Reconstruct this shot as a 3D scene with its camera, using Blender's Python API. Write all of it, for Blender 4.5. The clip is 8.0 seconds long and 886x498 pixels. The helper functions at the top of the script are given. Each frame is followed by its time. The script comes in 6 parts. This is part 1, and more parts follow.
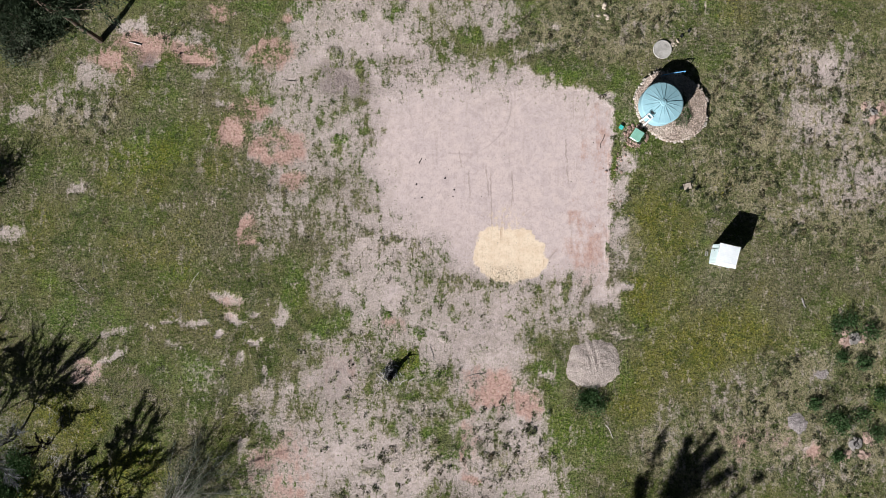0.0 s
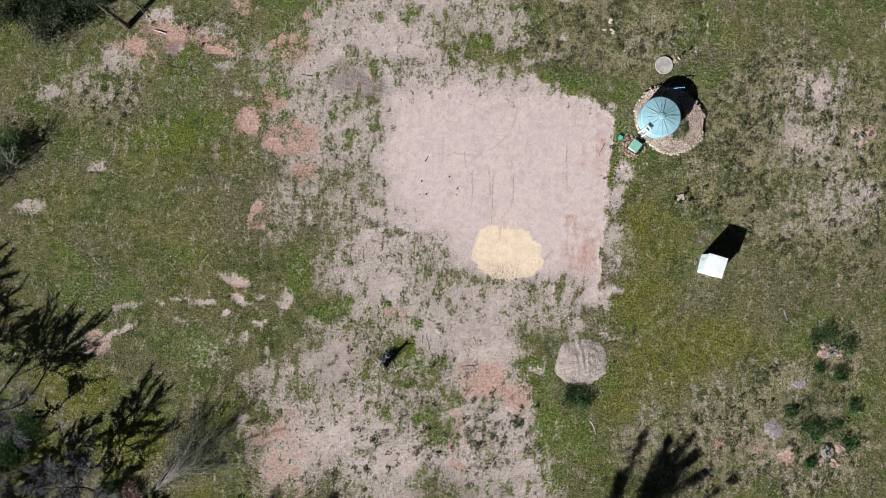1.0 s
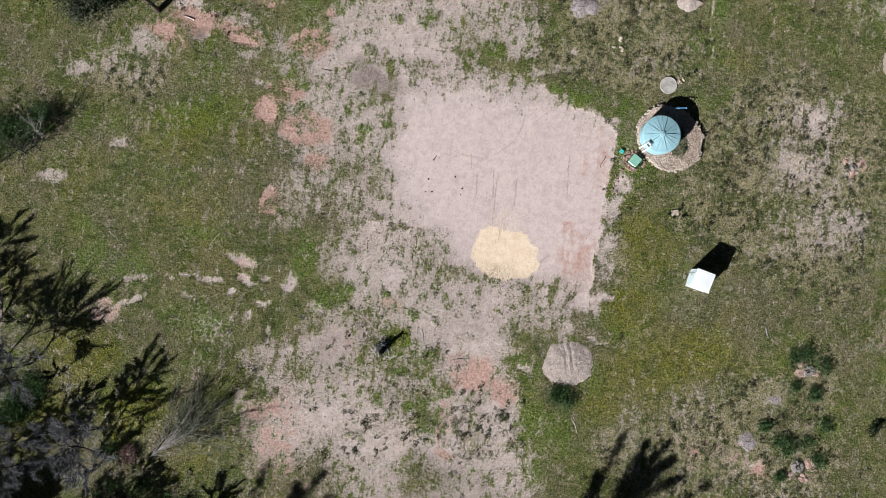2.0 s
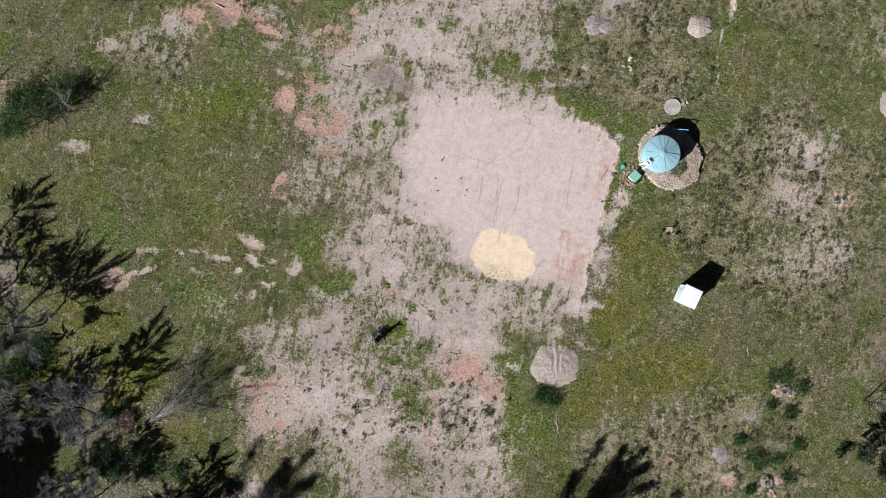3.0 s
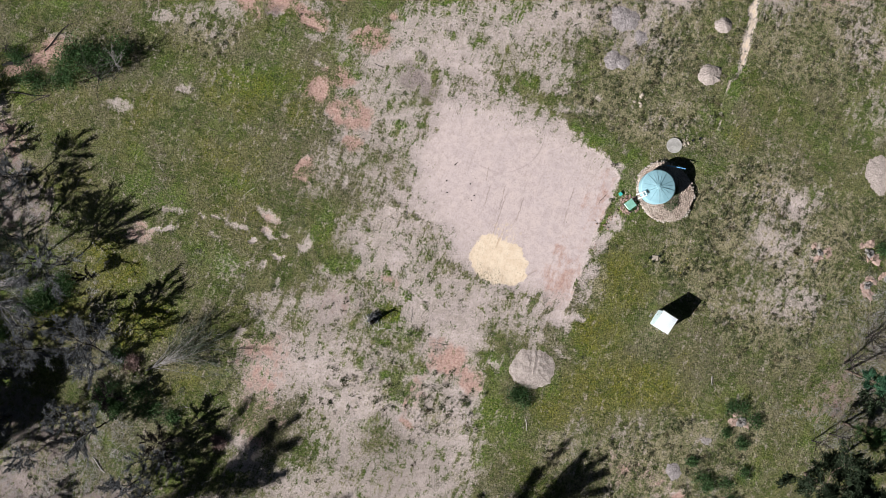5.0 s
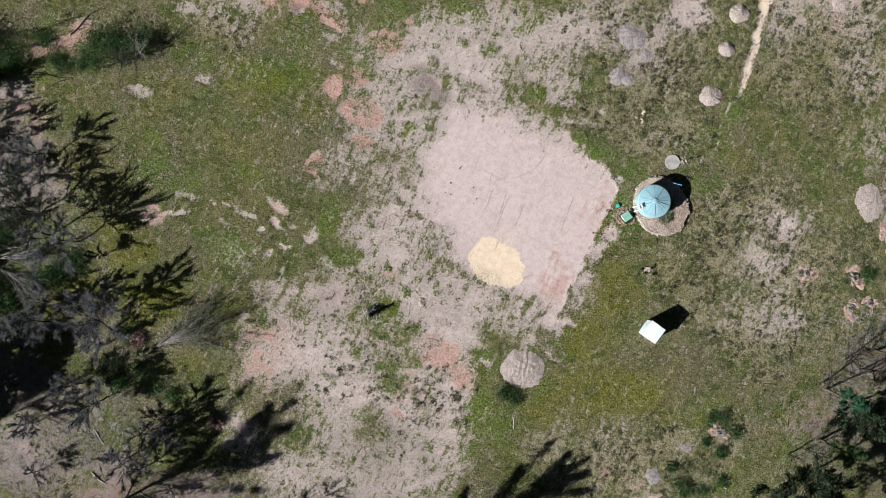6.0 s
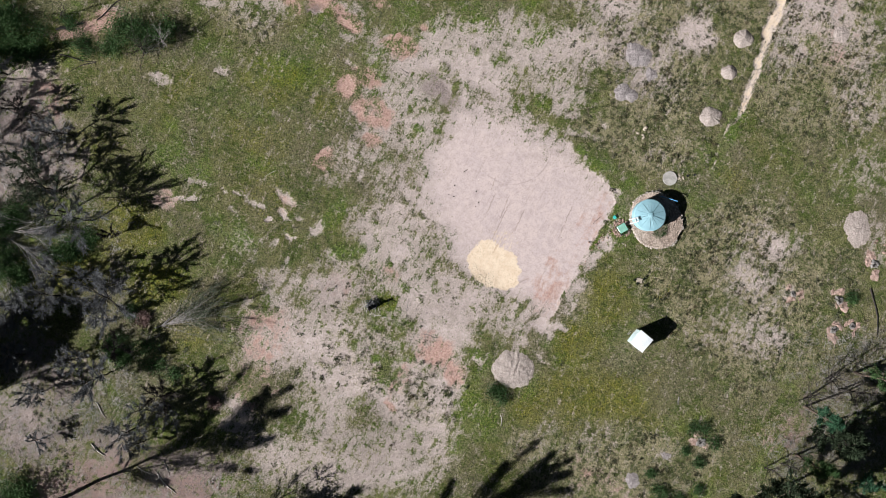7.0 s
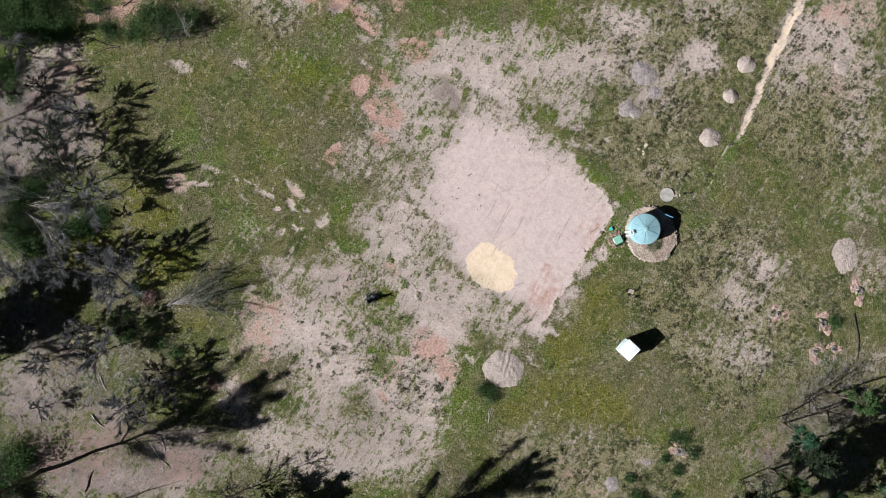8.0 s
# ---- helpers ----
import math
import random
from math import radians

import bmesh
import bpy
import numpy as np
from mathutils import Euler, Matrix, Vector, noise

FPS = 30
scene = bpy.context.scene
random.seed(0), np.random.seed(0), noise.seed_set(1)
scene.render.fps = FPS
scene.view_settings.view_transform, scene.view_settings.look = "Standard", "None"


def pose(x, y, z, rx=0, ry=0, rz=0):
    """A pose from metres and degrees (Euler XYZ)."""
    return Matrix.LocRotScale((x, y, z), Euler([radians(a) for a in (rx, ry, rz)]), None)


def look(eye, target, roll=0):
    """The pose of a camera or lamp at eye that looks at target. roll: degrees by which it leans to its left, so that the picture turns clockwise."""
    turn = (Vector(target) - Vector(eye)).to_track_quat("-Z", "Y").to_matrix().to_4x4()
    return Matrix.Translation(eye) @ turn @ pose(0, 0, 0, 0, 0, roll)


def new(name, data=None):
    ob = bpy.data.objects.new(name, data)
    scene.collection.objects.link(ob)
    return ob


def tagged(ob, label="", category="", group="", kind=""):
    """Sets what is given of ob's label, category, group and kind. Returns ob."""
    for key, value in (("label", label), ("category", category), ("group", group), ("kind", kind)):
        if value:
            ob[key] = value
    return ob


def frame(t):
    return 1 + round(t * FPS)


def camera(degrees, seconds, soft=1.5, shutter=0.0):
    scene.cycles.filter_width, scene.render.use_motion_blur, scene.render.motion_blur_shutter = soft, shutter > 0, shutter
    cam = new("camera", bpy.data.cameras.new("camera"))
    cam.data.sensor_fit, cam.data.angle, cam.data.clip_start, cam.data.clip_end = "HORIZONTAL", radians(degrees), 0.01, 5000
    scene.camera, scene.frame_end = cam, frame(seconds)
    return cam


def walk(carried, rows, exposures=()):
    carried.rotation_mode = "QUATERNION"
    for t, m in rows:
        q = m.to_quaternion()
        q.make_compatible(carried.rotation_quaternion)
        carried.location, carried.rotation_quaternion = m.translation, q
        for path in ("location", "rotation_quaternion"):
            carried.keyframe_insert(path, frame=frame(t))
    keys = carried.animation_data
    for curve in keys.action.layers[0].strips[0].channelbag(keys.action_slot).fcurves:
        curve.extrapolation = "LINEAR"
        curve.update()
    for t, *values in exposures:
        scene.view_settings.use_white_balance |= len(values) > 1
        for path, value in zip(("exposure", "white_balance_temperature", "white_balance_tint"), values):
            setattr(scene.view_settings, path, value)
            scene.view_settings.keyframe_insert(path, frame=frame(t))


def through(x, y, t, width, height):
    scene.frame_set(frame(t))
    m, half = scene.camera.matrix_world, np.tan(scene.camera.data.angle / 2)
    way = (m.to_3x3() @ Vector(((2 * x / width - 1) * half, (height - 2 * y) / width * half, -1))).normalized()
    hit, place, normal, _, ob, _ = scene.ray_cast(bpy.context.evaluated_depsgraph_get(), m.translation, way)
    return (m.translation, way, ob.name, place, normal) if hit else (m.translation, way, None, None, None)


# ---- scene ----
# ---- camera and its flight: straight up, turning on its axis ----
cam = camera(56.0, 8.0, soft=0.7)
RX, RY = 0.95, 0.21
FLIGHT = [
    (0.0, 0.000, 0.000, 73.724, 0.00),
    (0.5, 0.014, -0.247, 75.380, 1.41),
    (1.0, 0.037, -0.470, 77.026, 3.17),
    (1.5, 0.068, -0.668, 78.663, 5.21),
    (2.0, 0.104, -0.841, 80.291, 7.42),
    (2.5, 0.143, -0.991, 81.912, 9.70),
    (3.0, 0.184, -1.116, 83.527, 11.97),
    (3.5, 0.227, -1.220, 85.136, 14.16),
    (4.0, 0.269, -1.302, 86.741, 16.23),
    (4.5, 0.311, -1.366, 88.341, 18.17),
    (5.0, 0.352, -1.412, 89.939, 19.98),
    (5.5, 0.394, -1.443, 91.534, 21.71),
    (6.0, 0.435, -1.463, 93.128, 23.40),
    (6.5, 0.477, -1.473, 94.721, 25.11),
    (7.0, 0.522, -1.479, 96.315, 26.87),
    (7.5, 0.570, -1.483, 97.910, 28.70),
    (8.0, 0.624, -1.489, 99.507, 30.57),
]
walk(cam, [(t, pose(x, y, z, RX, RY, turn)) for t, x, y, z, turn in FLIGHT], exposures=[(0.0, 0.90), (8.0, 0.98)])

# ---- world and sun ----
SUN_EL, SHADOW_AZ = radians(29.6), radians(50.5)
SHADE = Vector((math.cos(SHADOW_AZ), math.sin(SHADOW_AZ), 0))
world = bpy.data.worlds.new("sky")
scene.world = world
world.use_nodes = True
wn = world.node_tree
sky = wn.nodes.new("ShaderNodeTexSky")
sky.sky_type, sky.sun_disc = "NISHITA", False
sky.sun_elevation = SUN_EL
sky.sun_rotation = math.atan2(-SHADE.x, -SHADE.y)
wn.links.new(sky.outputs[0], wn.nodes["Background"].inputs[0])
wn.nodes["Background"].inputs[1].default_value = 0.009
sun_data = bpy.data.lights.new("sun", "SUN")
sun_data.energy, sun_data.angle, sun_data.color = 5.0, radians(0.53), (1.0, 0.972, 0.985)
sun = new("sun", sun_data)
sun.matrix_world = look(-SHADE * 100 * math.cos(SUN_EL) + Vector((0, 0, 100 * math.sin(SUN_EL))), (0, 0, 0))


# ---- node helpers ----
class Nodes:
    """A short way to write a node material."""

    def __init__(self, name, rough=0.9, metal=0.0, spec=0.2):
        self.mat = bpy.data.materials.new(name)
        self.mat.use_nodes = True
        self.tree = self.mat.node_tree
        self.bsdf = self.tree.nodes["Principled BSDF"]
        self.bsdf.inputs["Roughness"].default_value = rough
        self.bsdf.inputs["Metallic"].default_value = metal
        self.bsdf.inputs["Specular IOR Level"].default_value = spec
        self.place = self.tree.nodes.new("ShaderNodeTexCoord").outputs["Object"]

    def node(self, kind):
        return self.tree.nodes.new(kind)

    def link(self, a, b):
        if hasattr(a, "is_linked"):
            self.tree.links.new(a, b)
        else:
            b.default_value = a
        return b

    def noise(self, scale, detail=4.0, rough=0.55, where=None, warp=0.0):
        n = self.node("ShaderNodeTexNoise")
        self.link(where or self.place, n.inputs["Vector"])
        n.inputs["Scale"].default_value, n.inputs["Detail"].default_value = scale, detail
        n.inputs["Roughness"].default_value, n.inputs["Distortion"].default_value = rough, warp
        return n.outputs["Fac"]

    def cells(self, scale, feature="F1", out="Distance"):
        n = self.node("ShaderNodeTexVoronoi")
        n.feature = feature
        self.link(self.place, n.inputs["Vector"])
        n.inputs["Scale"].default_value = scale
        return n.outputs[out]

    def math(self, op, a, b=0.0, c=0.0):
        n = self.node("ShaderNodeMath")
        n.operation = op
        for i, v in enumerate((a, b, c)):
            self.link(v, n.inputs[i])
        return n.outputs[0]

    def step(self, v, lo, hi, a=0.0, b=1.0):
        n = self.node("ShaderNodeMapRange")
        n.interpolation_type = "SMOOTHSTEP"
        self.link(v, n.inputs["Value"])
        for key, x in zip(("From Min", "From Max", "To Min", "To Max"), (lo, hi, a, b)):
            n.inputs[key].default_value = x
        return n.outputs["Result"]

    def mix(self, fac, a, b, blend="MIX"):
        n = self.node("ShaderNodeMix")
        n.data_type, n.blend_type = "RGBA", blend
        for v, sock in ((fac, n.inputs[0]), (a, n.inputs[6]), (b, n.inputs[7])):
            self.link((*v, 1.0) if isinstance(v, tuple) and len(v) == 3 else v, sock)
        return n.outputs[2]

    def attribute(self, name):
        n = self.node("ShaderNodeAttribute")
        n.attribute_name = name
        return n

    def split(self, colour):
        n = self.node("ShaderNodeSeparateColor")
        self.link(colour, n.inputs[0])
        return n.outputs

    def random(self):
        return self.node("ShaderNodeObjectInfo").outputs["Random"]

    def island(self):
        return self.node("ShaderNodeNewGeometry").outputs["Random Per Island"]

    def colour(self, c):
        self.link((*c, 1.0) if isinstance(c, tuple) and len(c) == 3 else c, self.bsdf.inputs["Base Color"])
        return self

    def bump(self, height, strength=0.5, distance=0.05):
        n = self.node("ShaderNodeBump")
        n.inputs["Strength"].default_value, n.inputs["Distance"].default_value = strength, distance
        self.link(height, n.inputs["Height"])
        self.link(n.outputs[0], self.bsdf.inputs["Normal"])
        return self


def varied(name, dark, light, scale=3.0, rough=0.9, metal=0.0, spec=0.2, bump=0.3, fine=18.0, pick=None):
    """A surface whose colour wanders between two tones at two scales, with fine relief."""
    m = Nodes(name, rough, metal, spec)
    coarse, small = m.noise(scale, 3), m.noise(fine, 5, 0.65)
    f = m.math("ADD", m.math("MULTIPLY", coarse, 0.6), m.math("MULTIPLY", small, 0.4))
    f = m.step(f, 0.34, 0.66)
    if pick == "island":
        f = m.math("ADD", m.math("MULTIPLY", f, 0.35), m.math("MULTIPLY", m.island(), 0.65))
    if pick == "object":
        f = m.math("ADD", m.math("MULTIPLY", f, 0.35), m.math("MULTIPLY", m.random(), 0.65))
    m.colour(m.mix(f, dark, light))
    m.bump(small, bump, 0.02)
    return m.mat


# ---- lie of the land: soft-edged patches, each (x, y, half length, half width, turn, strength) ----
BARE = [
    (-4.5, 20.4, 5.5, 3.5, 0, 0.76),
    (3.0, 21.9, 3.0, 3.0, 0, 0.72),
    (8.1, 18.7, 3.5, 0.7, 18, 0.70),
    (-11.5, 18.9, 3.5, 3.5, 0, 0.51),
    (-10.0, 11.8, 2.7, 5.5, 0, 0.53),
    (-13.5, 6.8, 3.0, 4.5, 0, 0.45),
    (-9.0, 3.8, 3.5, 3.5, 0, 0.51),
    (-5.0, 1.8, 4.0, 3.0, -20, 0.76),
    (-8.5, -1.7, 4.0, 3.0, 0, 0.53),
    (-3.5, -2.7, 4.0, 3.0, 0, 0.73),
    (3.5, -4.7, 5.5, 4.0, 0, 0.92),
    (10.5, -3.7, 3.5, 3.5, 0, 0.72),
    (-9.5, -10.2, 3.1, 2.7, 0, 0.88),
    (-12.4, -11.2, 2.5, 2.5, 0, 0.50),
    (-9.4, -15.7, 5.5, 4.5, 0, 0.73),
    (-13.4, -18.7, 5.0, 4.5, 0, 0.83),
]
BARE_B = [
    (-4.5, -18.2, 5.5, 3.5, 0, 0.80),
    (4.0, -11.2, 3.7, 3.0, -20, 0.85),
    (7.0, -13.2, 2.0, 3.0, 0, 0.66),
    (2.5, -15.7, 2.0, 3.0, 0, 0.65),
    (3.0, -19.1, 3.0, 2.5, 0, 0.65),
    (8.5, -16.7, 1.7, 3.5, 0, 0.66),
    (-0.5, -6.7, 3.0, 2.5, 0, 0.63),
    (5.5, -8.7, 3.5, 1.5, 0, 0.55),
    (-15.9, -12.7, 2.7, 2.2, 0, 0.59),
    (14.5, -3.2, 1.7, 1.8, 0, 0.85),
    (15.3, 7.3, 0.8, 3.0, -5, 0.75),
    (15.0, 1.8, 0.9, 3.0, 0, 0.66),
    (13.0, -5.7, 1.3, 1.5, 0, 0.80),
    (-31.4, 16.6, 3.0, 2.2, -20, 0.66),
    (-33.1, 13.3, 3.7, 1.7, -10, 0.46),
    (-37.4, 13.1, 2.0, 1.1, 15, 0.62),
]
BARE_C = [
    (-35.1, 15.1, 2.0, 1.5, 0, 0.50),
    (18.1, 21.3, 4.0, 3.0, 0, 0.27),
    (34.1, 17.3, 1.9, 1.7, 0, 0.54),
    (32.6, 12.0, 2.6, 3.0, 0, 0.40),
    (30.1, 19.3, 3.0, 4.0, 0, 0.26),
    (37.1, 12.8, 1.7, 1.5, 0, 0.42),
    (34.0, 6.8, 3.5, 2.7, 0, 0.37),
    (30.5, 4.3, 3.0, 2.0, 0, 0.30),
    (30.1, 14.3, 3.0, 4.5, 0, 0.24),
    (38.5, 6.8, 2.0, 3.0, 0, 0.30),
    (26.9, -15.2, 7.5, 3.5, 0, 0.26),
    (34.3, -17.6, 6.0, 3.5, 0, 0.26),
    (19.9, -12.7, 1.5, 1.8, 0, 0.30),
    (32.9, -9.7, 1.6, 1.2, 0, 0.32),
    (25.4, -11.2, 3.5, 2.0, 0, 0.22),
    (19.4, -16.6, 3.0, 2.5, 0, 0.22),
]
BARE_D = [
    (31.4, -7.7, 2.0, 1.0, 0, 0.26),
    (-21.9, -9.7, 3.0, 2.5, 0, 0.30),
    (24.9, -19.6, 3.0, 2.0, 0, 0.24),
    (-50.5, -7.6, 5.4, 4.7, 31, 0.60),
    (-50.8, -15.7, 4.0, 5.4, 31, 0.52),
    (-45.3, -11.6, 4.0, 4.0, 31, 0.42),
    (-48.9, 4.3, 4.7, 1.8, 39, 0.85),
    (-35.2, -40.2, 4.0, 4.0, 31, 0.66),
    (-25.6, -43.1, 8.8, 4.7, 51, 0.72),
    (-14.6, -40.5, 4.0, 3.4, 31, 0.78),
    (-37.1, -34.3, 4.7, 2.7, 31, 0.45),
    (5.6, -24.3, 7.4, 5.1, 31, 0.74),
    (-1.2, -28.7, 5.4, 4.7, 31, 0.71),
    (-4.6, -22.9, 4.0, 4.7, 31, 0.71),
    (8.0, -17.8, 4.0, 4.0, 31, 0.50),
    (14.1, 34.9, 2.8, 2.4, 31, 0.72),
]
BARE_E = [
    (9.8, 30.3, 4.0, 4.0, 11, 0.55),
    (27.1, 48.6, 5.1, 3.1, 61, 0.58),
    (25.6, 42.8, 4.0, 4.7, 61, 0.36),
    (34.7, 12.4, 2.4, 4.7, 31, 0.35),
    (36.6, 6.7, 4.0, 3.1, 31, 0.37),
    (34.7, 17.9, 3.4, 2.4, 31, 0.33),
    (45.3, -0.4, 5.1, 3.4, 46, 0.45),
    (39.9, 30.3, 4.0, 4.0, 31, 0.29),
    (50.0, 14.1, 4.0, 2.0, 31, 0.36),
    (31.1, 41.3, 4.0, 4.0, 31, 0.29),
    (3.7, 34.6, 4.0, 2.0, 31, 0.50),
    (4.2, 28.5, 4.7, 2.7, 51, 0.50),
    (13.0, 28.2, 4.0, 3.4, 31, 0.40),
    (24.6, 16.3, 2.7, 2.0, 31, 0.18),
    (48.7, 7.0, 5.4, 3.4, 31, 0.25),
    (54.1, 1.7, 6.1, 3.4, 31, 0.25),
]
BARE_F = [
    (-16.0, 10.8, 5.5, 4.0, 0, 0.32),
    (-12.3, 10.8, 3.0, 6.0, 0, 0.40),
    (-15.5, 3.3, 3.0, 3.0, 0, 0.29),
    (-13.0, 17.9, 4.5, 3.0, 0, 0.36),
    (-18.1, 18.9, 4.0, 1.8, 0, 0.27),
    (-25.6, 19.1, 6.0, 2.0, -5, 0.36),
    (-8.5, 8.3, 2.0, 6.0, 0, 0.40),
    (-7.5, -0.2, 3.5, 2.5, 0, 0.36),
    (-6.0, 21.8, 7.4, 4.0, 31, 0.60),
    (0.7, 26.5, 5.4, 4.0, 31, 0.62),
    (-13.0, 17.6, 4.0, 4.0, 31, 0.45),
    (-14.4, 12.1, 3.4, 4.0, 31, 0.50),
    (4.8, 32.9, 4.0, 3.4, 31, 0.45),
]
BARE_G = [
    (12.1, 40.4, 5.4, 3.4, 31, 0.50),
    (3.7, 34.6, 5.4, 2.7, 31, 0.50),
    (24.6, 44.5, 5.4, 4.7, 61, 0.62),
    (30.9, 44.3, 4.0, 5.4, 31, 0.55),
    (25.3, 37.9, 4.0, 4.0, 31, 0.45),
    (14.1, 34.9, 3.4, 2.7, 31, 0.70),
    (44.6, 23.4, 2.7, 3.4, 31, 0.40),
    (33.1, 16.5, 4.0, 4.0, 31, 0.35),
    (35.4, 36.7, 4.0, 4.0, 31, 0.45),
    (-22.1, 17.0, 4.7, 2.7, 31, 0.30),
    (-10.9, 22.1, 4.0, 2.7, 31, 0.50),
    (-5.1, 27.0, 4.0, 2.7, 31, 0.45),
    (-30.0, 9.2, 2.7, 2.0, 31, 0.20),
]
BARE_H = [
    (-51.8, -10.0, 5.4, 5.4, 31, 0.78),
    (-49.5, -16.5, 4.7, 4.0, 31, 0.75),
    (-46.2, -11.4, 4.7, 3.4, 31, 0.62),
    (-39.7, -32.7, 5.4, 3.4, 31, 0.62),
    (-31.7, -34.2, 5.4, 4.0, 31, 0.62),
    (-33.0, -41.3, 5.4, 4.0, 31, 0.78),
    (-25.1, -37.4, 4.0, 2.7, 31, 0.62),
    (-14.5, -36.6, 5.4, 4.0, 31, 0.78),
    (-20.4, -43.9, 8.1, 2.7, 31, 0.83),
    (-52.5, -4.9, 4.0, 2.7, 31, 0.69),
    (-12.8, -27.7, 2.7, 4.0, 31, 0.75),
    (-7.1, -30.6, 4.0, 4.0, 31, 0.78),
]
BARE_K = [
    (-6.5, -6.7, 4.5, 3.0, 0, 0.47),
    (-1.0, -8.2, 5.0, 3.0, 0, 0.47),
    (-4.5, -13.2, 5.0, 3.5, 0, 0.49),
    (2.0, -11.7, 4.0, 3.0, 0, 0.51),
    (3.5, -7.7, 4.0, 2.0, 0, 0.51),
    (5.5, -16.2, 4.0, 3.5, 0, 0.51),
    (-7.5, -3.7, 4.0, 2.0, 0, 0.42),
    (-0.5, -19.6, 6.0, 2.0, 0, 0.51),
    (-11.5, -8.7, 3.0, 3.0, 0, 0.38),
]
SCRAPES = [
    (-19.7, -3.2, 1.7, 0.8, -15, 0.95),
    (-18.7, -5.0, 1.0, 0.5, -20, 0.90),
    (-20.2, -6.2, 0.6, 0.4, -10, 1.00),
    (-22.2, -5.3, 1.6, 0.4, -8, 0.85),
    (-24.5, -5.2, 1.1, 0.3, 5, 0.70),
    (-28.6, -5.6, 0.9, 0.4, 10, 0.75),
    (-29.9, -6.3, 1.1, 0.3, 20, 0.70),
    (-26.2, -5.6, 0.4, 0.3, 0, 0.75),
    (-18.2, -8.2, 0.5, 0.7, 10, 0.90),
    (-19.7, -8.8, 0.3, 0.6, 25, 0.80),
    (-17.2, -6.8, 1.0, 0.3, -5, 0.80),
    (-29.5, -8.3, 1.8, 0.4, 25, 0.75),
    (-31.9, -9.5, 1.7, 1.3, 20, 0.80),
    (-24.0, -7.3, 1.1, 0.3, -10, 0.75),
    (-17.9, -16.2, 0.5, 1.5, -15, 0.80),
    (-15.4, -13.9, 1.7, 1.3, 10, 0.70),
]
SCRAPES_B = [
    (-14.5, -4.7, 0.8, 1.3, -15, 0.75),
    (-16.7, -4.7, 0.5, 0.4, 0, 0.70),
    (-13.9, -11.2, 0.7, 0.6, 0, 0.80),
    (-15.9, -10.2, 0.4, 1.1, 0, 0.60),
    (-19.0, 11.6, 1.3, 1.6, 10, 0.95),
    (-16.0, 9.5, 2.3, 0.8, -5, 0.90),
    (-16.8, 12.7, 1.3, 0.4, -15, 0.80),
    (-14.5, 10.8, 2.2, 1.3, 0, 0.80),
    (-13.5, 7.5, 0.9, 0.9, 0, 0.85),
    (-17.0, 14.2, 1.1, 0.6, -30, 0.75),
    (-20.0, 14.0, 1.2, 0.5, -10, 0.75),
    (-16.0, 18.1, 0.8, 0.4, 0, 0.85),
    (-16.6, 19.4, 2.1, 0.3, 12, 0.75),
    (-14.0, 19.5, 0.4, 1.1, -20, 0.90),
    (-14.3, 21.6, 0.6, 0.4, 20, 0.90),
    (-20.3, 22.4, 1.3, 1.0, 0, 0.60),
]
SCRAPES_C = [
    (-18.0, 3.3, 0.5, 1.6, -15, 0.80),
    (-17.1, 1.9, 0.7, 0.4, 20, 0.85),
    (-16.7, 3.7, 0.5, 0.9, -10, 0.75),
    (-14.5, 4.4, 0.8, 0.5, 0, 0.75),
    (-20.5, 5.3, 0.4, 0.4, 0, 0.70),
    (-33.1, 6.7, 1.3, 0.7, 10, 0.70),
    (-38.8, 2.5, 1.2, 0.9, 0, 0.80),
    (-26.1, 19.5, 3.5, 1.2, -10, 0.85),
    (-27.9, 21.1, 1.7, 1.1, 0, 0.80),
    (-22.3, 18.1, 1.9, 0.5, -10, 0.90),
    (-23.1, 19.8, 1.7, 1.0, 0, 0.70),
    (-29.4, 17.8, 2.3, 1.0, -20, 0.85),
    (-26.1, 17.9, 1.0, 0.7, 0, 0.90),
    (-21.6, 16.8, 1.0, 0.5, 0, 0.60),
    (-18.6, 17.9, 1.2, 0.4, 0, 0.60),
    (-18.0, 15.8, 1.1, 0.5, 20, 0.60),
]
SCRAPES_D = [
    (-11.5, 15.3, 1.0, 1.5, -10, 0.60),
    (-9.0, 15.8, 2.3, 1.4, -10, 0.90),
    (-11.5, 8.3, 0.9, 2.0, -10, 0.65),
    (-12.5, 3.3, 0.7, 1.5, -20, 0.60),
    (9.8, 20.9, 0.6, 0.4, 0, 0.90),
    (5.8, 20.4, 1.2, 0.5, 25, 0.70),
    (15.5, -6.3, 1.4, 0.3, -5, 0.85),
    (15.5, -2.3, 1.3, 0.9, 0, 0.85),
    (8.8, -9.9, 0.7, 0.4, 0, 0.90),
    (32.3, -16.6, 0.9, 0.7, 0, 0.85),
    (15.5, 6.2, 0.7, 0.9, 0, 0.85),
    (15.3, 8.5, 0.5, 1.1, 0, 0.80),
    (14.3, 14.6, 0.7, 0.4, 0, 0.85),
    (-11.5, -6.7, 1.5, 0.5, -20, 0.60),
    (-7.5, -6.2, 1.2, 0.7, 0, 0.70),
    (2.0, -9.7, 1.5, 1.0, 0, 0.70),
]
SCRAPES_E = [
    (-0.5, -13.2, 1.0, 0.5, 0, 0.60),
]
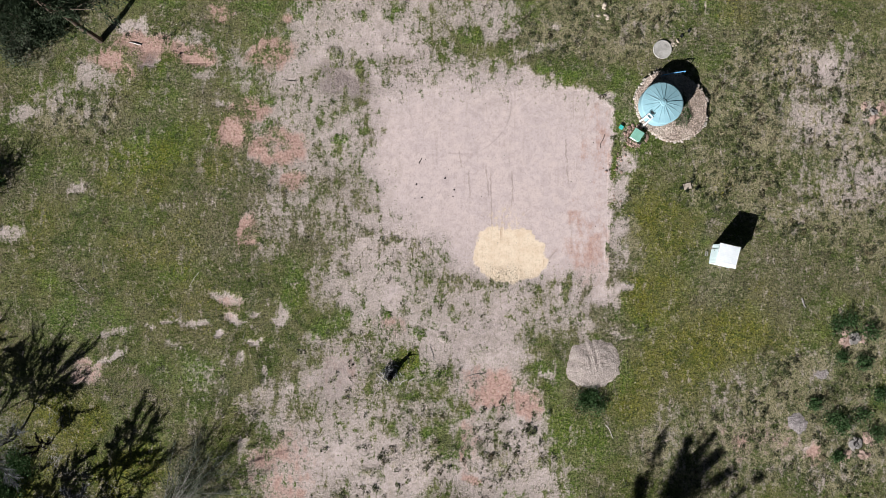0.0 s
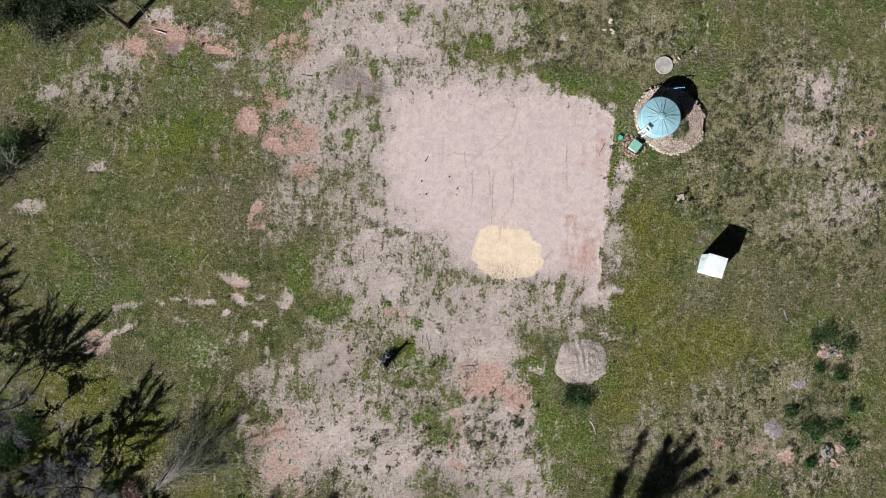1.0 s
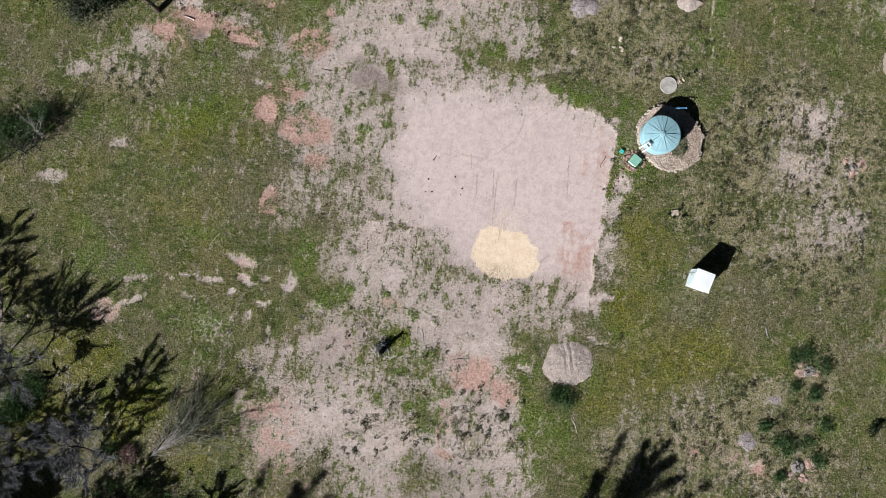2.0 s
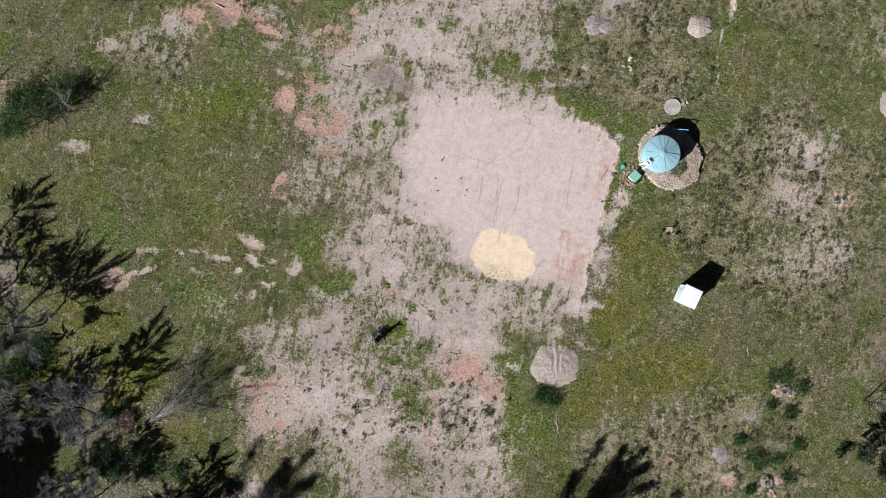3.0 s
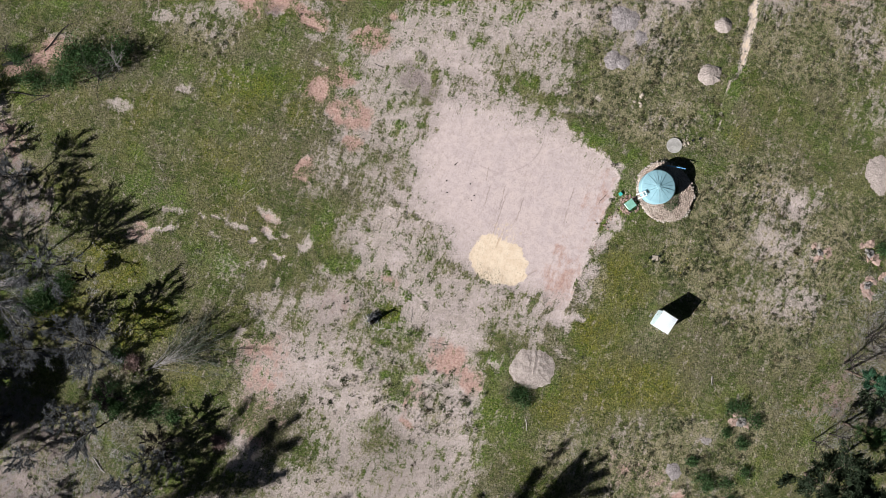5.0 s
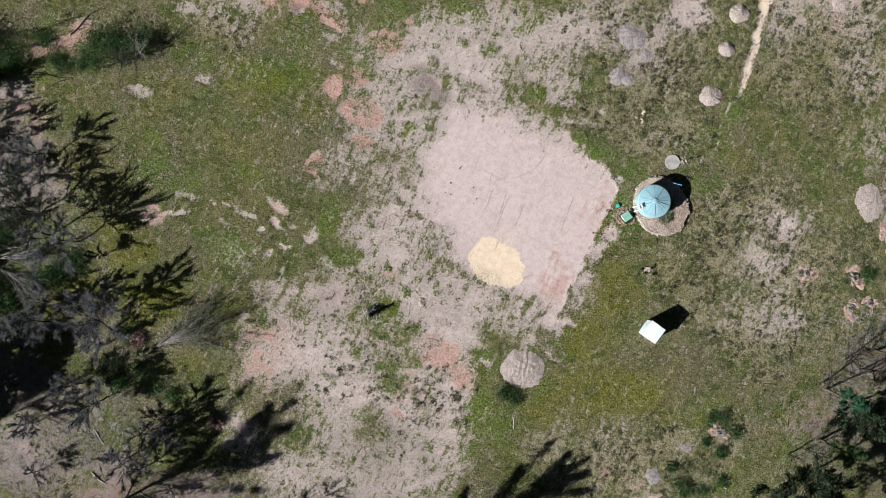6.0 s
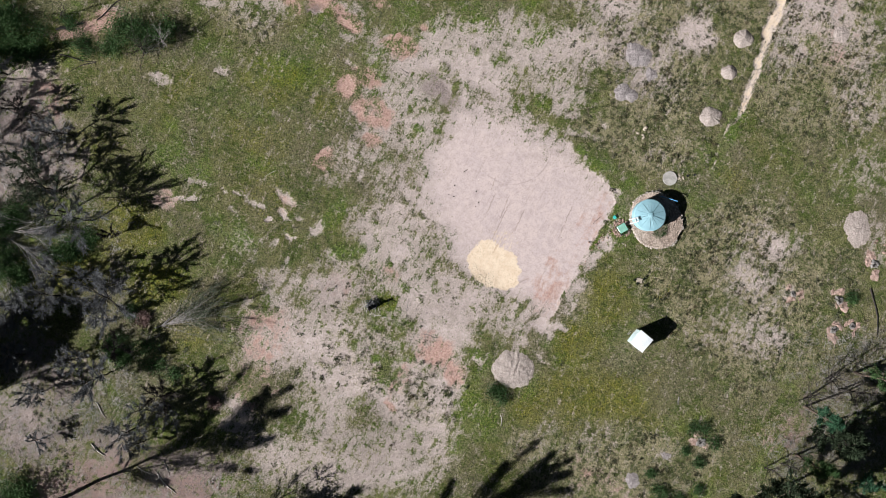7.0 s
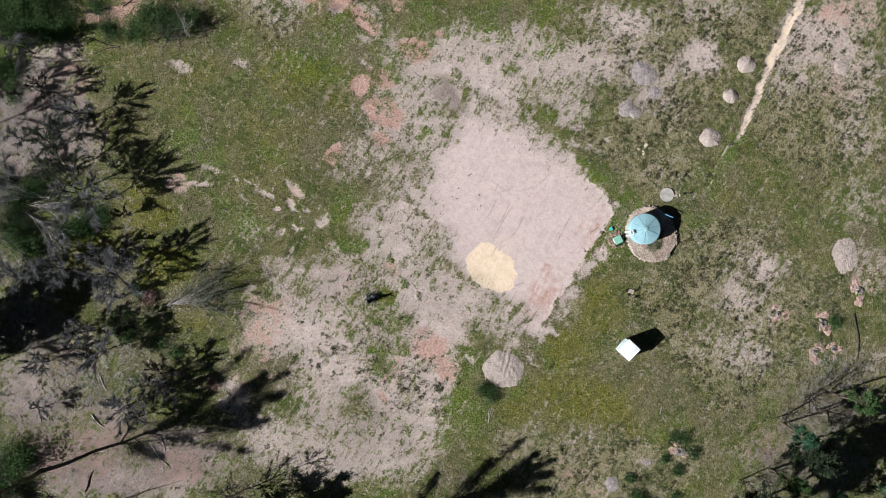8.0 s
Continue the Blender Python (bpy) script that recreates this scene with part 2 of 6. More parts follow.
GREEN_SPOTS = [
    (-3.7, -9.0, 1.7, 1.4, 0, 0.68),
    (-2.5, -6.2, 0.7, 0.6, 0, 0.72),
    (-0.5, -10.3, 1.1, 1.1, 0, 0.68),
    (-1.5, -14.9, 0.6, 0.6, 0, 0.72),
    (0.5, -16.2, 1.9, 1.5, 0, 0.60),
    (-5.5, -13.9, 1.1, 0.4, 0, 0.64),
    (1.5, -13.2, 1.1, 1.0, 0, 0.60),
    (-5.0, -4.8, 0.4, 0.4, 0, 0.64),
    (-9.0, -0.7, 0.7, 0.4, 0, 0.64),
    (-6.9, -18.2, 1.1, 0.5, 0, 0.68),
    (5.0, -17.9, 0.4, 1.1, 0, 0.76),
    (8.3, -9.2, 2.0, 0.6, 8, 0.68),
    (9.7, -14.2, 1.5, 4.5, 0, 0.59),
    (-11.5, -6.2, 1.1, 1.0, 0, 0.56),
    (-13.5, -1.2, 1.4, 3.5, 0, 0.70),
    (-12.0, 0.3, 0.7, 0.8, 0, 0.64),
]
GREEN_SPOTS_B = [
    (0.0, -6.7, 0.4, 0.3, 0, 0.72),
    (-7.8, 17.3, 0.5, 0.7, -20, 0.90),
    (-7.5, 11.8, 0.6, 0.4, 0, 0.90),
    (-9.5, 10.8, 0.7, 0.4, 20, 0.80),
    (-11.5, 9.8, 0.5, 0.5, 0, 0.80),
    (-10.7, 6.3, 0.7, 0.9, 0, 0.70),
    (-6.5, 4.7, 0.8, 0.5, 0, 0.85),
    (-7.5, 2.8, 1.1, 0.4, 0, 0.70),
    (-4.5, 2.0, 0.7, 0.3, -20, 0.80),
    (-9.5, 3.3, 0.7, 0.4, 0, 0.70),
    (-10.0, 18.4, 0.9, 0.7, 0, 0.60),
    (2.0, 20.3, 1.1, 1.1, 30, 0.90),
    (-4.5, 22.1, 1.3, 1.2, 0, 0.70),
    (-7.5, 21.9, 0.9, 0.7, 0, 0.60),
    (0.0, 19.4, 0.4, 0.7, 0, 0.70),
    (11.1, 16.3, 1.3, 0.6, 0, 0.90),
]
GREEN_SPOTS_C = [
    (8.6, 17.3, 1.0, 0.6, 0, 0.75),
    (-7.0, -10.7, 0.4, 0.4, 0, 0.48),
    (-3.0, -11.7, 1.3, 0.5, 0, 0.48),
    (8.5, -17.4, 0.5, 0.5, 0, 0.90),
    (13.5, -4.7, 1.9, 0.5, 8, 0.80),
    (10.5, -2.7, 0.5, 1.0, 0, 0.75),
    (7.8, -11.7, 0.4, 0.4, 0, 0.56),
    (-15.5, 11.8, 0.7, 1.1, 0, 0.60),
    (-17.5, 11.6, 0.9, 0.9, 0, 0.70),
    (-23.6, 16.3, 2.2, 1.8, 0, 0.80),
    (-15.5, 14.8, 0.7, 0.7, 0, 0.60),
    (-5.0, -0.2, 0.9, 0.4, 0, 0.40),
    (-8.5, -4.7, 0.6, 0.4, 0, 0.48),
    (-12.0, -8.7, 0.6, 0.9, 0, 0.40),
    (-4.5, -14.7, 0.9, 1.3, 0, 0.40),
    (3.0, -16.2, 0.4, 0.8, 0, 0.48),
]
GREEN_SPOTS_D = [
    (-1.5, -1.2, 0.5, 0.4, 0, 0.48),
    (-9.5, 6.8, 0.7, 0.5, 0, 0.60),
    (15.0, -4.7, 1.0, 0.4, 0, 0.60),
    (6.5, 14.8, 0.2, 0.2, 0, 0.40),
    (23.0, 27.1, 1.1, 2.7, 6, 0.90),
    (-9.7, 26.7, 3.4, 2.0, 31, 0.80),
    (-4.6, 30.1, 2.0, 1.3, 31, 0.60),
    (21.1, 23.6, 1.3, 2.0, 31, 0.50),
]
RED_SOIL = [
    (-25.6, 19.1, 4.5, 1.4, -10, 1.18),
    (-29.4, 17.8, 2.5, 1.2, -20, 1.09),
    (-22.3, 18.4, 2.2, 1.0, 0, 1.18),
    (-19.0, 11.6, 1.7, 1.9, 0, 1.50),
    (-15.0, 10.3, 3.0, 1.8, 0, 1.25),
    (-17.5, 13.6, 2.5, 1.3, 0, 0.94),
    (-15.5, 18.9, 2.5, 1.5, 0, 1.25),
    (-14.3, 21.6, 0.7, 0.5, 0, 1.50),
    (-13.5, 7.3, 1.3, 1.1, 0, 1.02),
    (-17.5, 2.8, 1.5, 2.0, 0, 0.86),
    (-19.7, -3.7, 2.3, 1.7, 0, 0.52),
    (-31.9, -9.5, 2.0, 1.6, 0, 0.65),
    (4.0, -11.2, 3.5, 2.5, -15, 0.72),
    (7.3, -12.7, 1.5, 2.0, 0, 0.59),
    (2.3, -19.1, 0.7, 0.4, 0, 1.50),
    (2.0, -16.2, 1.0, 3.5, 0, 0.45),
]
RED_SOIL_B = [
    (-14.4, -18.2, 4.0, 4.5, 0, 0.55),
    (-9.5, -9.7, 3.5, 3.0, 0, 0.26),
    (12.3, 1.3, 2.5, 4.5, 0, 0.50),
    (13.6, 10.3, 2.0, 4.5, 0, 0.42),
    (11.5, 3.8, 1.0, 0.7, 0, 0.52),
    (-15.5, 11.8, 0.4, 0.4, 0, 0.62),
    (32.8, -16.9, 1.2, 1.0, 0, 0.78),
    (27.4, -15.6, 6.0, 3.0, 0, 0.39),
    (-5.0, -5.5, 1.5, 1.3, 0, 0.39),
    (-20.1, 22.4, 1.5, 1.3, 0, 1.09),
    (-25.6, 10.8, 0.5, 0.4, 0, 0.47),
    (-15.3, 11.9, 0.4, 0.4, 0, 0.62),
    (-48.9, 4.3, 4.7, 1.8, 39, 1.50),
    (-49.7, -5.6, 4.0, 3.4, 31, 0.59),
    (-25.6, -43.1, 9.4, 4.7, 51, 0.65),
    (-14.1, -38.7, 4.7, 2.7, 31, 0.72),
]
RED_SOIL_C = [
    (-12.7, -23.8, 3.4, 4.0, 31, 0.45),
    (45.3, -0.4, 5.4, 3.4, 31, 0.65),
    (27.1, 48.6, 5.4, 3.1, 31, 0.45),
    (-48.6, -10.1, 2.0, 1.3, 31, 0.39),
    (29.1, 40.9, 4.0, 4.0, 31, 0.39),
]
LUSH = [
    (-23.6, 16.3, 3.0, 2.2, 0, 0.70),
    (-27.1, 10.3, 4.5, 2.5, 0, 0.55),
    (-23.0, -0.2, 3.0, 2.5, 0, 0.55),
    (-20.4, -8.7, 3.0, 2.0, 0, 0.40),
    (-36.0, -1.7, 2.0, 1.2, 0, 0.50),
    (23.9, 22.1, 1.2, 2.5, 0, 1.00),
    (12.0, -16.7, 2.5, 3.0, 0, 0.95),
    (15.5, -8.7, 1.3, 3.0, 0, 0.80),
    (-3.7, -9.7, 3.0, 2.0, 0, 0.70),
    (0.5, -15.9, 2.5, 2.0, 0, 0.60),
    (11.6, 16.3, 2.5, 1.0, 0, 0.80),
    (16.1, 9.8, 2.0, 3.0, 0, 0.75),
    (15.6, 14.8, 2.0, 3.0, 0, 0.60),
    (-17.1, 21.4, 2.0, 3.0, 0, 0.80),
    (-17.5, 16.3, 2.5, 2.0, 0, 0.60),
    (-12.5, 21.9, 2.0, 1.3, 0, 0.70),
]
LUSH_B = [
    (-24.4, -8.7, 4.0, 2.5, 0, 0.35),
    (-29.6, 6.8, 5.5, 3.0, 0, 0.35),
    (-33.5, -4.7, 4.0, 2.0, 0, 0.35),
    (-26.9, -19.2, 4.5, 3.0, 0, 0.55),
    (9.1, 21.9, 3.0, 2.0, 0, 0.40),
    (38.5, 10.3, 2.0, 4.0, 0, 0.60),
    (36.4, -4.7, 3.0, 1.5, 0, 0.40),
    (8.5, -9.7, 3.0, 1.5, 0, 0.70),
    (-38.9, -19.7, 3.4, 2.7, 31, 0.80),
    (-27.8, -28.9, 4.0, 3.4, 31, 0.70),
    (-55.3, -4.2, 4.0, 5.4, 31, 0.80),
    (-9.6, 25.2, 4.0, 3.4, 31, 0.45),
    (-40.6, -28.6, 5.4, 6.1, 31, 0.40),
]
MOSSY = [
    (-33.9, -13.2, 3.5, 3.0, 0, 1.00),
    (-27.4, -19.2, 3.0, 2.5, 0, 0.85),
    (-3.7, -9.0, 1.5, 1.5, 0, 0.80),
    (18.5, -2.7, 3.0, 3.5, 0, 0.90),
    (25.0, -6.2, 5.5, 3.0, -10, 0.85),
    (20.5, -8.7, 4.5, 3.0, 0, 0.70),
    (19.5, 3.3, 4.0, 3.5, 0, 0.65),
    (25.6, 22.3, 3.0, 2.0, 0, 0.70),
    (-28.1, 8.8, 4.5, 3.0, 0, 0.50),
    (-24.5, 2.3, 4.5, 3.0, 0, 0.45),
    (-36.6, 3.8, 3.0, 3.0, 0, 0.40),
    (24.5, 6.8, 2.5, 2.0, 0, 0.50),
    (16.5, -12.7, 2.5, 3.0, 0, 0.60),
    (27.5, -2.7, 3.0, 2.5, 0, 0.50),
    (11.1, 15.8, 1.0, 0.5, 0, 0.60),
    (-20.0, 8.8, 3.0, 2.0, 0, 0.40),
]
MOSSY_B = [
    (30.6, 18.3, 3.0, 3.0, 0, 0.30),
    (-22.0, -3.7, 3.0, 3.0, 0, 0.30),
    (-28.5, -19.8, 2.7, 2.7, 31, 0.80),
    (-22.1, -23.9, 3.4, 2.7, 31, 0.60),
]
MOSSY_C = [
    (-37.8, -21.4, 4.0, 2.7, 31, 1.00),
    (-35.0, -14.2, 4.0, 2.7, 31, 1.00),
    (-28.3, -18.9, 4.0, 2.7, 31, 0.95),
    (-34.2, -16.9, 4.0, 2.7, 31, 0.90),
    (-41.7, -6.4, 3.4, 2.0, 31, 0.60),
    (-44.2, -12.2, 3.4, 2.0, 31, 0.50),
]
HEATH = [
    (26.1, 13.3, 4.5, 5.5, 0, 1.00),
    (31.6, 15.8, 4.0, 6.5, 0, 0.90),
    (35.5, 10.8, 4.0, 5.5, 0, 1.00),
    (25.5, 6.3, 4.5, 3.0, 0, 0.75),
    (31.5, 3.3, 5.5, 3.0, 0, 0.70),
    (37.0, 2.3, 3.0, 4.0, 0, 0.70),
    (11.1, 20.3, 3.5, 3.0, 0, 1.00),
    (16.1, 20.3, 4.0, 3.5, 0, 0.90),
    (7.1, 20.4, 2.0, 2.5, 0, 0.60),
    (26.9, -15.6, 8.5, 4.0, 0, 1.00),
    (34.3, -16.6, 6.0, 4.5, 0, 1.00),
    (32.4, -10.7, 6.0, 3.0, 0, 0.75),
    (24.5, -2.7, 3.0, 2.0, 0, 0.50),
    (37.4, -6.7, 2.5, 4.0, 0, 0.80),
    (-32.6, 12.8, 4.5, 2.0, 0, 0.85),
    (-26.1, 19.9, 4.5, 2.0, 0, 0.45),
]
HEATH_B = [
    (7.0, -16.7, 2.0, 3.5, 0, 0.60),
    (-3.5, -18.2, 3.5, 2.5, 0, 0.60),
    (-8.5, -9.7, 3.0, 2.5, 0, 0.25),
    (19.4, -16.6, 4.0, 3.0, 0, 0.80),
    (22.0, 0.8, 2.0, 1.5, 0, 0.40),
    (22.6, 10.8, 2.0, 3.0, 0, 0.55),
    (16.0, 1.3, 1.2, 3.0, 0, 0.70),
    (20.6, 22.4, 2.5, 2.5, 0, 0.50),
    (28.7, 37.5, 10.8, 10.1, 31, 0.90),
    (12.5, 30.3, 8.8, 10.8, 31, 0.80),
    (4.6, 30.4, 6.1, 4.0, 31, 0.50),
    (41.3, 10.4, 10.1, 8.1, 31, 0.50),
    (-47.6, -13.0, 6.1, 7.4, 31, 0.70),
    (-31.7, -38.2, 8.1, 8.1, 31, 0.50),
]
HEATH_C = [
    (13.5, 38.0, 8.1, 4.7, 31, 1.00),
    (26.5, 42.5, 6.7, 6.1, 31, 1.00),
    (7.7, 34.6, 5.4, 4.0, 31, 0.90),
    (30.7, 34.0, 4.7, 4.0, 31, 1.00),
    (13.5, 24.6, 4.0, 3.4, 31, 0.90),
    (29.0, 18.1, 5.4, 4.0, 31, 0.60),
    (21.7, 14.5, 2.7, 2.7, 31, 0.40),
    (31.0, -12.0, 8.1, 4.0, 31, 0.90),
    (33.5, 10.5, 5.4, 4.0, 31, 0.50),
    (40.2, 17.6, 4.7, 4.0, 31, 0.80),
    (-4.5, -17.7, 6.0, 3.5, 0, 0.50),
    (5.5, -16.7, 4.0, 4.0, 0, 0.55),
    (-8.5, -8.7, 4.5, 3.0, 0, 0.30),
    (-0.5, -11.7, 4.0, 3.0, 0, 0.35),
]
ASH = [
    (-9.0, 15.8, 2.5, 1.5, -10, 1.00),
    (-26.0, 17.9, 1.1, 0.8, 0, 1.00),
    (-9.5, -10.0, 3.3, 2.9, 0, 0.42),
    (3.5, -5.0, 5.0, 3.5, 0, 0.18),
    (-5.0, -10.2, 1.5, 1.3, 0, 0.50),
    (-30.0, -45.0, 10.1, 8.1, 31, 1.00),
    (-49.8, -12.0, 7.4, 8.1, 31, 1.00),
    (-39.6, -26.4, 8.1, 13.5, 31, 1.00),
    (-18.6, -39.0, 12.1, 6.7, 31, 0.80),
    (49.2, 3.5, 9.4, 8.1, 31, 1.00),
    (8.9, 29.8, 3.4, 2.7, 31, 0.40),
    (10.3, 25.5, 2.7, 1.7, 31, 0.40),
    (1.8, -24.6, 7.4, 5.4, 31, 0.40),
]
ASH_B = [
    (-51.8, -10.0, 5.4, 5.4, 31, 0.95),
    (-49.5, -16.5, 4.7, 4.0, 31, 0.95),
    (-46.2, -11.4, 4.7, 3.4, 31, 0.95),
    (-39.7, -32.7, 5.4, 3.4, 31, 0.95),
    (-31.7, -34.2, 5.4, 4.0, 31, 0.95),
    (-33.0, -41.3, 5.4, 4.0, 31, 0.95),
    (-25.1, -37.4, 4.0, 2.7, 31, 0.95),
    (-14.5, -36.6, 5.4, 4.0, 31, 0.95),
    (-20.4, -43.9, 8.1, 2.7, 31, 0.95),
]
THICKET = [
    (-50.1, -12.9, 8.8, 8.8, 31, 1.00),
    (-41.3, -23.5, 10.8, 11.5, 31, 1.00),
    (-31.7, -34.3, 12.1, 8.8, 31, 1.00),
    (-27.9, -44.5, 10.1, 6.1, 31, 0.80),
    (48.0, 8.2, 8.1, 6.1, 31, 1.00),
    (49.5, -1.0, 8.8, 5.4, 31, 1.00),
    (-13.5, -38.3, 9.4, 4.0, 31, 0.50),
]
TRENCH = [
    (21.6, 42.3, 6.7, 0.9, 95, 1.00),
    (22.4, 33.4, 5.7, 0.6, 97, 0.95),
    (22.7, 25.2, 4.7, 0.15, 93, 0.60),
]
SAND = (5.6, 0.8, 3.4, 2.6, -10, 1.00)
SAND_THIN = (5.2, 3.4, 2.3, 2.2, 0, 0.46)
# sides of the graded pad: inward normal, offset, how far the edge wanders, how soft it is
PAD_SIDES = [
    (1.0, 0.002, -7.3, 2.6, 2.0),
    (0.60, 0.80, -0.6, 4.5, 2.8),
    (-0.999, 0.043, -14.3, 1.2, 0.3),
    (-0.049, -0.999, -17.6, 4.5, 3.6),
    (-0.382, -0.924, -18.7, 2.0, 0.7),
    (0.0, 1.0, -2.2, 3.5, 2.5),
]


BARE_ALL = BARE + BARE_B + BARE_C + BARE_D + BARE_E + BARE_F + BARE_G + BARE_H + BARE_K
SCRAPES_ALL = SCRAPES + SCRAPES_B + SCRAPES_C + SCRAPES_D + SCRAPES_E
GREEN_ALL = GREEN_SPOTS + GREEN_SPOTS_B + GREEN_SPOTS_C + GREEN_SPOTS_D
RED_ALL = RED_SOIL + RED_SOIL_B + RED_SOIL_C
LUSH_ALL, MOSSY_ALL, HEATH_ALL = LUSH + LUSH_B, MOSSY + MOSSY_B + MOSSY_C, HEATH + HEATH_B + HEATH_C


def value_noise(x, y, scale, seed, octaves=4):
    """Smooth noise in 0..1 for whole arrays of places."""
    total, weight, amp = np.zeros_like(x), 0.0, 1.0
    table = np.random.RandomState(seed).rand(256, 256)
    for k in range(octaves):
        c, d = math.cos(0.6 + 1.1 * k), math.sin(0.6 + 1.1 * k)
        u, v = (c * x - d * y) * scale * 2 ** k + 37.7 * k, (d * x + c * y) * scale * 2 ** k + 11.3 * k
        i, j = np.floor(u).astype(int), np.floor(v).astype(int)
        a, b = u - i, v - j
        a, b = a * a * (3 - 2 * a), b * b * (3 - 2 * b)
        i0, i1, j0, j1 = i % 256, (i + 1) % 256, j % 256, (j + 1) % 256
        total += amp * ((table[i0, j0] * (1 - a) + table[i1, j0] * a) * (1 - b) + (table[i0, j1] * (1 - a) + table[i1, j1] * a) * b)
        weight += amp
        amp *= 0.55
    return total / weight


def smooth(v, lo, hi):
    s = np.clip((v - lo) / (hi - lo), 0, 1)
    return s * s * (3 - 2 * s)


def patch(x, y, spec, power=2.0, soft=(0.25, 1.35)):
    px, py, a, b, turn, strength = spec
    out = np.zeros_like(x)
    reach = 1.5 * max(a, b) * max(1.0, soft[1])
    near = (np.abs(x - px) < reach) & (np.abs(y - py) < reach)
    if not near.any():
        return out
    c, s = math.cos(radians(turn)), math.sin(radians(turn))
    dx, dy = x[near] - px, y[near] - py
    u, v = (dx * c + dy * s) / a, (-dx * s + dy * c) / b
    r = (np.abs(u) ** power + np.abs(v) ** power) ** (1 / power)
    out[near] = strength * (1 - smooth(r, *soft))
    return out


def union(x, y, specs, base=0.0, soft=(0.25, 1.35)):
    out = np.full_like(x, base)
    for spec in specs:
        out = out + patch(x, y, spec, 2.0, soft) * (1 - out)
    return np.clip(out, 0, 1)


def pad_cover(x, y, wander, blur=1.0):
    """The graded pad: inside all its sides, each with its own ragged edge."""
    cover = np.ones_like(x)
    for nx, ny, offset, rough, soft in PAD_SIDES:
        inside = nx * x + ny * y - offset + rough * wander
        cover = cover * smooth(inside, -soft * blur, soft * blur)
    return cover


def fields(x, y):
    """What covers the land at each place: bare soil, red soil, yellow sand, lush grass, moss, ash, heath, graded soil."""
    warp_x, warp_y = value_noise(x, y, 0.24, 3, 5) - 0.5, value_noise(x, y, 0.24, 4, 5) - 0.5
    fine_x, fine_y = value_noise(x, y, 0.9, 33, 4) - 0.5, value_noise(x, y, 0.9, 34, 4) - 0.5
    wx, wy = x + 3.2 * warp_x + 1.2 * fine_x, y + 3.2 * warp_y + 1.2 * fine_y
    nx, ny = x + 0.9 * warp_x + 1.1 * fine_x, y + 0.9 * warp_y + 1.1 * fine_y
    ragged = value_noise(x, y, 0.6, 5, 5) - 0.5
    broad = value_noise(x, y, 0.17, 9, 4) - 0.5
    scour = value_noise(0.8 * x + 0.6 * y, 2.2 * (0.8 * y - 0.6 * x), 0.45, 61, 4) - 0.5
    bare = union(wx, wy, BARE_ALL, 0.05)
    bare = 0.92 * bare + np.clip(bare * 2.0, 0.15, 0.8) * (0.45 * ragged + 0.2 * broad + 0.55 * scour)
    green = union(nx, ny, GREEN_ALL, 0.0, (0.45, 1.25))
    green = np.clip(green * (1 + 1.6 * ragged + 1.0 * scour), 0, 1)
    bare = np.clip(bare * (1 - 0.95 * green), 0, 1)
    scraped = union(nx, ny, SCRAPES_ALL, 0.0, (0.55, 1.2))
    bare = np.maximum(bare, 0.86 * scraped * (1 + 0.9 * scour + 0.6 * ragged))
    wander = 0.7 * ragged + 0.6 * warp_x + 0.4 * fine_x
    pad = pad_cover(x, y, wander) * (1 - 0.8 * green)
    graded = pad_cover(x, y, 0.7 * wander, 2.2)
    bare = np.clip(np.maximum(bare, pad), 0, 1)
    red = union(nx, ny, RED_ALL)
    red = np.clip(red * (1 + 1.2 * ragged + 0.8 * broad + 0.8 * scour), 0, 1.3)
    fray = value_noise(x, y, 1.1, 12, 4) - 0.5
    sx, sy = x + 0.5 * warp_x + 1.3 * fray, y + 0.5 * warp_y + 1.3 * fine_x
    sand = np.maximum(patch(sx, sy, SAND, 2.0, (0.82, 1.04)), patch(sx, sy, SAND_THIN, 2.0, (0.3, 1.2)))
    tx, ty = x + 0.9 * ragged + 0.9 * warp_x, y + 0.9 * ragged + 0.9 * warp_y
    for line in TRENCH:
        dug = patch(tx, ty, line, 4.0, (0.5, 1.2)) * (1.0 + 0.6 * ragged)
        sand, bare = np.maximum(sand, 0.62 * dug), np.maximum(bare, dug)
    lush = np.clip(union(wx, wy, LUSH_ALL, 0.22) + (value_noise(x, y, 0.4, 8, 5) - 0.5) * 1.3 + 0.8 * broad + 0.8 * green, 0, 1) * (1 - pad)
    moss = np.clip(union(wx, wy, MOSSY_ALL) * (1 + 1.2 * broad + 0.8 * ragged) + 0.30 * smooth(value_noise(x, y, 0.13, 15, 5), 0.48, 0.68), 0, 1) * (1 - pad)
    ash = np.clip(union(wx, wy, ASH + ASH_B) * (1 + 1.0 * ragged), 0, 1)
    heath = np.clip(union(wx, wy, HEATH_ALL) * (1 + 0.9 * broad + 0.7 * ragged), 0, 1) * (1 - pad)
    return bare, red, sand, lush, moss, ash, heath, graded


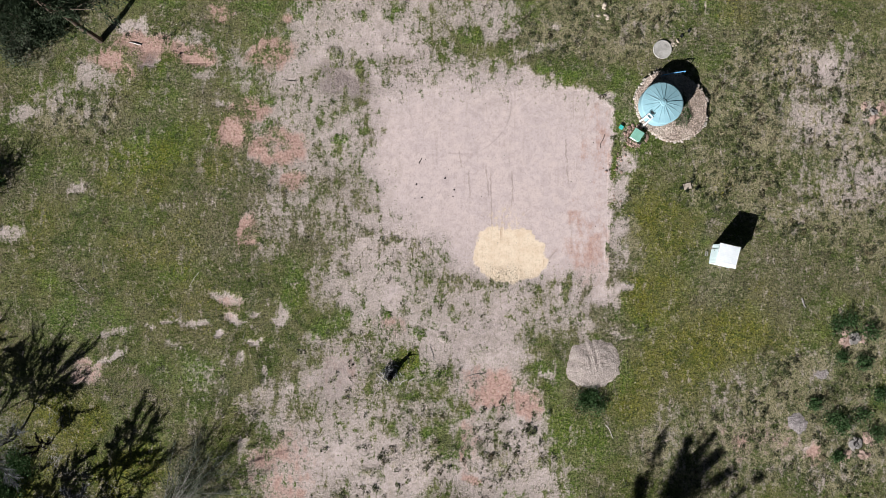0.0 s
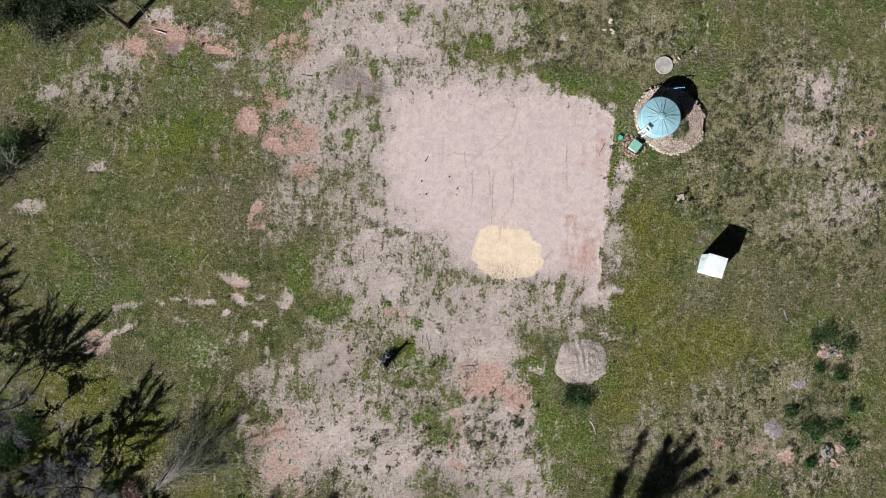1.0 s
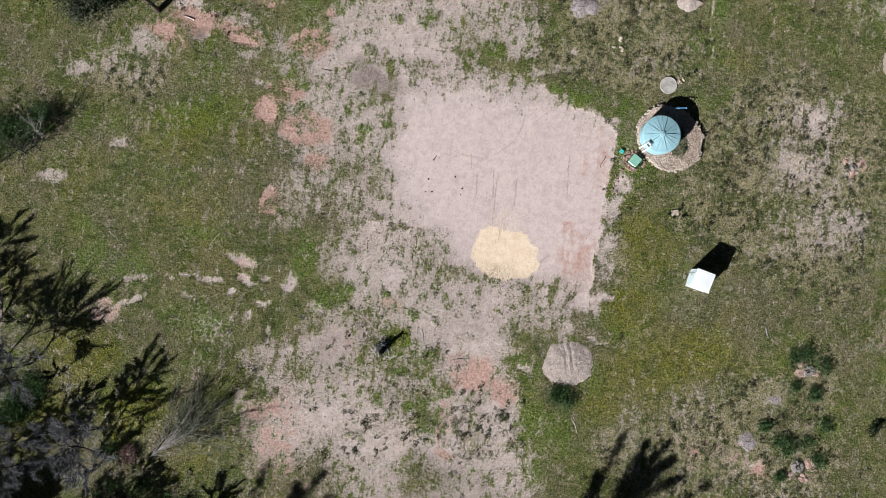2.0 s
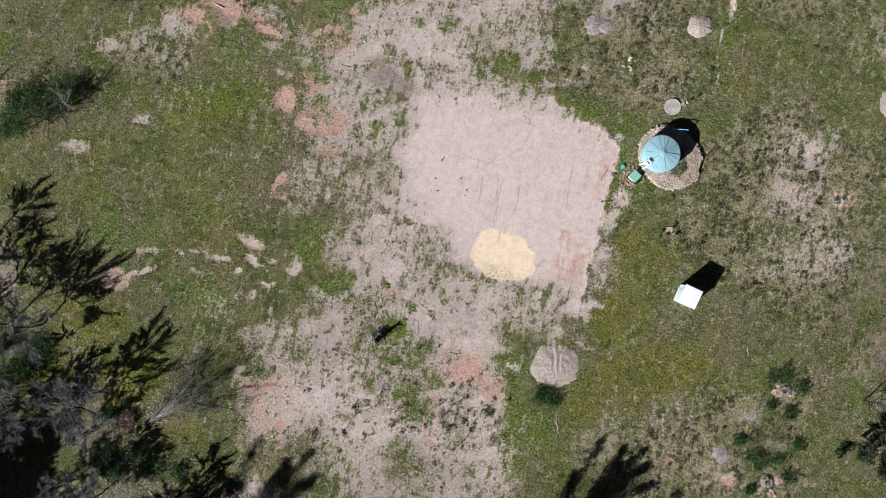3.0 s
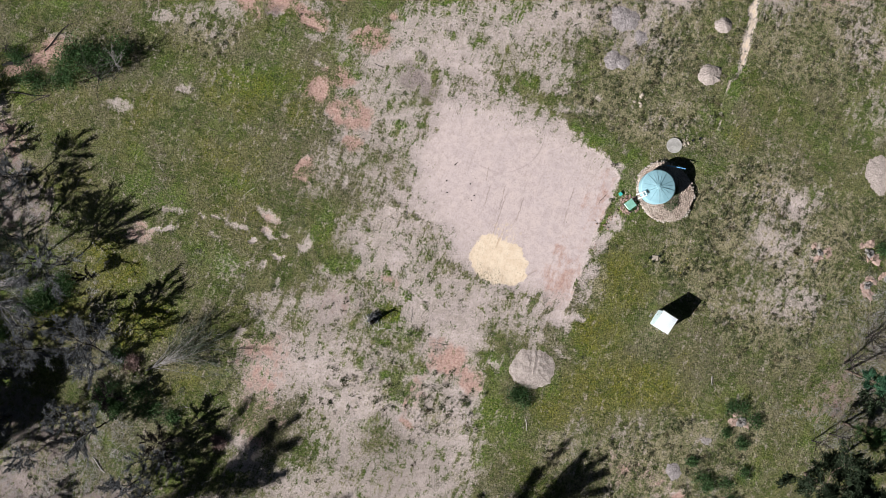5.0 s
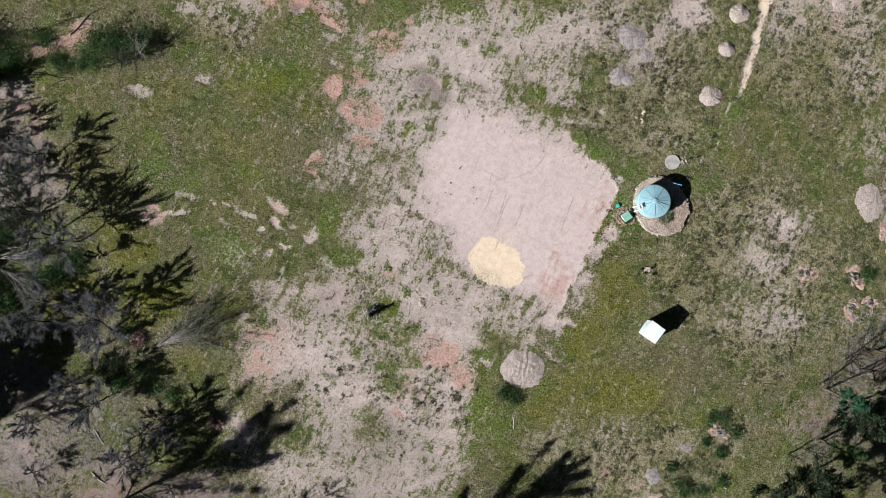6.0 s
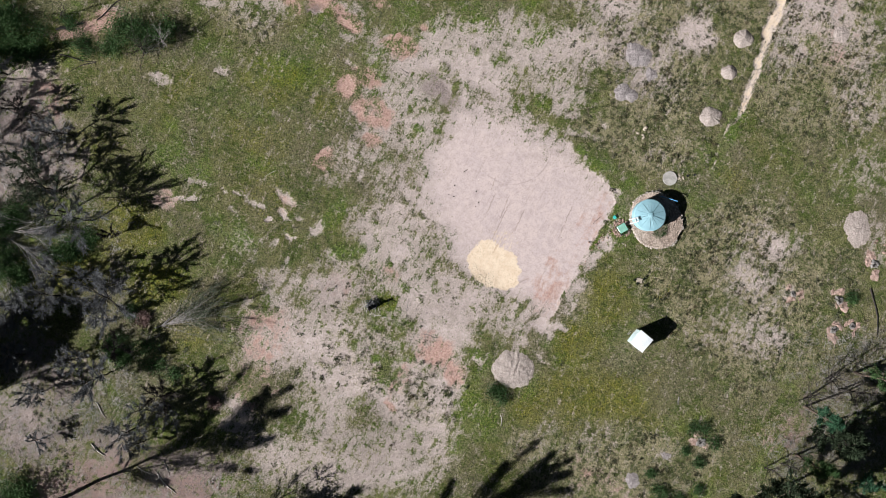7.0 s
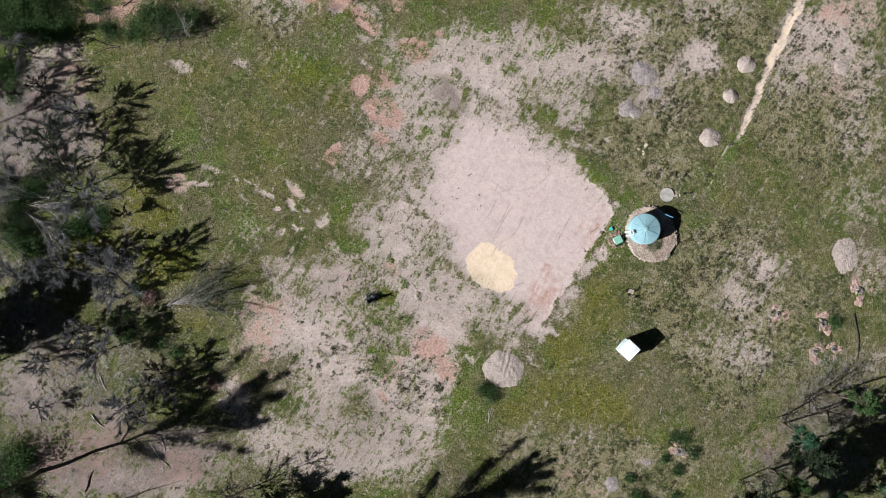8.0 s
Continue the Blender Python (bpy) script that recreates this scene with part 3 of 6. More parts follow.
# ---- materials ----
def ground_material():
    m = Nodes("ground", 0.95, 0.0, 0.1)
    a, b = m.attribute("cover_a"), m.attribute("cover_b")
    bare, red, sand = m.split(a.outputs["Color"])[:3]
    lush, moss, ash = m.split(b.outputs["Color"])[:3]
    heath, pad = a.outputs["Alpha"], b.outputs["Alpha"]
    broad, mid, small, grit = m.noise(0.30, 6, 0.65), m.noise(1.3, 6, 0.68), m.noise(4.5, 6, 0.72), m.noise(13.0, 5, 0.75)
    blades = m.noise(7.0, 5, 0.8, warp=0.8)

    def off(n, gain):
        return m.math("MULTIPLY", m.math("SUBTRACT", n, 0.5), gain)

    def plus(*terms):
        total = terms[0]
        for t in terms[1:]:
            total = m.math("ADD", total, t)
        return total

    drag = m.node("ShaderNodeMapping")
    m.link(m.place, drag.inputs["Vector"])
    drag.inputs["Scale"].default_value = (1.0, 0.30, 1.0)
    drag.inputs["Rotation"].default_value = (0, 0, radians(-38))
    smear = m.noise(1.5, 6, 0.7, drag.outputs[0], 0.6)
    # grass sward
    sward = m.mix(m.step(plus(mid, off(broad, 1.2)), 0.42, 0.58), (0.066, 0.092, 0.020), (0.134, 0.138, 0.054))
    sward = m.mix(m.math("MULTIPLY", m.step(small, 0.52, 0.62), 0.42), sward, (0.218, 0.200, 0.122))
    green = m.mix(m.step(small, 0.42, 0.58), (0.050, 0.096, 0.014), (0.144, 0.200, 0.038))
    sward = m.mix(m.math("MULTIPLY", m.step(plus(lush, off(small, 1.6), off(mid, 0.8)), 0.36, 0.58), 0.88), sward, green)
    sward = m.mix(m.math("MULTIPLY", moss, m.step(plus(mid, off(small, 0.8)), 0.38, 0.60, 0.30, 0.95)), sward, m.mix(m.step(small, 0.44, 0.58), (0.098, 0.108, 0.007), (0.204, 0.190, 0.016)))
    warm, cool = m.noise(0.22, 5, 0.7, warp=0.5), m.noise(0.55, 5, 0.7, warp=0.8)
    sward = m.mix(m.math("MULTIPLY", m.step(plus(warm, off(small, 0.6)), 0.48, 0.58), m.math("SUBTRACT", 0.46, m.math("MULTIPLY", moss, 0.45))), sward, (0.182, 0.156, 0.092))
    sward = m.mix(m.math("MULTIPLY", m.step(plus(cool, off(small, 0.5)), 0.55, 0.63), 0.45), sward, (0.046, 0.066, 0.030))
    stale = m.noise(0.11, 5, 0.62, warp=0.6)
    sward = m.mix(m.math("MULTIPLY", m.step(plus(stale, off(mid, 0.5), off(small, 0.4)), 0.47, 0.60), m.math("SUBTRACT", 0.62, m.math("MULTIPLY", moss, 0.5))), sward, m.mix(m.step(small, 0.42, 0.58), (0.100, 0.088, 0.054), (0.222, 0.188, 0.140)))
    # dry heath: straw and grey litter between dark cushions
    dry = m.mix(m.step(plus(m.noise(1.7, 5, 0.7), off(grit, 0.8), off(broad, 0.8)), 0.40, 0.54), (0.066, 0.084, 0.026), (0.262, 0.232, 0.142))
    sward = m.mix(m.math("MULTIPLY", m.step(plus(heath, off(mid, 1.8), off(small, 1.0)), 0.30, 0.58), 0.90), sward, dry)
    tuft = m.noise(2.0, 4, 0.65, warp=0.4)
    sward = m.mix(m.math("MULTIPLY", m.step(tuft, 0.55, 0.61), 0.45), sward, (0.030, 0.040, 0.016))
    sward = m.mix(m.math("MULTIPLY", m.step(tuft, 0.43, 0.36), 0.35), sward, (0.200, 0.190, 0.100))
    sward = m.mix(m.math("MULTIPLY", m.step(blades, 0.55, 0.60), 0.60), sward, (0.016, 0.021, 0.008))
    sward = m.mix(m.math("MULTIPLY", m.step(grit, 0.60, 0.67), 0.40), sward, (0.300, 0.285, 0.180))
    # bare soil
    soil = m.mix(m.step(broad, 0.38, 0.62), (0.446, 0.376, 0.362), (0.478, 0.400, 0.376))
    soil = m.mix(m.math("MULTIPLY", m.step(mid, 0.46, 0.62), 0.45), soil, (0.378, 0.318, 0.302))
    soil = m.mix(m.math("MULTIPLY", m.step(grit, 0.54, 0.68), 0.12), soil, (0.540, 0.470, 0.420))
    soil = m.mix(m.math("MULTIPLY", m.step(small, 0.60, 0.70), 0.16), soil, (0.290, 0.235, 0.215))
    run = m.node("ShaderNodeMapping")
    m.link(m.place, run.inputs["Vector"])
    run.inputs["Scale"].default_value = (1.0, 0.07, 1.0)
    run.inputs["Rotation"].default_value = (0, 0, radians(4))
    streak = m.noise(2.6, 6, 0.7, run.outputs[0])
    soil = m.mix(m.math("MULTIPLY", m.step(streak, 0.52, 0.62), m.math("MULTIPLY", pad, 0.26)), soil, (0.320, 0.262, 0.240))
    lane = m.node("ShaderNodeMapping")
    m.link(m.place, lane.inputs["Vector"])
    lane.inputs["Scale"].default_value = (1.0, 0.035, 1.0)
    lane.inputs["Rotation"].default_value = (0, 0, radians(3))
    wheel = m.noise(5.0, 2, 0.5, lane.outputs[0])
    soil = m.mix(m.math("MULTIPLY", m.step(wheel, 0.62, 0.69), m.math("MULTIPLY", pad, m.step(broad, 0.48, 0.62, 0.0, 0.6))), soil, (0.235, 0.190, 0.175))
    brush = m.noise(0.8, 6, 0.72, warp=2.2)
    soil = m.mix(m.math("MULTIPLY", m.step(brush, 0.51, 0.60), 0.50), soil, (0.510, 0.424, 0.392))
    soil = m.mix(m.math("MULTIPLY", m.step(brush, 0.49, 0.40), 0.42), soil, (0.350, 0.290, 0.280))
    # the sweep of a turning machine on the graded soil
    apart = m.node("ShaderNodeVectorMath")
    apart.operation = "DISTANCE"
    m.link(m.place, apart.inputs[0])
    apart.inputs[1].default_value = (1.28, 14.16, 0.0)
    swirl = m.math("ABSOLUTE", m.math("SUBTRACT", plus(apart.outputs["Value"], off(broad, 0.5)), 4.55))
    soil = m.mix(m.math("MULTIPLY", m.step(swirl, 0.03, 0.10, 1.0, 0.0), m.step(plus(broad, off(mid, 0.6)), 0.40, 0.6, 0.05, 0.45)), soil, (0.260, 0.220, 0.215))
    # tyre lines left by the grader: start and end of each
    for x0, y0, x1, y1 in ((1.98, 8.28, 2.13, 5.78), (3.49, 8.79, 3.83, 5.68), (3.94, 8.28, 4.13, -0.23), (4.53, 3.52, 4.73, 0.52), (5.84, 8.28, 5.93, 5.28),
                           (10.55, 11.29, 10.84, 6.78), (12.87, 1.77, 12.80, -6.96), (12.01, -2.72, 12.50, -6.71), (8.27, -0.73, 9.78, 1.27), (1.13, 10.04, 1.43, 8.28)):
        long = math.hypot(x1 - x0, y1 - y0)
        lay = m.node("ShaderNodeMapping")
        lay.vector_type = "TEXTURE"
        m.link(m.place, lay.inputs["Vector"])
        lay.inputs["Location"].default_value = ((x0 + x1) / 2, (y0 + y1) / 2, 0)
        lay.inputs["Rotation"].default_value = (0, 0, math.atan2(y1 - y0, x1 - x0))
        axes = m.node("ShaderNodeSeparateXYZ")
        m.link(lay.outputs[0], axes.inputs[0])
        side = m.math("ABSOLUTE", plus(axes.outputs[1], off(mid, 0.5)))
        mark = m.math("MULTIPLY", m.step(side, 0.03, 0.09, 1.0, 0.0), m.step(m.math("ABSOLUTE", axes.outputs[0]), 0.7 * long / 2, 1.1 * long / 2, 1.0, 0.0))
        soil = m.mix(m.math("MULTIPLY", mark, m.step(small, 0.36, 0.56, 0.15, 0.6)), soil, (0.215, 0.170, 0.155))
    litter = m.mix(m.step(plus(grit, off(small, 0.7)), 0.44, 0.58), (0.255, 0.216, 0.194), (0.462, 0.396, 0.366))
    soil = m.mix(m.math("MULTIPLY", m.math("SUBTRACT", 1.0, pad), m.step(plus(small, off(mid, 0.6)), 0.42, 0.60, 0.25, 0.95)), soil, litter)
    soil = m.mix(m.math("MULTIPLY", m.math("SUBTRACT", 1.0, pad), m.step(plus(mid, off(smear, 0.9)), 0.46, 0.62, 0.0, 0.42)), soil, m.mix(m.step(small, 0.42, 0.58), (0.190, 0.172, 0.120), (0.330, 0.284, 0.240)))
    fleck = m.cells(2.1)
    strewn = m.step(plus(m.noise(0.5, 5, 0.7), m.math("MULTIPLY", ash, 0.12)), 0.44, 0.62)
    loose = m.math("MULTIPLY", m.math("SUBTRACT", 1.0, pad), strewn)
    soil = m.mix(m.math("MULTIPLY", loose, m.step(plus(fleck, off(grit, 1.2), off(small, 0.8)), 0.16, 0.36, 0.6, 0.0)), soil, (0.105, 0.085, 0.072))
    earth = m.mix(m.step(small, 0.42, 0.60), (0.285, 0.170, 0.138), (0.425, 0.288, 0.240))
    soil = m.mix(m.step(plus(red, off(smear, 1.4), off(mid, 1.0), off(small, 0.6)), 0.20, 0.80, 0.0, 0.92), soil, earth)
    soil = m.mix(m.math("MULTIPLY", ash, m.step(small, 0.4, 0.58, 0.45, 0.95)), soil, m.mix(m.step(grit, 0.4, 0.6), (0.062, 0.050, 0.047), (0.215, 0.170, 0.160)))
    yellow = m.mix(m.step(mid, 0.30, 0.75), (0.640, 0.540, 0.410), (0.540, 0.425, 0.310))
    yellow = m.mix(m.step(streak, 0.56, 0.70), yellow, (0.440, 0.330, 0.240))
    cut = plus(bare, off(smear, 2.4), off(mid, 2.2), off(small, 1.5), off(grit, 1.3), m.math("MULTIPLY", m.step(pad, 0.75, 1.0), 0.8))
    col = m.mix(m.step(cut, 0.18, 0.82), sward, soil)
    col = m.mix(m.step(plus(sand, off(mid, 1.2), off(small, 0.8), off(smear, 1.2)), 0.34, 0.72), col, yellow)
    wild = m.math("SUBTRACT", 1.0, m.math("MULTIPLY", m.step(pad, 0.6, 1.0), 0.88))
    shade_speck, chip = m.noise(5.5, 3, 0.6, warp=0.6), m.noise(9.0, 3, 0.6)
    # dark specks paint the shade of small clods into the colour, fainter on soil
    col = m.mix(m.math("MULTIPLY", m.math("SUBTRACT", 1.0, m.step(cut, 0.3, 0.9, 0.0, 0.75)), m.step(shade_speck, 0.54, 0.60, 0.0, 0.70)), col, m.mix(0.78, col, (0.012, 0.013, 0.006)))
    col = m.mix(m.math("MULTIPLY", wild, m.step(chip, 0.61, 0.66, 0.0, 0.34)), col, m.mix(0.55, col, (0.430, 0.390, 0.320)))
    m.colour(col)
    relief = plus(m.math("MULTIPLY", small, 0.6), m.math("MULTIPLY", blades, 0.4))
    m.bump(m.math("MULTIPLY", relief, m.math("SUBTRACT", 1.15, m.math("MULTIPLY", m.math("MAXIMUM", pad, bare), 1.06))), 1.0, 0.28)
    return m.mat


def leaf_material(name, dark, light, through=0.25):
    m = Nodes(name, 0.75, 0.0, 0.10)
    f = m.math("ADD", m.math("MULTIPLY", m.island(), 0.7), m.math("MULTIPLY", m.noise(0.8, 3), 0.3))
    c = m.mix(f, dark, light)
    m.colour(c)
    glow = m.node("ShaderNodeBsdfTranslucent")
    m.link(c, glow.inputs[0])
    both = m.node("ShaderNodeMixShader")
    both.inputs[0].default_value = through
    m.link(m.bsdf.outputs[0], both.inputs[1])
    m.link(glow.outputs[0], both.inputs[2])
    m.link(both.outputs[0], m.tree.nodes["Material Output"].inputs[0])
    return m.mat


def tipped_soil(name, dark, light):
    m = Nodes(name, 0.95, 0.0, 0.1)
    lumps, crumbs = m.noise(3.2, 6, 0.7, warp=0.7), m.noise(11.0, 5, 0.75)
    f = m.math("ADD", m.math("MULTIPLY", lumps, 0.5), m.math("MULTIPLY", crumbs, 0.5))
    m.colour(m.mix(m.step(f, 0.40, 0.60), dark, light))
    m.bump(f, 1.0, 0.22)
    return m.mat


def grass_material():
    m = Nodes("grass", 0.7, 0.0, 0.15)
    tint = m.attribute("tint").outputs["Color"]
    m.colour(m.mix(m.island(), m.mix(0.35, tint, (0.0, 0.0, 0.0)), m.mix(0.15, tint, (0.45, 0.40, 0.26))))
    return m.mat


GROUND = ground_material()
GRASS = grass_material()
BARK = varied("burnt_bark", (0.010, 0.009, 0.008), (0.050, 0.042, 0.036), 2.0, bump=0.8)
BARK_BROWN = varied("brown_bark", (0.050, 0.038, 0.030), (0.150, 0.115, 0.090), 2.0, bump=0.8)
GREY_WOOD = varied("weathered_grey_wood", (0.110, 0.105, 0.098), (0.240, 0.225, 0.210), 2.0, bump=0.6)
BARK_PALE = varied("bleached_wood", (0.260, 0.245, 0.220), (0.520, 0.490, 0.450), 2.0, bump=0.5)
LEAF_GREY = leaf_material("grey_needles", (0.060, 0.064, 0.068), (0.215, 0.222, 0.232))
LEAF_DARK = leaf_material("dark_leaves", (0.012, 0.020, 0.011), (0.046, 0.066, 0.036))
LEAF_OLIVE = leaf_material("olive_leaves", (0.028, 0.036, 0.024), (0.120, 0.140, 0.095))
LEAF_GREEN = leaf_material("green_leaves", (0.026, 0.060, 0.020), (0.076, 0.136, 0.050))
LEAF_BLUE = leaf_material("bluish_leaves", (0.018, 0.055, 0.030), (0.065, 0.155, 0.085))
LEAF_DEAD = leaf_material("dead_leaves", (0.090, 0.060, 0.055), (0.420, 0.300, 0.270))
TANK = varied("tank_green_plastic", (0.205, 0.370, 0.420), (0.265, 0.440, 0.490), 1.2, 0.45, 0.0, 0.4, 0.05, 9.0)
TANK_SEAM = varied("tank_seam", (0.100, 0.200, 0.230), (0.160, 0.290, 0.310), 2.0, 0.5, 0.0, 0.3, 0.05)
PIPE_WHITE = varied("white_pipe", (0.66, 0.68, 0.68), (0.80, 0.80, 0.79), 3.0, 0.4, 0.0, 0.4, 0.05)
PIPE_BLUE = varied("blue_poly_pipe", (0.10, 0.30, 0.52), (0.16, 0.40, 0.64), 3.0, 0.4, 0.0, 0.4, 0.05)
DARK_PLASTIC = varied("dark_grey_plastic", (0.030, 0.045, 0.048), (0.080, 0.110, 0.115), 4.0, 0.5)
BLACK_PLASTIC = varied("black_plastic", (0.008, 0.009, 0.010), (0.025, 0.026, 0.028), 4.0, 0.5)
CONCRETE = varied("weathered_concrete", (0.230, 0.222, 0.205), (0.380, 0.368, 0.340), 1.6, 0.9, fine=11.0)
STONE = varied("mixed_river_stone", (0.170, 0.125, 0.100), (0.640, 0.540, 0.460), 1.2, 0.85, pick="island")
EDGE_STONE = varied("edging_stone", (0.200, 0.175, 0.150), (0.580, 0.530, 0.470), 2.0, 0.85, pick="object")
RED_STONE = varied("reddish_stone", (0.075, 0.045, 0.036), (0.420, 0.300, 0.245), 2.0, 0.85, pick="object")
BED_SOIL = varied("bed_soil", (0.130, 0.105, 0.080), (0.330, 0.270, 0.215), 1.2, 0.95, fine=12.0)
SHED_STEEL = varied("white_steel_sheet", (0.70, 0.74, 0.75), (0.80, 0.83, 0.84), 1.0, 0.4, 0.0, 0.5, 0.03, 7.0)
SHED_WALL = varied("pale_green_steel_sheet", (0.60, 0.74, 0.76), (0.68, 0.80, 0.81), 1.0, 0.45, 0.0, 0.4, 0.03, 7.0)
GREEN_LID = varied("green_painted_lid", (0.160, 0.350, 0.270), (0.230, 0.450, 0.360), 2.0, 0.5, 0.0, 0.4, 0.05)
TEAL = varied("teal_plastic", (0.030, 0.330, 0.300), (0.060, 0.480, 0.430), 3.0, 0.45, 0.0, 0.4, 0.05)
HEAP = tipped_soil("grey_sand", (0.270, 0.232, 0.208), (0.440, 0.378, 0.338))
HEAP_ASH = tipped_soil("ash_grey_soil", (0.175, 0.156, 0.152), (0.350, 0.316, 0.306))
CHAR = varied("charred_wood", (0.006, 0.006, 0.006), (0.030, 0.027, 0.025), 3.0, 0.9, bump=0.8)
CLAY = varied("pink_clay", (0.190, 0.125, 0.100), (0.420, 0.310, 0.262), 1.8, 0.95, fine=9.0, bump=0.7)
FLAG = varied("pale_flagstone", (0.300, 0.255, 0.205), (0.470, 0.405, 0.330), 2.0, 0.9)


# ---- mesh helpers ----
def part(name, bm, material, parent=None, label="", m=None):
    """Links a bmesh as one mesh object, under a thing where one is given."""
    data = bpy.data.meshes.new(name)
    bm.to_mesh(data)
    bm.free()
    data.materials.append(material)
    ob = new(name, data)
    if parent is not None:
        ob.parent = parent
    if m is not None:
        ob.matrix_basis = m
    if label:
        ob["label"] = label
    return ob


def mesh(name, verts, faces, material, parent=None, soft=False):
    data = bpy.data.meshes.new(name)
    data.from_pydata(verts, [], faces)
    data.materials.append(material)
    if soft:
        data.shade_smooth()
    ob = new(name, data)
    if parent is not None:
        ob.parent = parent
    return ob


def thing(name, m, label, category, group="", kind=""):
    ob = new(name)
    ob.matrix_basis = m
    return tagged(ob, label, category, group, kind)


def box(bm, x0, y0, z0, x1, y1, z1, bevel=0.0):
    made = bmesh.ops.create_cube(bm, size=1.0, matrix=Matrix.LocRotScale(((x0 + x1) / 2, (y0 + y1) / 2, (z0 + z1) / 2), None, (x1 - x0, y1 - y0, z1 - z0)))
    if bevel:
        edges = list({e for v in made["verts"] for e in v.link_edges})
        bmesh.ops.bevel(bm, geom=edges, offset=bevel, segments=2, affect="EDGES", profile=0.5)
    return bm


def lathe(bm, rings, n=48, cap=True):
    """Turns (radius, height) pairs round the z axis."""
    loops = []
    for r, z in rings:
        loops.append([bm.verts.new((r * math.cos(2 * math.pi * k / n), r * math.sin(2 * math.pi * k / n), z)) for k in range(n)])
    for a, b in zip(loops, loops[1:]):
        for k in range(n):
            bm.faces.new((a[k], a[(k + 1) % n], b[(k + 1) % n], b[k]))
    if cap:
        bm.faces.new(loops[-1])
        bm.faces.new(list(reversed(loops[0])))
    return bm


def tube(bm, points, radii, n=8):
    """A tapered round bar through the points."""
    points = [Vector(p) for p in points]
    loops = []
    for i, p in enumerate(points):
        way = (points[min(i + 1, len(points) - 1)] - points[max(i - 1, 0)]).normalized()
        side = way.cross(Vector((0.31, 0.17, 0.93)))
        if side.length < 0.05:
            side = way.cross(Vector((1, 0, 0)))
        side.normalize()
        up = side.cross(way)
        loops.append([bm.verts.new(p + radii[i] * (side * math.cos(2 * math.pi * k / n) + up * math.sin(2 * math.pi * k / n))) for k in range(n)])
    for a, b in zip(loops, loops[1:]):
        for k in range(n):
            bm.faces.new((a[k], a[(k + 1) % n], b[(k + 1) % n], b[k]))
    bm.faces.new(list(reversed(loops[0])))
    bm.faces.new(loops[-1])
    return bm


def rock(bm, size, seed, at=(0, 0, 0)):
    """A worn stone: a ball pushed in and out, flattened."""
    rng = random.Random(seed)
    made = bmesh.ops.create_icosphere(bm, subdivisions=1, radius=1.0)
    turn = Euler((0, 0, rng.uniform(0, 6.3))).to_matrix()
    s = Vector((size * rng.uniform(0.8, 1.2), size * rng.uniform(0.6, 1.0), size * rng.uniform(0.45, 0.7)))
    for v in made["verts"]:
        v.co *= rng.uniform(0.82, 1.15)
        v.co = turn @ Vector((v.co.x * s.x, v.co.y * s.y, v.co.z * s.z)) + Vector(at)
    return bm


def foliage(rng, verts, faces, at, spread, count, size, droop, way, slim=0.12):
    """Loose narrow leaves round a twig end."""
    for _ in range(count):
        c = at + Vector((rng.gauss(0, spread), rng.gauss(0, spread), rng.gauss(0, spread * 0.6)))
        d = Vector((rng.gauss(0, 0.6), rng.gauss(0, 0.6), rng.gauss(0, 0.35))) + way * 1.6 + Vector((0, 0, -droop))
        d.normalize()
        w = d.cross(Vector((rng.gauss(0, 1), rng.gauss(0, 1), rng.gauss(0, 1)))).normalized()
        L = size * rng.uniform(0.6, 1.4)
        wide = L * slim
        k = len(verts)
        verts += [c - w * wide * 0.4, c + d * L * 0.5 + w * wide, c + d * L, c + d * L * 0.5 - w * wide]
        faces.append((k, k + 1, k + 2, k + 3))


def scatter_mesh(name, verts, faces, material, tints=None, **tags):
    data = bpy.data.meshes.new(name)
    data.from_pydata([tuple(v) for v in verts], [], faces)
    data.materials.append(material)
    if tints is not None:
        layer = data.attributes.new("tint", "FLOAT_COLOR", "POINT")
        layer.data.foreach_set("color", np.asarray(tints, dtype=np.float32).ravel())
    return tagged(new(name, data), **tags)


# ---- ground: one sheet to the horizon, finest under the flight ----
def axis(lo, hi, step):
    mid = np.arange(lo, hi + 1e-6, step)
    out = step * np.cumsum(1.33 ** np.arange(1, 26))
    return np.concatenate([(lo - out)[::-1], mid, hi + out])


def ground_height(x, y):
    near = np.clip(1.3 - np.hypot(x, y) / 90, 0, 1)
    pad = pad_cover(x, y, np.zeros_like(x))
    h = 0.10 * (value_noise(x, y, 0.5, 21, 4) - 0.5) * (1 - 0.85 * pad) + 0.035 * (value_noise(x, y, 2.2, 22, 2) - 0.5) * (1 - 0.7 * pad)
    return h * near


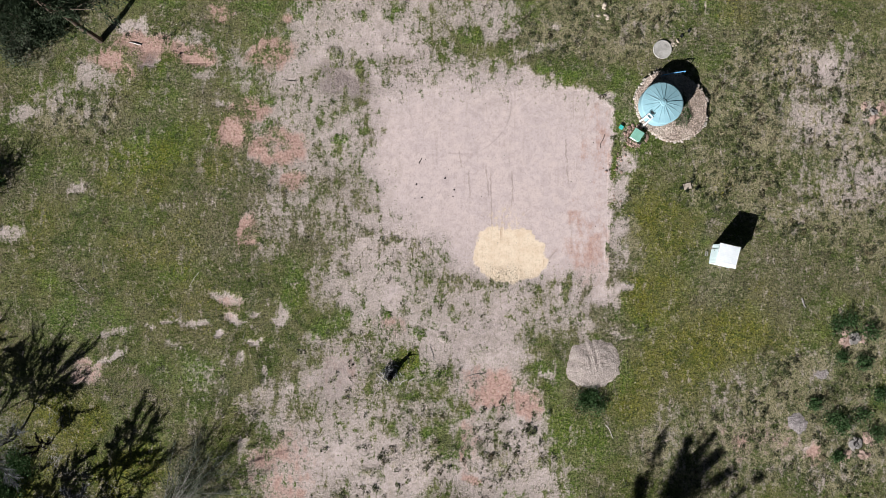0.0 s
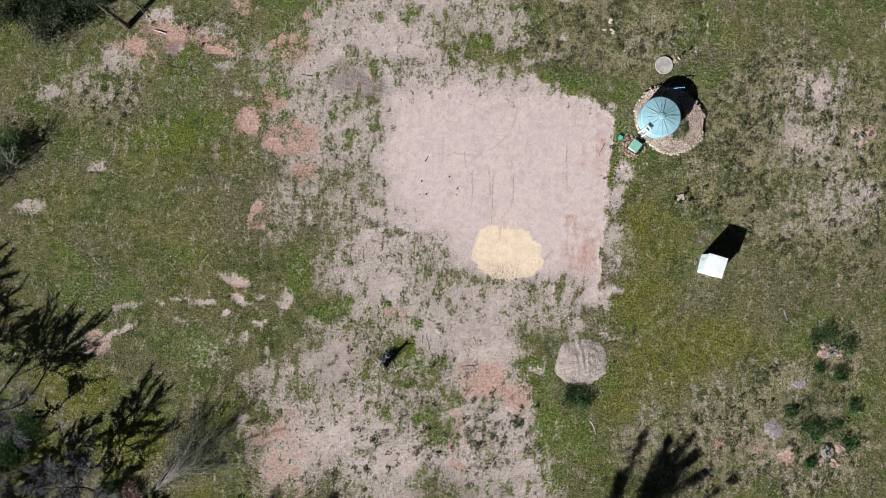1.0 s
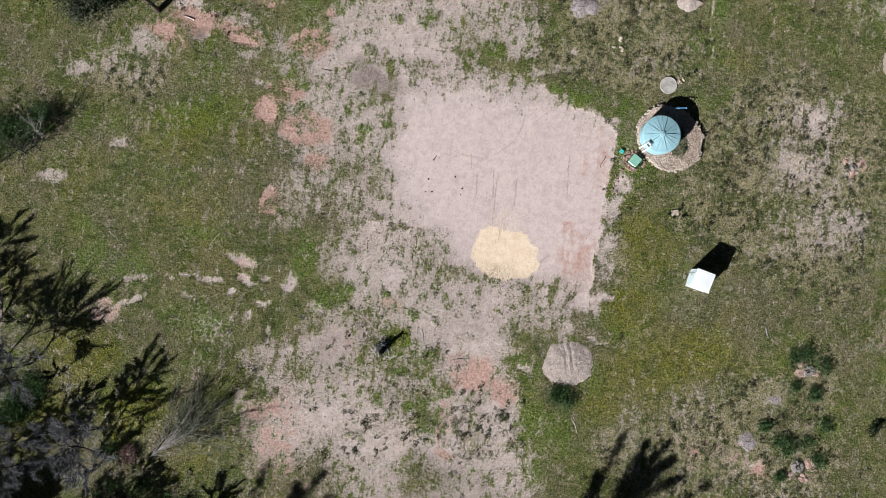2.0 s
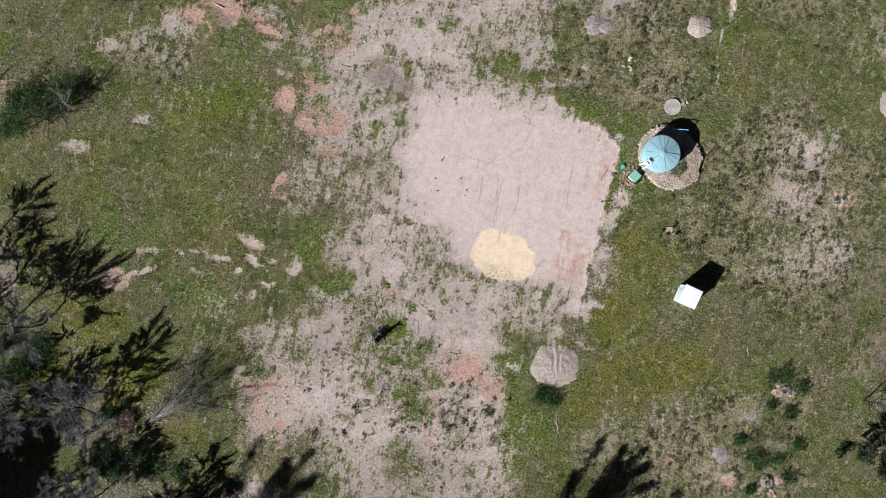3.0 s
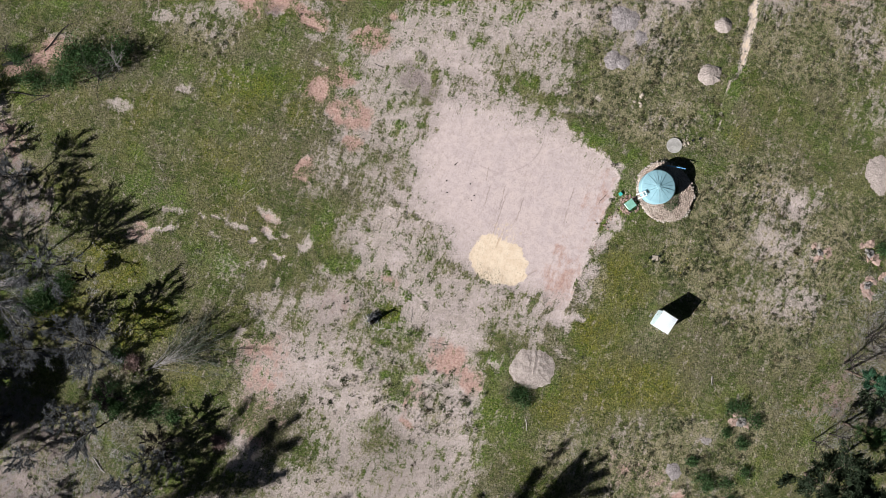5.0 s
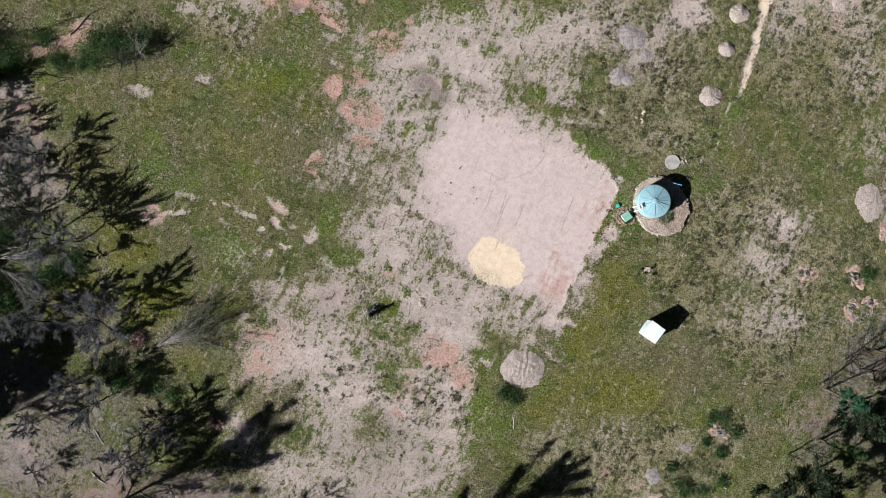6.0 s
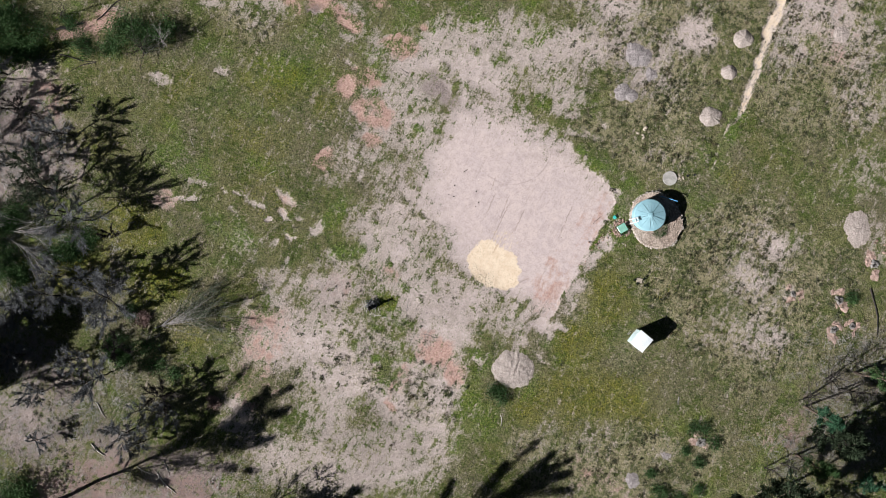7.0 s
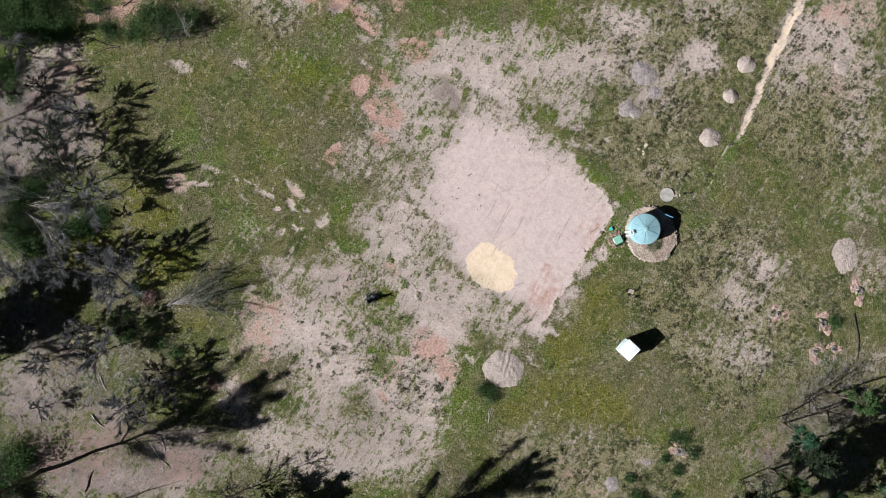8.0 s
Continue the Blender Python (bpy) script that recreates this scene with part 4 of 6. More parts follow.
def build_ground():
    xs, ys = axis(-66, 66, 0.25), axis(-52, 58, 0.25)
    gx, gy = np.meshgrid(xs, ys)
    gz = ground_height(gx, gy)
    nx, ny = len(xs), len(ys)
    verts = np.stack([gx, gy, gz], -1).reshape(-1, 3)
    i = (np.arange(ny - 1)[:, None] * nx + np.arange(nx - 1)[None]).ravel()
    faces = np.stack([i, i + 1, i + nx + 1, i + nx], 1)
    data = bpy.data.meshes.new("ground")
    data.vertices.add(len(verts))
    data.vertices.foreach_set("co", verts.astype(np.float32).ravel())
    data.loops.add(faces.size)
    data.loops.foreach_set("vertex_index", faces.astype(np.int32).ravel())
    data.polygons.add(len(faces))
    data.polygons.foreach_set("loop_start", np.arange(0, faces.size, 4, dtype=np.int32))
    data.update(calc_edges=True)
    data.shade_smooth()
    bare, red, sand, lush, moss, ash, heath, pad = [f.ravel() for f in fields(gx, gy)]
    for name, cols in (("cover_a", (bare, red, sand, heath)), ("cover_b", (lush, moss, ash, pad))):
        layer = data.attributes.new(name, "FLOAT_COLOR", "POINT")
        layer.data.foreach_set("color", np.stack(cols, 1).astype(np.float32).ravel())
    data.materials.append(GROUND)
    return tagged(new("ground", data), "patchy paddock of grass and bare pinkish soil", "ground", kind="structure")


build_ground()


def height_at(x, y):
    return float(ground_height(np.array([float(x)]), np.array([float(y)]))[0])


# ---- water tank on its stone bed ----
TANK_AT, BED_TOP = (18.72, 13.82), 0.34


def bed_outline(a):
    """Edge of the stone bed round the tank, by angle."""
    r = 3.12 + 0.45 * math.cos(a + 0.75) + 0.22 * math.cos(2 * a + 1.3) + 0.06 * math.sin(7 * a)
    return (0.85 + r * math.cos(a), 0.32 + r * math.sin(a))


def stone_bed():
    bed = thing("stone_bed", pose(*TANK_AT, 0), "raised bed of mixed stones edged with larger rocks under the tank", "garden bed")
    bm = bmesh.new()
    n = 72
    rim = [bed_outline(2 * math.pi * k / n) for k in range(n)]
    low = [bm.verts.new((x * 1.02, y * 1.02, -0.1)) for x, y in rim]
    top = [bm.verts.new((x * 0.97, y * 0.97, BED_TOP - 0.06)) for x, y in rim]
    for k in range(n):
        bm.faces.new((low[k], low[(k + 1) % n], top[(k + 1) % n], top[k]))
    bm.faces.new(top)
    part("bed_fill", bm, BED_SOIL, bed)
    rng = random.Random(11)
    bm = bmesh.new()
    count = 0
    while count < 3600:
        a, q = rng.uniform(0, 2 * math.pi), math.sqrt(rng.uniform(0.1, 1.0))
        x, y = bed_outline(a)
        x, y = x * q * 0.98, y * q * 0.98
        if math.hypot(x, y) < 1.72:
            continue
        # the planted strip on the shady side holds few stones
        weeds = math.hypot((x - 2.05) / 0.7, (y + 0.45) / 1.4)
        if weeds < 1 and rng.random() < 0.8:
            continue
        rock(bm, rng.uniform(0.03, 0.08), rng.random(), (x, y, BED_TOP - 0.04 + rng.uniform(0, 0.04)))
        count += 1
    ob = part("gravel", bm, STONE, bed)
    ob["kind"] = "stuff"
    verts, faces = [], []
    for k in range(60):
        a, q = rng.uniform(0, 6.3), math.sqrt(rng.random())
        foliage(rng, verts, faces, Vector((2.05 + 0.75 * q * math.cos(a), -0.45 + 1.5 * q * math.sin(a), BED_TOP + 0.06)), 0.09, 26, 0.11, -0.2, Vector((0, 0, 0.3)), 0.2)
    weeds = mesh("weeds", [tuple(v) for v in verts], faces, LEAF_GREEN, bed)
    weeds["label"], weeds["kind"] = "low green weeds among the stones", "stuff"
    shapes = []
    for k in range(6):
        bm = bmesh.new()
        rock(bm, 0.19, 40 + k)
        data = bpy.data.meshes.new("edging_stone")
        bm.to_mesh(data)
        bm.free()
        data.materials.append(EDGE_STONE)
        shapes.append(data)
    for k in range(88):
        a = 2 * math.pi * k / 88 + rng.uniform(-0.02, 0.02)
        x, y = bed_outline(a)
        s = new("edging_stone", rng.choice(shapes))
        s.parent = bed
        s.matrix_basis = pose(x * rng.uniform(0.95, 1.03), y * rng.uniform(0.95, 1.03), rng.uniform(0.1, 0.26), 0, 0, rng.uniform(0, 360)) @ Matrix.Scale(rng.uniform(0.5, 1.2), 4)
    return bed


def water_tank():
    tank = thing("water_tank", pose(*TANK_AT, BED_TOP - 0.07), "round pale blue-green plastic water tank with ribbed conical roof", "water tank")
    R, h, rise = 1.78, 1.5, 0.34
    bm = bmesh.new()
    rings = [(R - 0.03, 0.0)]
    for k in range(11):
        z = 0.06 + (h - 0.12) * k / 10
        rings += [(R, z), (R - 0.025, z + (h - 0.12) / 20)]
    rings = [q for q in rings if q[1] < h] + [(R + 0.015, h), (R - 0.05, h + 0.02)]
    lathe(bm, rings, 64)
    body = part("body", bm, TANK, tank)
    body.data.shade_smooth()
    bm = bmesh.new()
    lathe(bm, [(R + 0.03, h - 0.05), (R + 0.04, h + 0.01), (R - 0.04, h + 0.06), (R * 0.55, h + 0.06 + rise * 0.5), (0.3, h + 0.05 + rise * 0.95), (0.26, h + 0.08 + rise)], 72)
    roof = part("roof", bm, TANK, tank)
    for k in range(20):
        a = 2 * math.pi * (k + 0.35) / 20
        wide = (0.040 if k % 4 == 0 else 0.022) if k % 2 == 0 else 0.024
        bm = bmesh.new()
        p0 = Vector((0.30 * math.cos(a), 0.30 * math.sin(a), h + 0.06 + rise * 0.95))
        p1 = Vector(((R - 0.06) * math.cos(a), (R - 0.06) * math.sin(a), h + 0.065))
        tube(bm, [p0, p0.lerp(p1, 0.5) + Vector((0, 0, 0.01)), p1], [wide * 0.8, wide, wide * 0.6], 6)
        part("rib", bm, TANK_SEAM if k % 2 == 0 else TANK, roof)
    bm = bmesh.new()
    lathe(bm, [(0.27, 0.0), (0.27, 0.05), (0.24, 0.07), (0.12, 0.07), (0.11, 0.11), (0.05, 0.12)], 28)
    part("cap", bm, TANK, roof, "", pose(0, 0, h + rise + 0.03))
    # strainer hatch and the inlet pipes over the edge
    hatch = pose(-0.90, -0.84, h + 0.17, -10, 8, 0)
    bm = bmesh.new()
    lathe(bm, [(0.27, -0.05), (0.27, 0.05), (0.24, 0.08), (0.20, 0.08), (0.19, 0.04), (0.02, 0.04)], 28)
    ring = part("hatch", bm, TANK_SEAM, tank, "round strainer hatch", hatch)
    bm = bmesh.new()
    lathe(bm, [(0.17, 0.035), (0.16, 0.06), (0.02, 0.065)], 20)
    part("strainer", bm, DARK_PLASTIC, ring, "dark mesh strainer")
    for side in (-1, 1):
        bm = bmesh.new()
        o = Vector((0.16 * side, -0.16 * side, 0))
        tube(bm, [Vector((-1.04, -1.10, h + 0.16)) + o, Vector((-1.34, -1.38, h + 0.16)) + o, Vector((-1.42, -1.47, h + 0.02)) + o, Vector((-1.44, -1.49, 0.05)) + o], [0.07] * 4, 10)
        part("inlet_pipe", bm, PIPE_WHITE, tank, "white plastic inlet pipe")
    for q in (0.25, 0.8):
        bm = bmesh.new()
        c = Vector((-0.92, -1.0, h + 0.17)).lerp(Vector((-1.32, -1.38, h + 0.17)), q)
        tube(bm, [c + Vector((-0.2, 0.2, 0)), c + Vector((0.2, -0.2, 0))], [0.045] * 2, 8)
        part("bracket", bm, PIPE_WHITE, tank)
    return tank


stone_bed()
water_tank()


def hose(name, points, radius, material, label):
    bm = bmesh.new()
    tube(bm, points, [radius] * len(points), 8)
    return tagged(part(name, bm, material), label, "pipe")


hose("blue_pipe", [(19.02, 16.45, 0.25), (19.09, 16.49, 0.75), (19.63, 16.55, 0.95), (20.29, 16.67, 1.05), (20.95, 16.78, 1.00), (21.05, 16.8, 0.2)], 0.05, PIPE_BLUE, "blue poly pipe lying beside the tank")


def pump_box():
    ob = thing("pump_box", pose(16.80, 11.23, 0.0, 0, 0, -33), "pump housing with a green painted lid beside the tank", "pump box")
    bm = bmesh.new()
    box(bm, -0.40, -0.42, 0.0, 0.40, 0.42, 0.62, 0.02)
    part("body", bm, SHED_WALL, ob)
    bm = bmesh.new()
    box(bm, -0.46, -0.48, 0.62, 0.46, 0.48, 0.70, 0.02)
    lid = part("lid", bm, GREEN_LID, ob, "green painted lid")
    for x in (-0.25, 0.25):
        bm = bmesh.new()
        box(bm, x - 0.05, 0.46, 0.64, x + 0.05, 0.50, 0.70)
        part("hinge", bm, DARK_PLASTIC, lid)
    bm = bmesh.new()
    box(bm, 0.44, -0.5, 0.02, 0.72, 0.45, 0.16, 0.01)
    part("step", bm, BLACK_PLASTIC, ob)
    rng = random.Random(5)
    for k in range(90):
        a = rng.uniform(0, 2 * math.pi)
        r = rng.uniform(0.58, 1.05)
        bm = bmesh.new()
        rock(bm, rng.uniform(0.09, 0.19), 500 + k)
        s = tagged(part("stone", bm, RED_STONE, None, "", pose(16.80 + r * math.cos(a), 11.2 + r * math.sin(a), 0.05, 0, 0, rng.uniform(0, 360))), "reddish stone in the ring round the pump housing", "stone", "stones round the pump housing")
    return ob


pump_box()


def valve_box():
    ob = thing("valve_box", pose(15.5, 12.0, height_at(15.5, 12.0) - 0.02, 0, 0, -30), "small teal plastic valve box set in the grass", "valve box")
    bm = bmesh.new()
    box(bm, -0.17, -0.15, 0, 0.17, 0.15, 0.20, 0.015)
    part("body", bm, TEAL, ob)
    bm = bmesh.new()
    box(bm, -0.19, -0.17, 0.20, 0.19, 0.17, 0.235, 0.015)
    part("lid", bm, TEAL, ob)


valve_box()


def septic_lid():
    x, y = 19.19, 18.93
    ob = thing("septic_tank_lid", pose(x, y, 0.0), "round weathered concrete tank lid flush in the grass", "tank lid")
    bm = bmesh.new()
    lathe(bm, [(0.83, -0.1), (0.83, 0.10), (0.80, 0.13), (0.73, 0.13), (0.72, 0.115), (0.02, 0.12)], 48)
    slab = part("slab", bm, CONCRETE, ob)
    for px, py, r in ((0.22, 0.24, 0.16),):
        bm = bmesh.new()
        lathe(bm, [(r, 0.11), (r, 0.145), (r - 0.03, 0.15)], 20)
        part("inspection_cap", bm, CONCRETE, slab, "", pose(px, py, 0))
    for k, (dx, dy, s) in enumerate(((1.05, 0.55, 0.26), (1.35, 0.75, 0.24), (0.85, 0.40, 0.22), (1.2, 0.42, 0.18))):
        bm = bmesh.new()
        rock(bm, s, 70 + k)
        tagged(part("stepping_stone", bm, FLAG, None, "", pose(x + dx, y + dy, -0.02)), "pale flat stone beside the concrete lid", "stone", "stones beside the lid")
    for dx, dy in ((1.68, 1.15), (2.35, 1.62)):
        pot = thing("plant_pot", pose(x + dx, y + dy, -0.02), "black plastic pot standing in the grass", "pot", "black pots")
        bm = bmesh.new()
        lathe(bm, [(0.10, 0.0), (0.13, 0.16), (0.145, 0.17), (0.145, 0.19), (0.125, 0.19), (0.115, 0.14), (0.02, 0.13)], 20)
        part("pot", bm, BLACK_PLASTIC, pot)


septic_lid()


# ---- garden shed ----
def garden_shed():
    # origin at the north-west foot; x runs along the north wall, y to the north
    ob = thing("garden_shed", pose(23.58, 1.66, 0.0, 0, 0, -13.0), "small white steel garden shed with ribbed roof and pale green walls", "shed")
    W, D, hi, lo = 1.74, 1.76, 2.10, 1.92
    bm = bmesh.new()
    for a, b, c, d in (((0.02, -0.02), (W - 0.02, -0.02), lo, lo), ((W - 0.02, -0.02), (W - 0.02, -D + 0.02), lo, lo), ((W - 0.02, -D + 0.02), (0.02, -D + 0.02), lo, lo), ((0.02, -D + 0.02), (0.02, -0.02), lo, lo)):
        n = 14
        way = (Vector(b) - Vector(a))
        out = Vector((-way.y, way.x)).normalized() * 0.012
        prev = None
        for k in range(2 * n + 1):
            p = Vector(a) + way * k / (2 * n) + out * (k % 2)
            pair = (bm.verts.new((p.x, p.y, -0.05)), bm.verts.new((p.x, p.y, c)))
            if prev:
                bm.faces.new((prev[0], pair[0], pair[1], prev[1]))
            prev = pair
    part("wall", bm, SHED_WALL, ob)
    # skillion roof sheet with raised ribs along its fall
    bm = bmesh.new()
    x0, x1, y0, y1 = -0.01, W + 0.03, -D - 0.04, 0.04
    verts = [(x0, y0, lo), (x1, y0, lo - 0.02), (x1, y1, hi - 0.02), (x0, y1, hi)]
    top = [bm.verts.new((x, y, z + 0.03)) for x, y, z in verts]
    low = [bm.verts.new((x, y, z)) for x, y, z in verts]
    bm.faces.new(top)
    bm.faces.new(list(reversed(low)))
    for k in range(4):
        bm.faces.new((low[k], low[(k + 1) % 4], top[(k + 1) % 4], top[k]))
    roof = part("roof", bm, SHED_STEEL, ob, "white ribbed steel roof")
    for k in range(10):
        q = (k + 1.6) / 11.2
        y = y0 + (y1 - y0) * q
        z = lo + (hi - lo) * q + 0.03
        bm = bmesh.new()
        box(bm, x0 + 0.03, y - 0.018, z - 0.01, x1 - 0.03, y + 0.018, z + 0.045, 0.006)
        part("rib", bm, SHED_STEEL, roof)
    for a in ((x0 - 0.02, y0 - 0.03, x1 + 0.02, y0 + 0.02), (x0 - 0.02, y1 - 0.02, x1 + 0.02, y1 + 0.02)):
        z = lo if a[1] < -1 else hi
        bm = bmesh.new()
        box(bm, a[0], a[1], z - 0.10, a[2], a[3], z + 0.04, 0.006)
        part("barge_cap", bm, SHED_STEEL, roof)
    bm = bmesh.new()
    box(bm, -0.035, -1.25, 0.05, 0.0, -0.45, 1.84, 0.008)
    door = part("door", bm, SHED_WALL, ob, "pale green sheet steel door")
    bm = bmesh.new()
    box(bm, -0.075, -0.62, 0.95, -0.035, -0.56, 1.1, 0.008)
    part("handle", bm, DARK_PLASTIC, door, "dark door handle")
    block = thing("concrete_block", pose(22.98, 0.80, 0.0, 0, 0, -8), "hollow concrete block standing by the shed door", "block")
    bm = bmesh.new()
    for x in (-0.095, 0.065):
        box(bm, x, -0.195, 0.0, x + 0.03, 0.195, 0.19)
    for y in (-0.195, -0.015, 0.165):
        box(bm, -0.067, y, 0.0, 0.067, y + 0.03, 0.188)
    part("block", bm, CONCRETE, block)


garden_shed()


# ---- heaps of soil ----
def heap(name, x, y, rx, ry, high, turn, material, label, seed, rut=False):
    """A tipped heap: ragged foot, slumped sides with runnels, and a blunt ridge."""
    n, rings = 90, 26
    verts, faces = [], []
    rough = 0.34 if material == HEAP_ASH else 0.12
    for j in range(rings + 1):
        q = j / rings
        for k in range(n):
            a = 2 * math.pi * k / n
            c, d = math.cos(a), math.sin(a)
            edge = 1 + rough * noise.noise(Vector((c * 1.4, d * 1.4, seed))) + 0.09 * noise.noise(Vector((c * 5, d * 5, seed + 3))) + 0.035 * noise.noise(Vector((c * 13, d * 13, seed + 5)))
            r = (1 - q) * edge
            u, v = r * rx * c, r * ry * d
            lift = min(1, q * 5)
            z = high * (1 - (1 - q) ** 1.7) ** 1.2
            z += 0.16 * high * noise.noise(Vector((u * 1.4, v * 1.4, seed))) * lift
            z += 0.07 * high * noise.noise(Vector((c * 7, d * 7, seed + q))) * lift * (1 - q) ** 0.5
            z += 0.022 * (noise.noise(Vector((u * 4, v * 4, seed))) + noise.noise(Vector((u * 9, v * 9, seed)))) * lift
            if rut:
                for line, wide in ((-0.20, 0.22), (0.40, 0.20)):
                    off = u - line - 0.16 * math.sin(v * 1.1)
                    z -= 0.15 * high * max(0, 1 - abs(off) / wide) * float(smooth(np.array(v), -1.2, 0.2)) * lift
                    z += 0.05 * high * max(0, 1 - abs(abs(off) - wide * 1.3) / 0.12) * float(smooth(np.array(v), -1.2, 0.2)) * lift
                tread = math.sin(9.0 * (u * 0.75 + v * 0.66)) * max(0.0, 1 - abs(u * 0.66 - v * 0.75 - 0.5) / 0.5)
                z += 0.03 * tread * lift * float(smooth(np.array(u), 0.1, 0.8))
            verts.append((u, v, z - 0.06 * (1 - min(1, q * 5))))
    for j in range(rings):
        for k in range(n):
            faces.append((j * n + k, j * n + (k + 1) % n, (j + 1) * n + (k + 1) % n, (j + 1) * n + k))
    ob = mesh(name, verts, faces, material, soft=True)
    ob.matrix_basis = pose(x, y, height_at(x, y) - 0.03, 0, 0, turn)
    return tagged(ob, label, "mound", "mounds of soil")


HEAP_SPOTS = [(13.0, -9.0, 2.6), (20.2, 27.5, 1.4), (19.8, 33.0, 1.0), (19.5, 37.2, 1.2), (29.4, 42.8, 1.2), (41.2, 23.5, 2.4), (9.5, 30.1, 1.7), (11.9, 28.8, 1.0), (10.1, 25.4, 1.5), (31.0, -14.1, 1.0), (33.1, -9.9, 0.8)]
heap("sand_mound", 12.99, -8.95, 2.75, 2.50, 0.30, 20, HEAP, "large heap of grey-pink sand with wheel ruts over it", 1, True)
heap("sand_mound", 20.22, 27.46, 1.48, 1.28, 0.42, 31, HEAP, "small mound of tipped sand in the grass", 2, False)
heap("sand_mound", 19.78, 33.03, 1.10, 0.96, 0.40, 31, HEAP, "small mound of tipped sand in the grass", 3, False)
heap("sand_mound", 19.53, 37.21, 1.30, 1.22, 0.42, 31, HEAP, "small mound of tipped sand in the grass", 4, False)
heap("sand_mound", 29.41, 42.80, 1.21, 1.15, 0.16, 31, HEAP, "small mound of tipped sand in dry grass", 5, False)
heap("sand_mound", 41.24, 23.48, 1.96, 2.50, 0.22, 31, HEAP, "low spread mound of grey sand", 6, False)
heap("sand_mound", 9.51, 30.12, 1.82, 1.69, 0.22, 1, HEAP_ASH, "low mound of ash-grey soil", 7, False)
heap("sand_mound", 11.87, 28.76, 0.94, 1.01, 0.12, 31, HEAP_ASH, "low mound of ash-grey soil", 8, False)
heap("sand_mound", 10.11, 25.35, 1.62, 1.21, 0.22, 11, HEAP_ASH, "low mound of ash-grey soil", 9, False)
heap("sand_mound", 30.96, -14.10, 1.08, 1.01, 0.16, 31, HEAP_ASH, "small mound of grey soil in the grass", 10, False)
heap("sand_mound", 33.11, -9.94, 0.88, 0.81, 0.07, 31, HEAP_ASH, "flat trace of a grey soil mound", 11, False)


# ---- stumps and burnt-out holes ----
def burnt_stump(x, y, r, seed):
    ob = thing("burnt_stump", pose(x, y, height_at(x, y), 0, 0, seed * 57), "hollow burnt tree stump, grey wood among thrown-up pink clay", "stump", "burnt stumps")
    bm = bmesh.new()
    n = 22
    loops = []
    for rr, z in ((1.25, -0.1), (1.05, 0.08), (0.95, 0.14), (0.6, 0.17), (0.05, 0.15)):
        loop = []
        for k in range(n):
            a = 2 * math.pi * k / n
            wob = 1 + 0.55 * noise.noise(Vector((1.3 * math.cos(a), 1.3 * math.sin(a), seed * 2.7))) + 0.3 * noise.noise(Vector((4 * math.cos(a), 4 * math.sin(a), seed)))
            loop.append(bm.verts.new((r * rr * wob * math.cos(a), r * rr * wob * math.sin(a) * 0.8, z + 0.08 * noise.noise(Vector((k * 0.8, z * 9, seed))))))
        loops.append(loop)
    for a, b in zip(loops, loops[1:]):
        for k in range(n):
            bm.faces.new((a[k], a[(k + 1) % n], b[(k + 1) % n], b[k]))
    bm.faces.new(loops[-1])
    body = part("stump", bm, GREY_WOOD, ob)
    for k, (dx, dy, q) in enumerate(((-0.15, 0.1, 0.42), (0.45, -0.3, 0.30))):
        bm = bmesh.new()
        ring = []
        for rr, z in ((1.0, 0.16), (0.8, 0.20), (0.62, 0.17), (0.05, 0.165)):
            ring.append([bm.verts.new((r * q * rr * math.cos(2 * math.pi * j / 14) * (1 + 0.4 * noise.noise(Vector((j * 0.7, seed, k)))), r * q * rr * math.sin(2 * math.pi * j / 14) * (1 + 0.4 * noise.noise(Vector((j * 0.7, seed, k + 4)))), z)) for j in range(14)])
        for a, b in zip(ring, ring[1:]):
            for j in range(14):
                bm.faces.new((a[j], a[(j + 1) % 14], b[(j + 1) % 14], b[j]))
        bm.faces.new(ring[-1])
        part("hollow", bm, CHAR, body, "charred hollow", pose(dx * r, dy * r, 0))
    rng = random.Random(seed)
    for k in range(4):
        a = 2 * math.pi * k / 4 + rng.uniform(-0.7, 0.7)
        d = r * rng.uniform(1.2, 3.0)
        bm = bmesh.new()
        made = bmesh.ops.create_icosphere(bm, subdivisions=3, radius=1.0)
        s = rng.uniform(0.25, 0.62)
        for v in made["verts"]:
            q = v.co.copy()
            v.co *= 1 + 0.9 * noise.noise(q * 1.6 + Vector((seed * 3.1, k * 1.7, 0))) + 0.4 * noise.noise(q * 4)
            v.co = Vector((v.co.x * s * 1.1, v.co.y * s * 0.8, v.co.z * 0.09))
        part("clay_clod", bm, CLAY, ob, "", pose(d * math.cos(a), d * math.sin(a), 0.0, 0, 0, rng.uniform(0, 360)))


for k, (x, y, r) in enumerate(((35.96, -6.60, 0.55), (36.03, -15.79, 0.60), (42.89, 15.15, 0.50), (43.88, 11.84, 0.45), (44.69, 20.75, 0.50), (37.83, 13.41, 0.35), (45.59, 13.16, 0.35))):
    burnt_stump(x, y, r, k + 1)


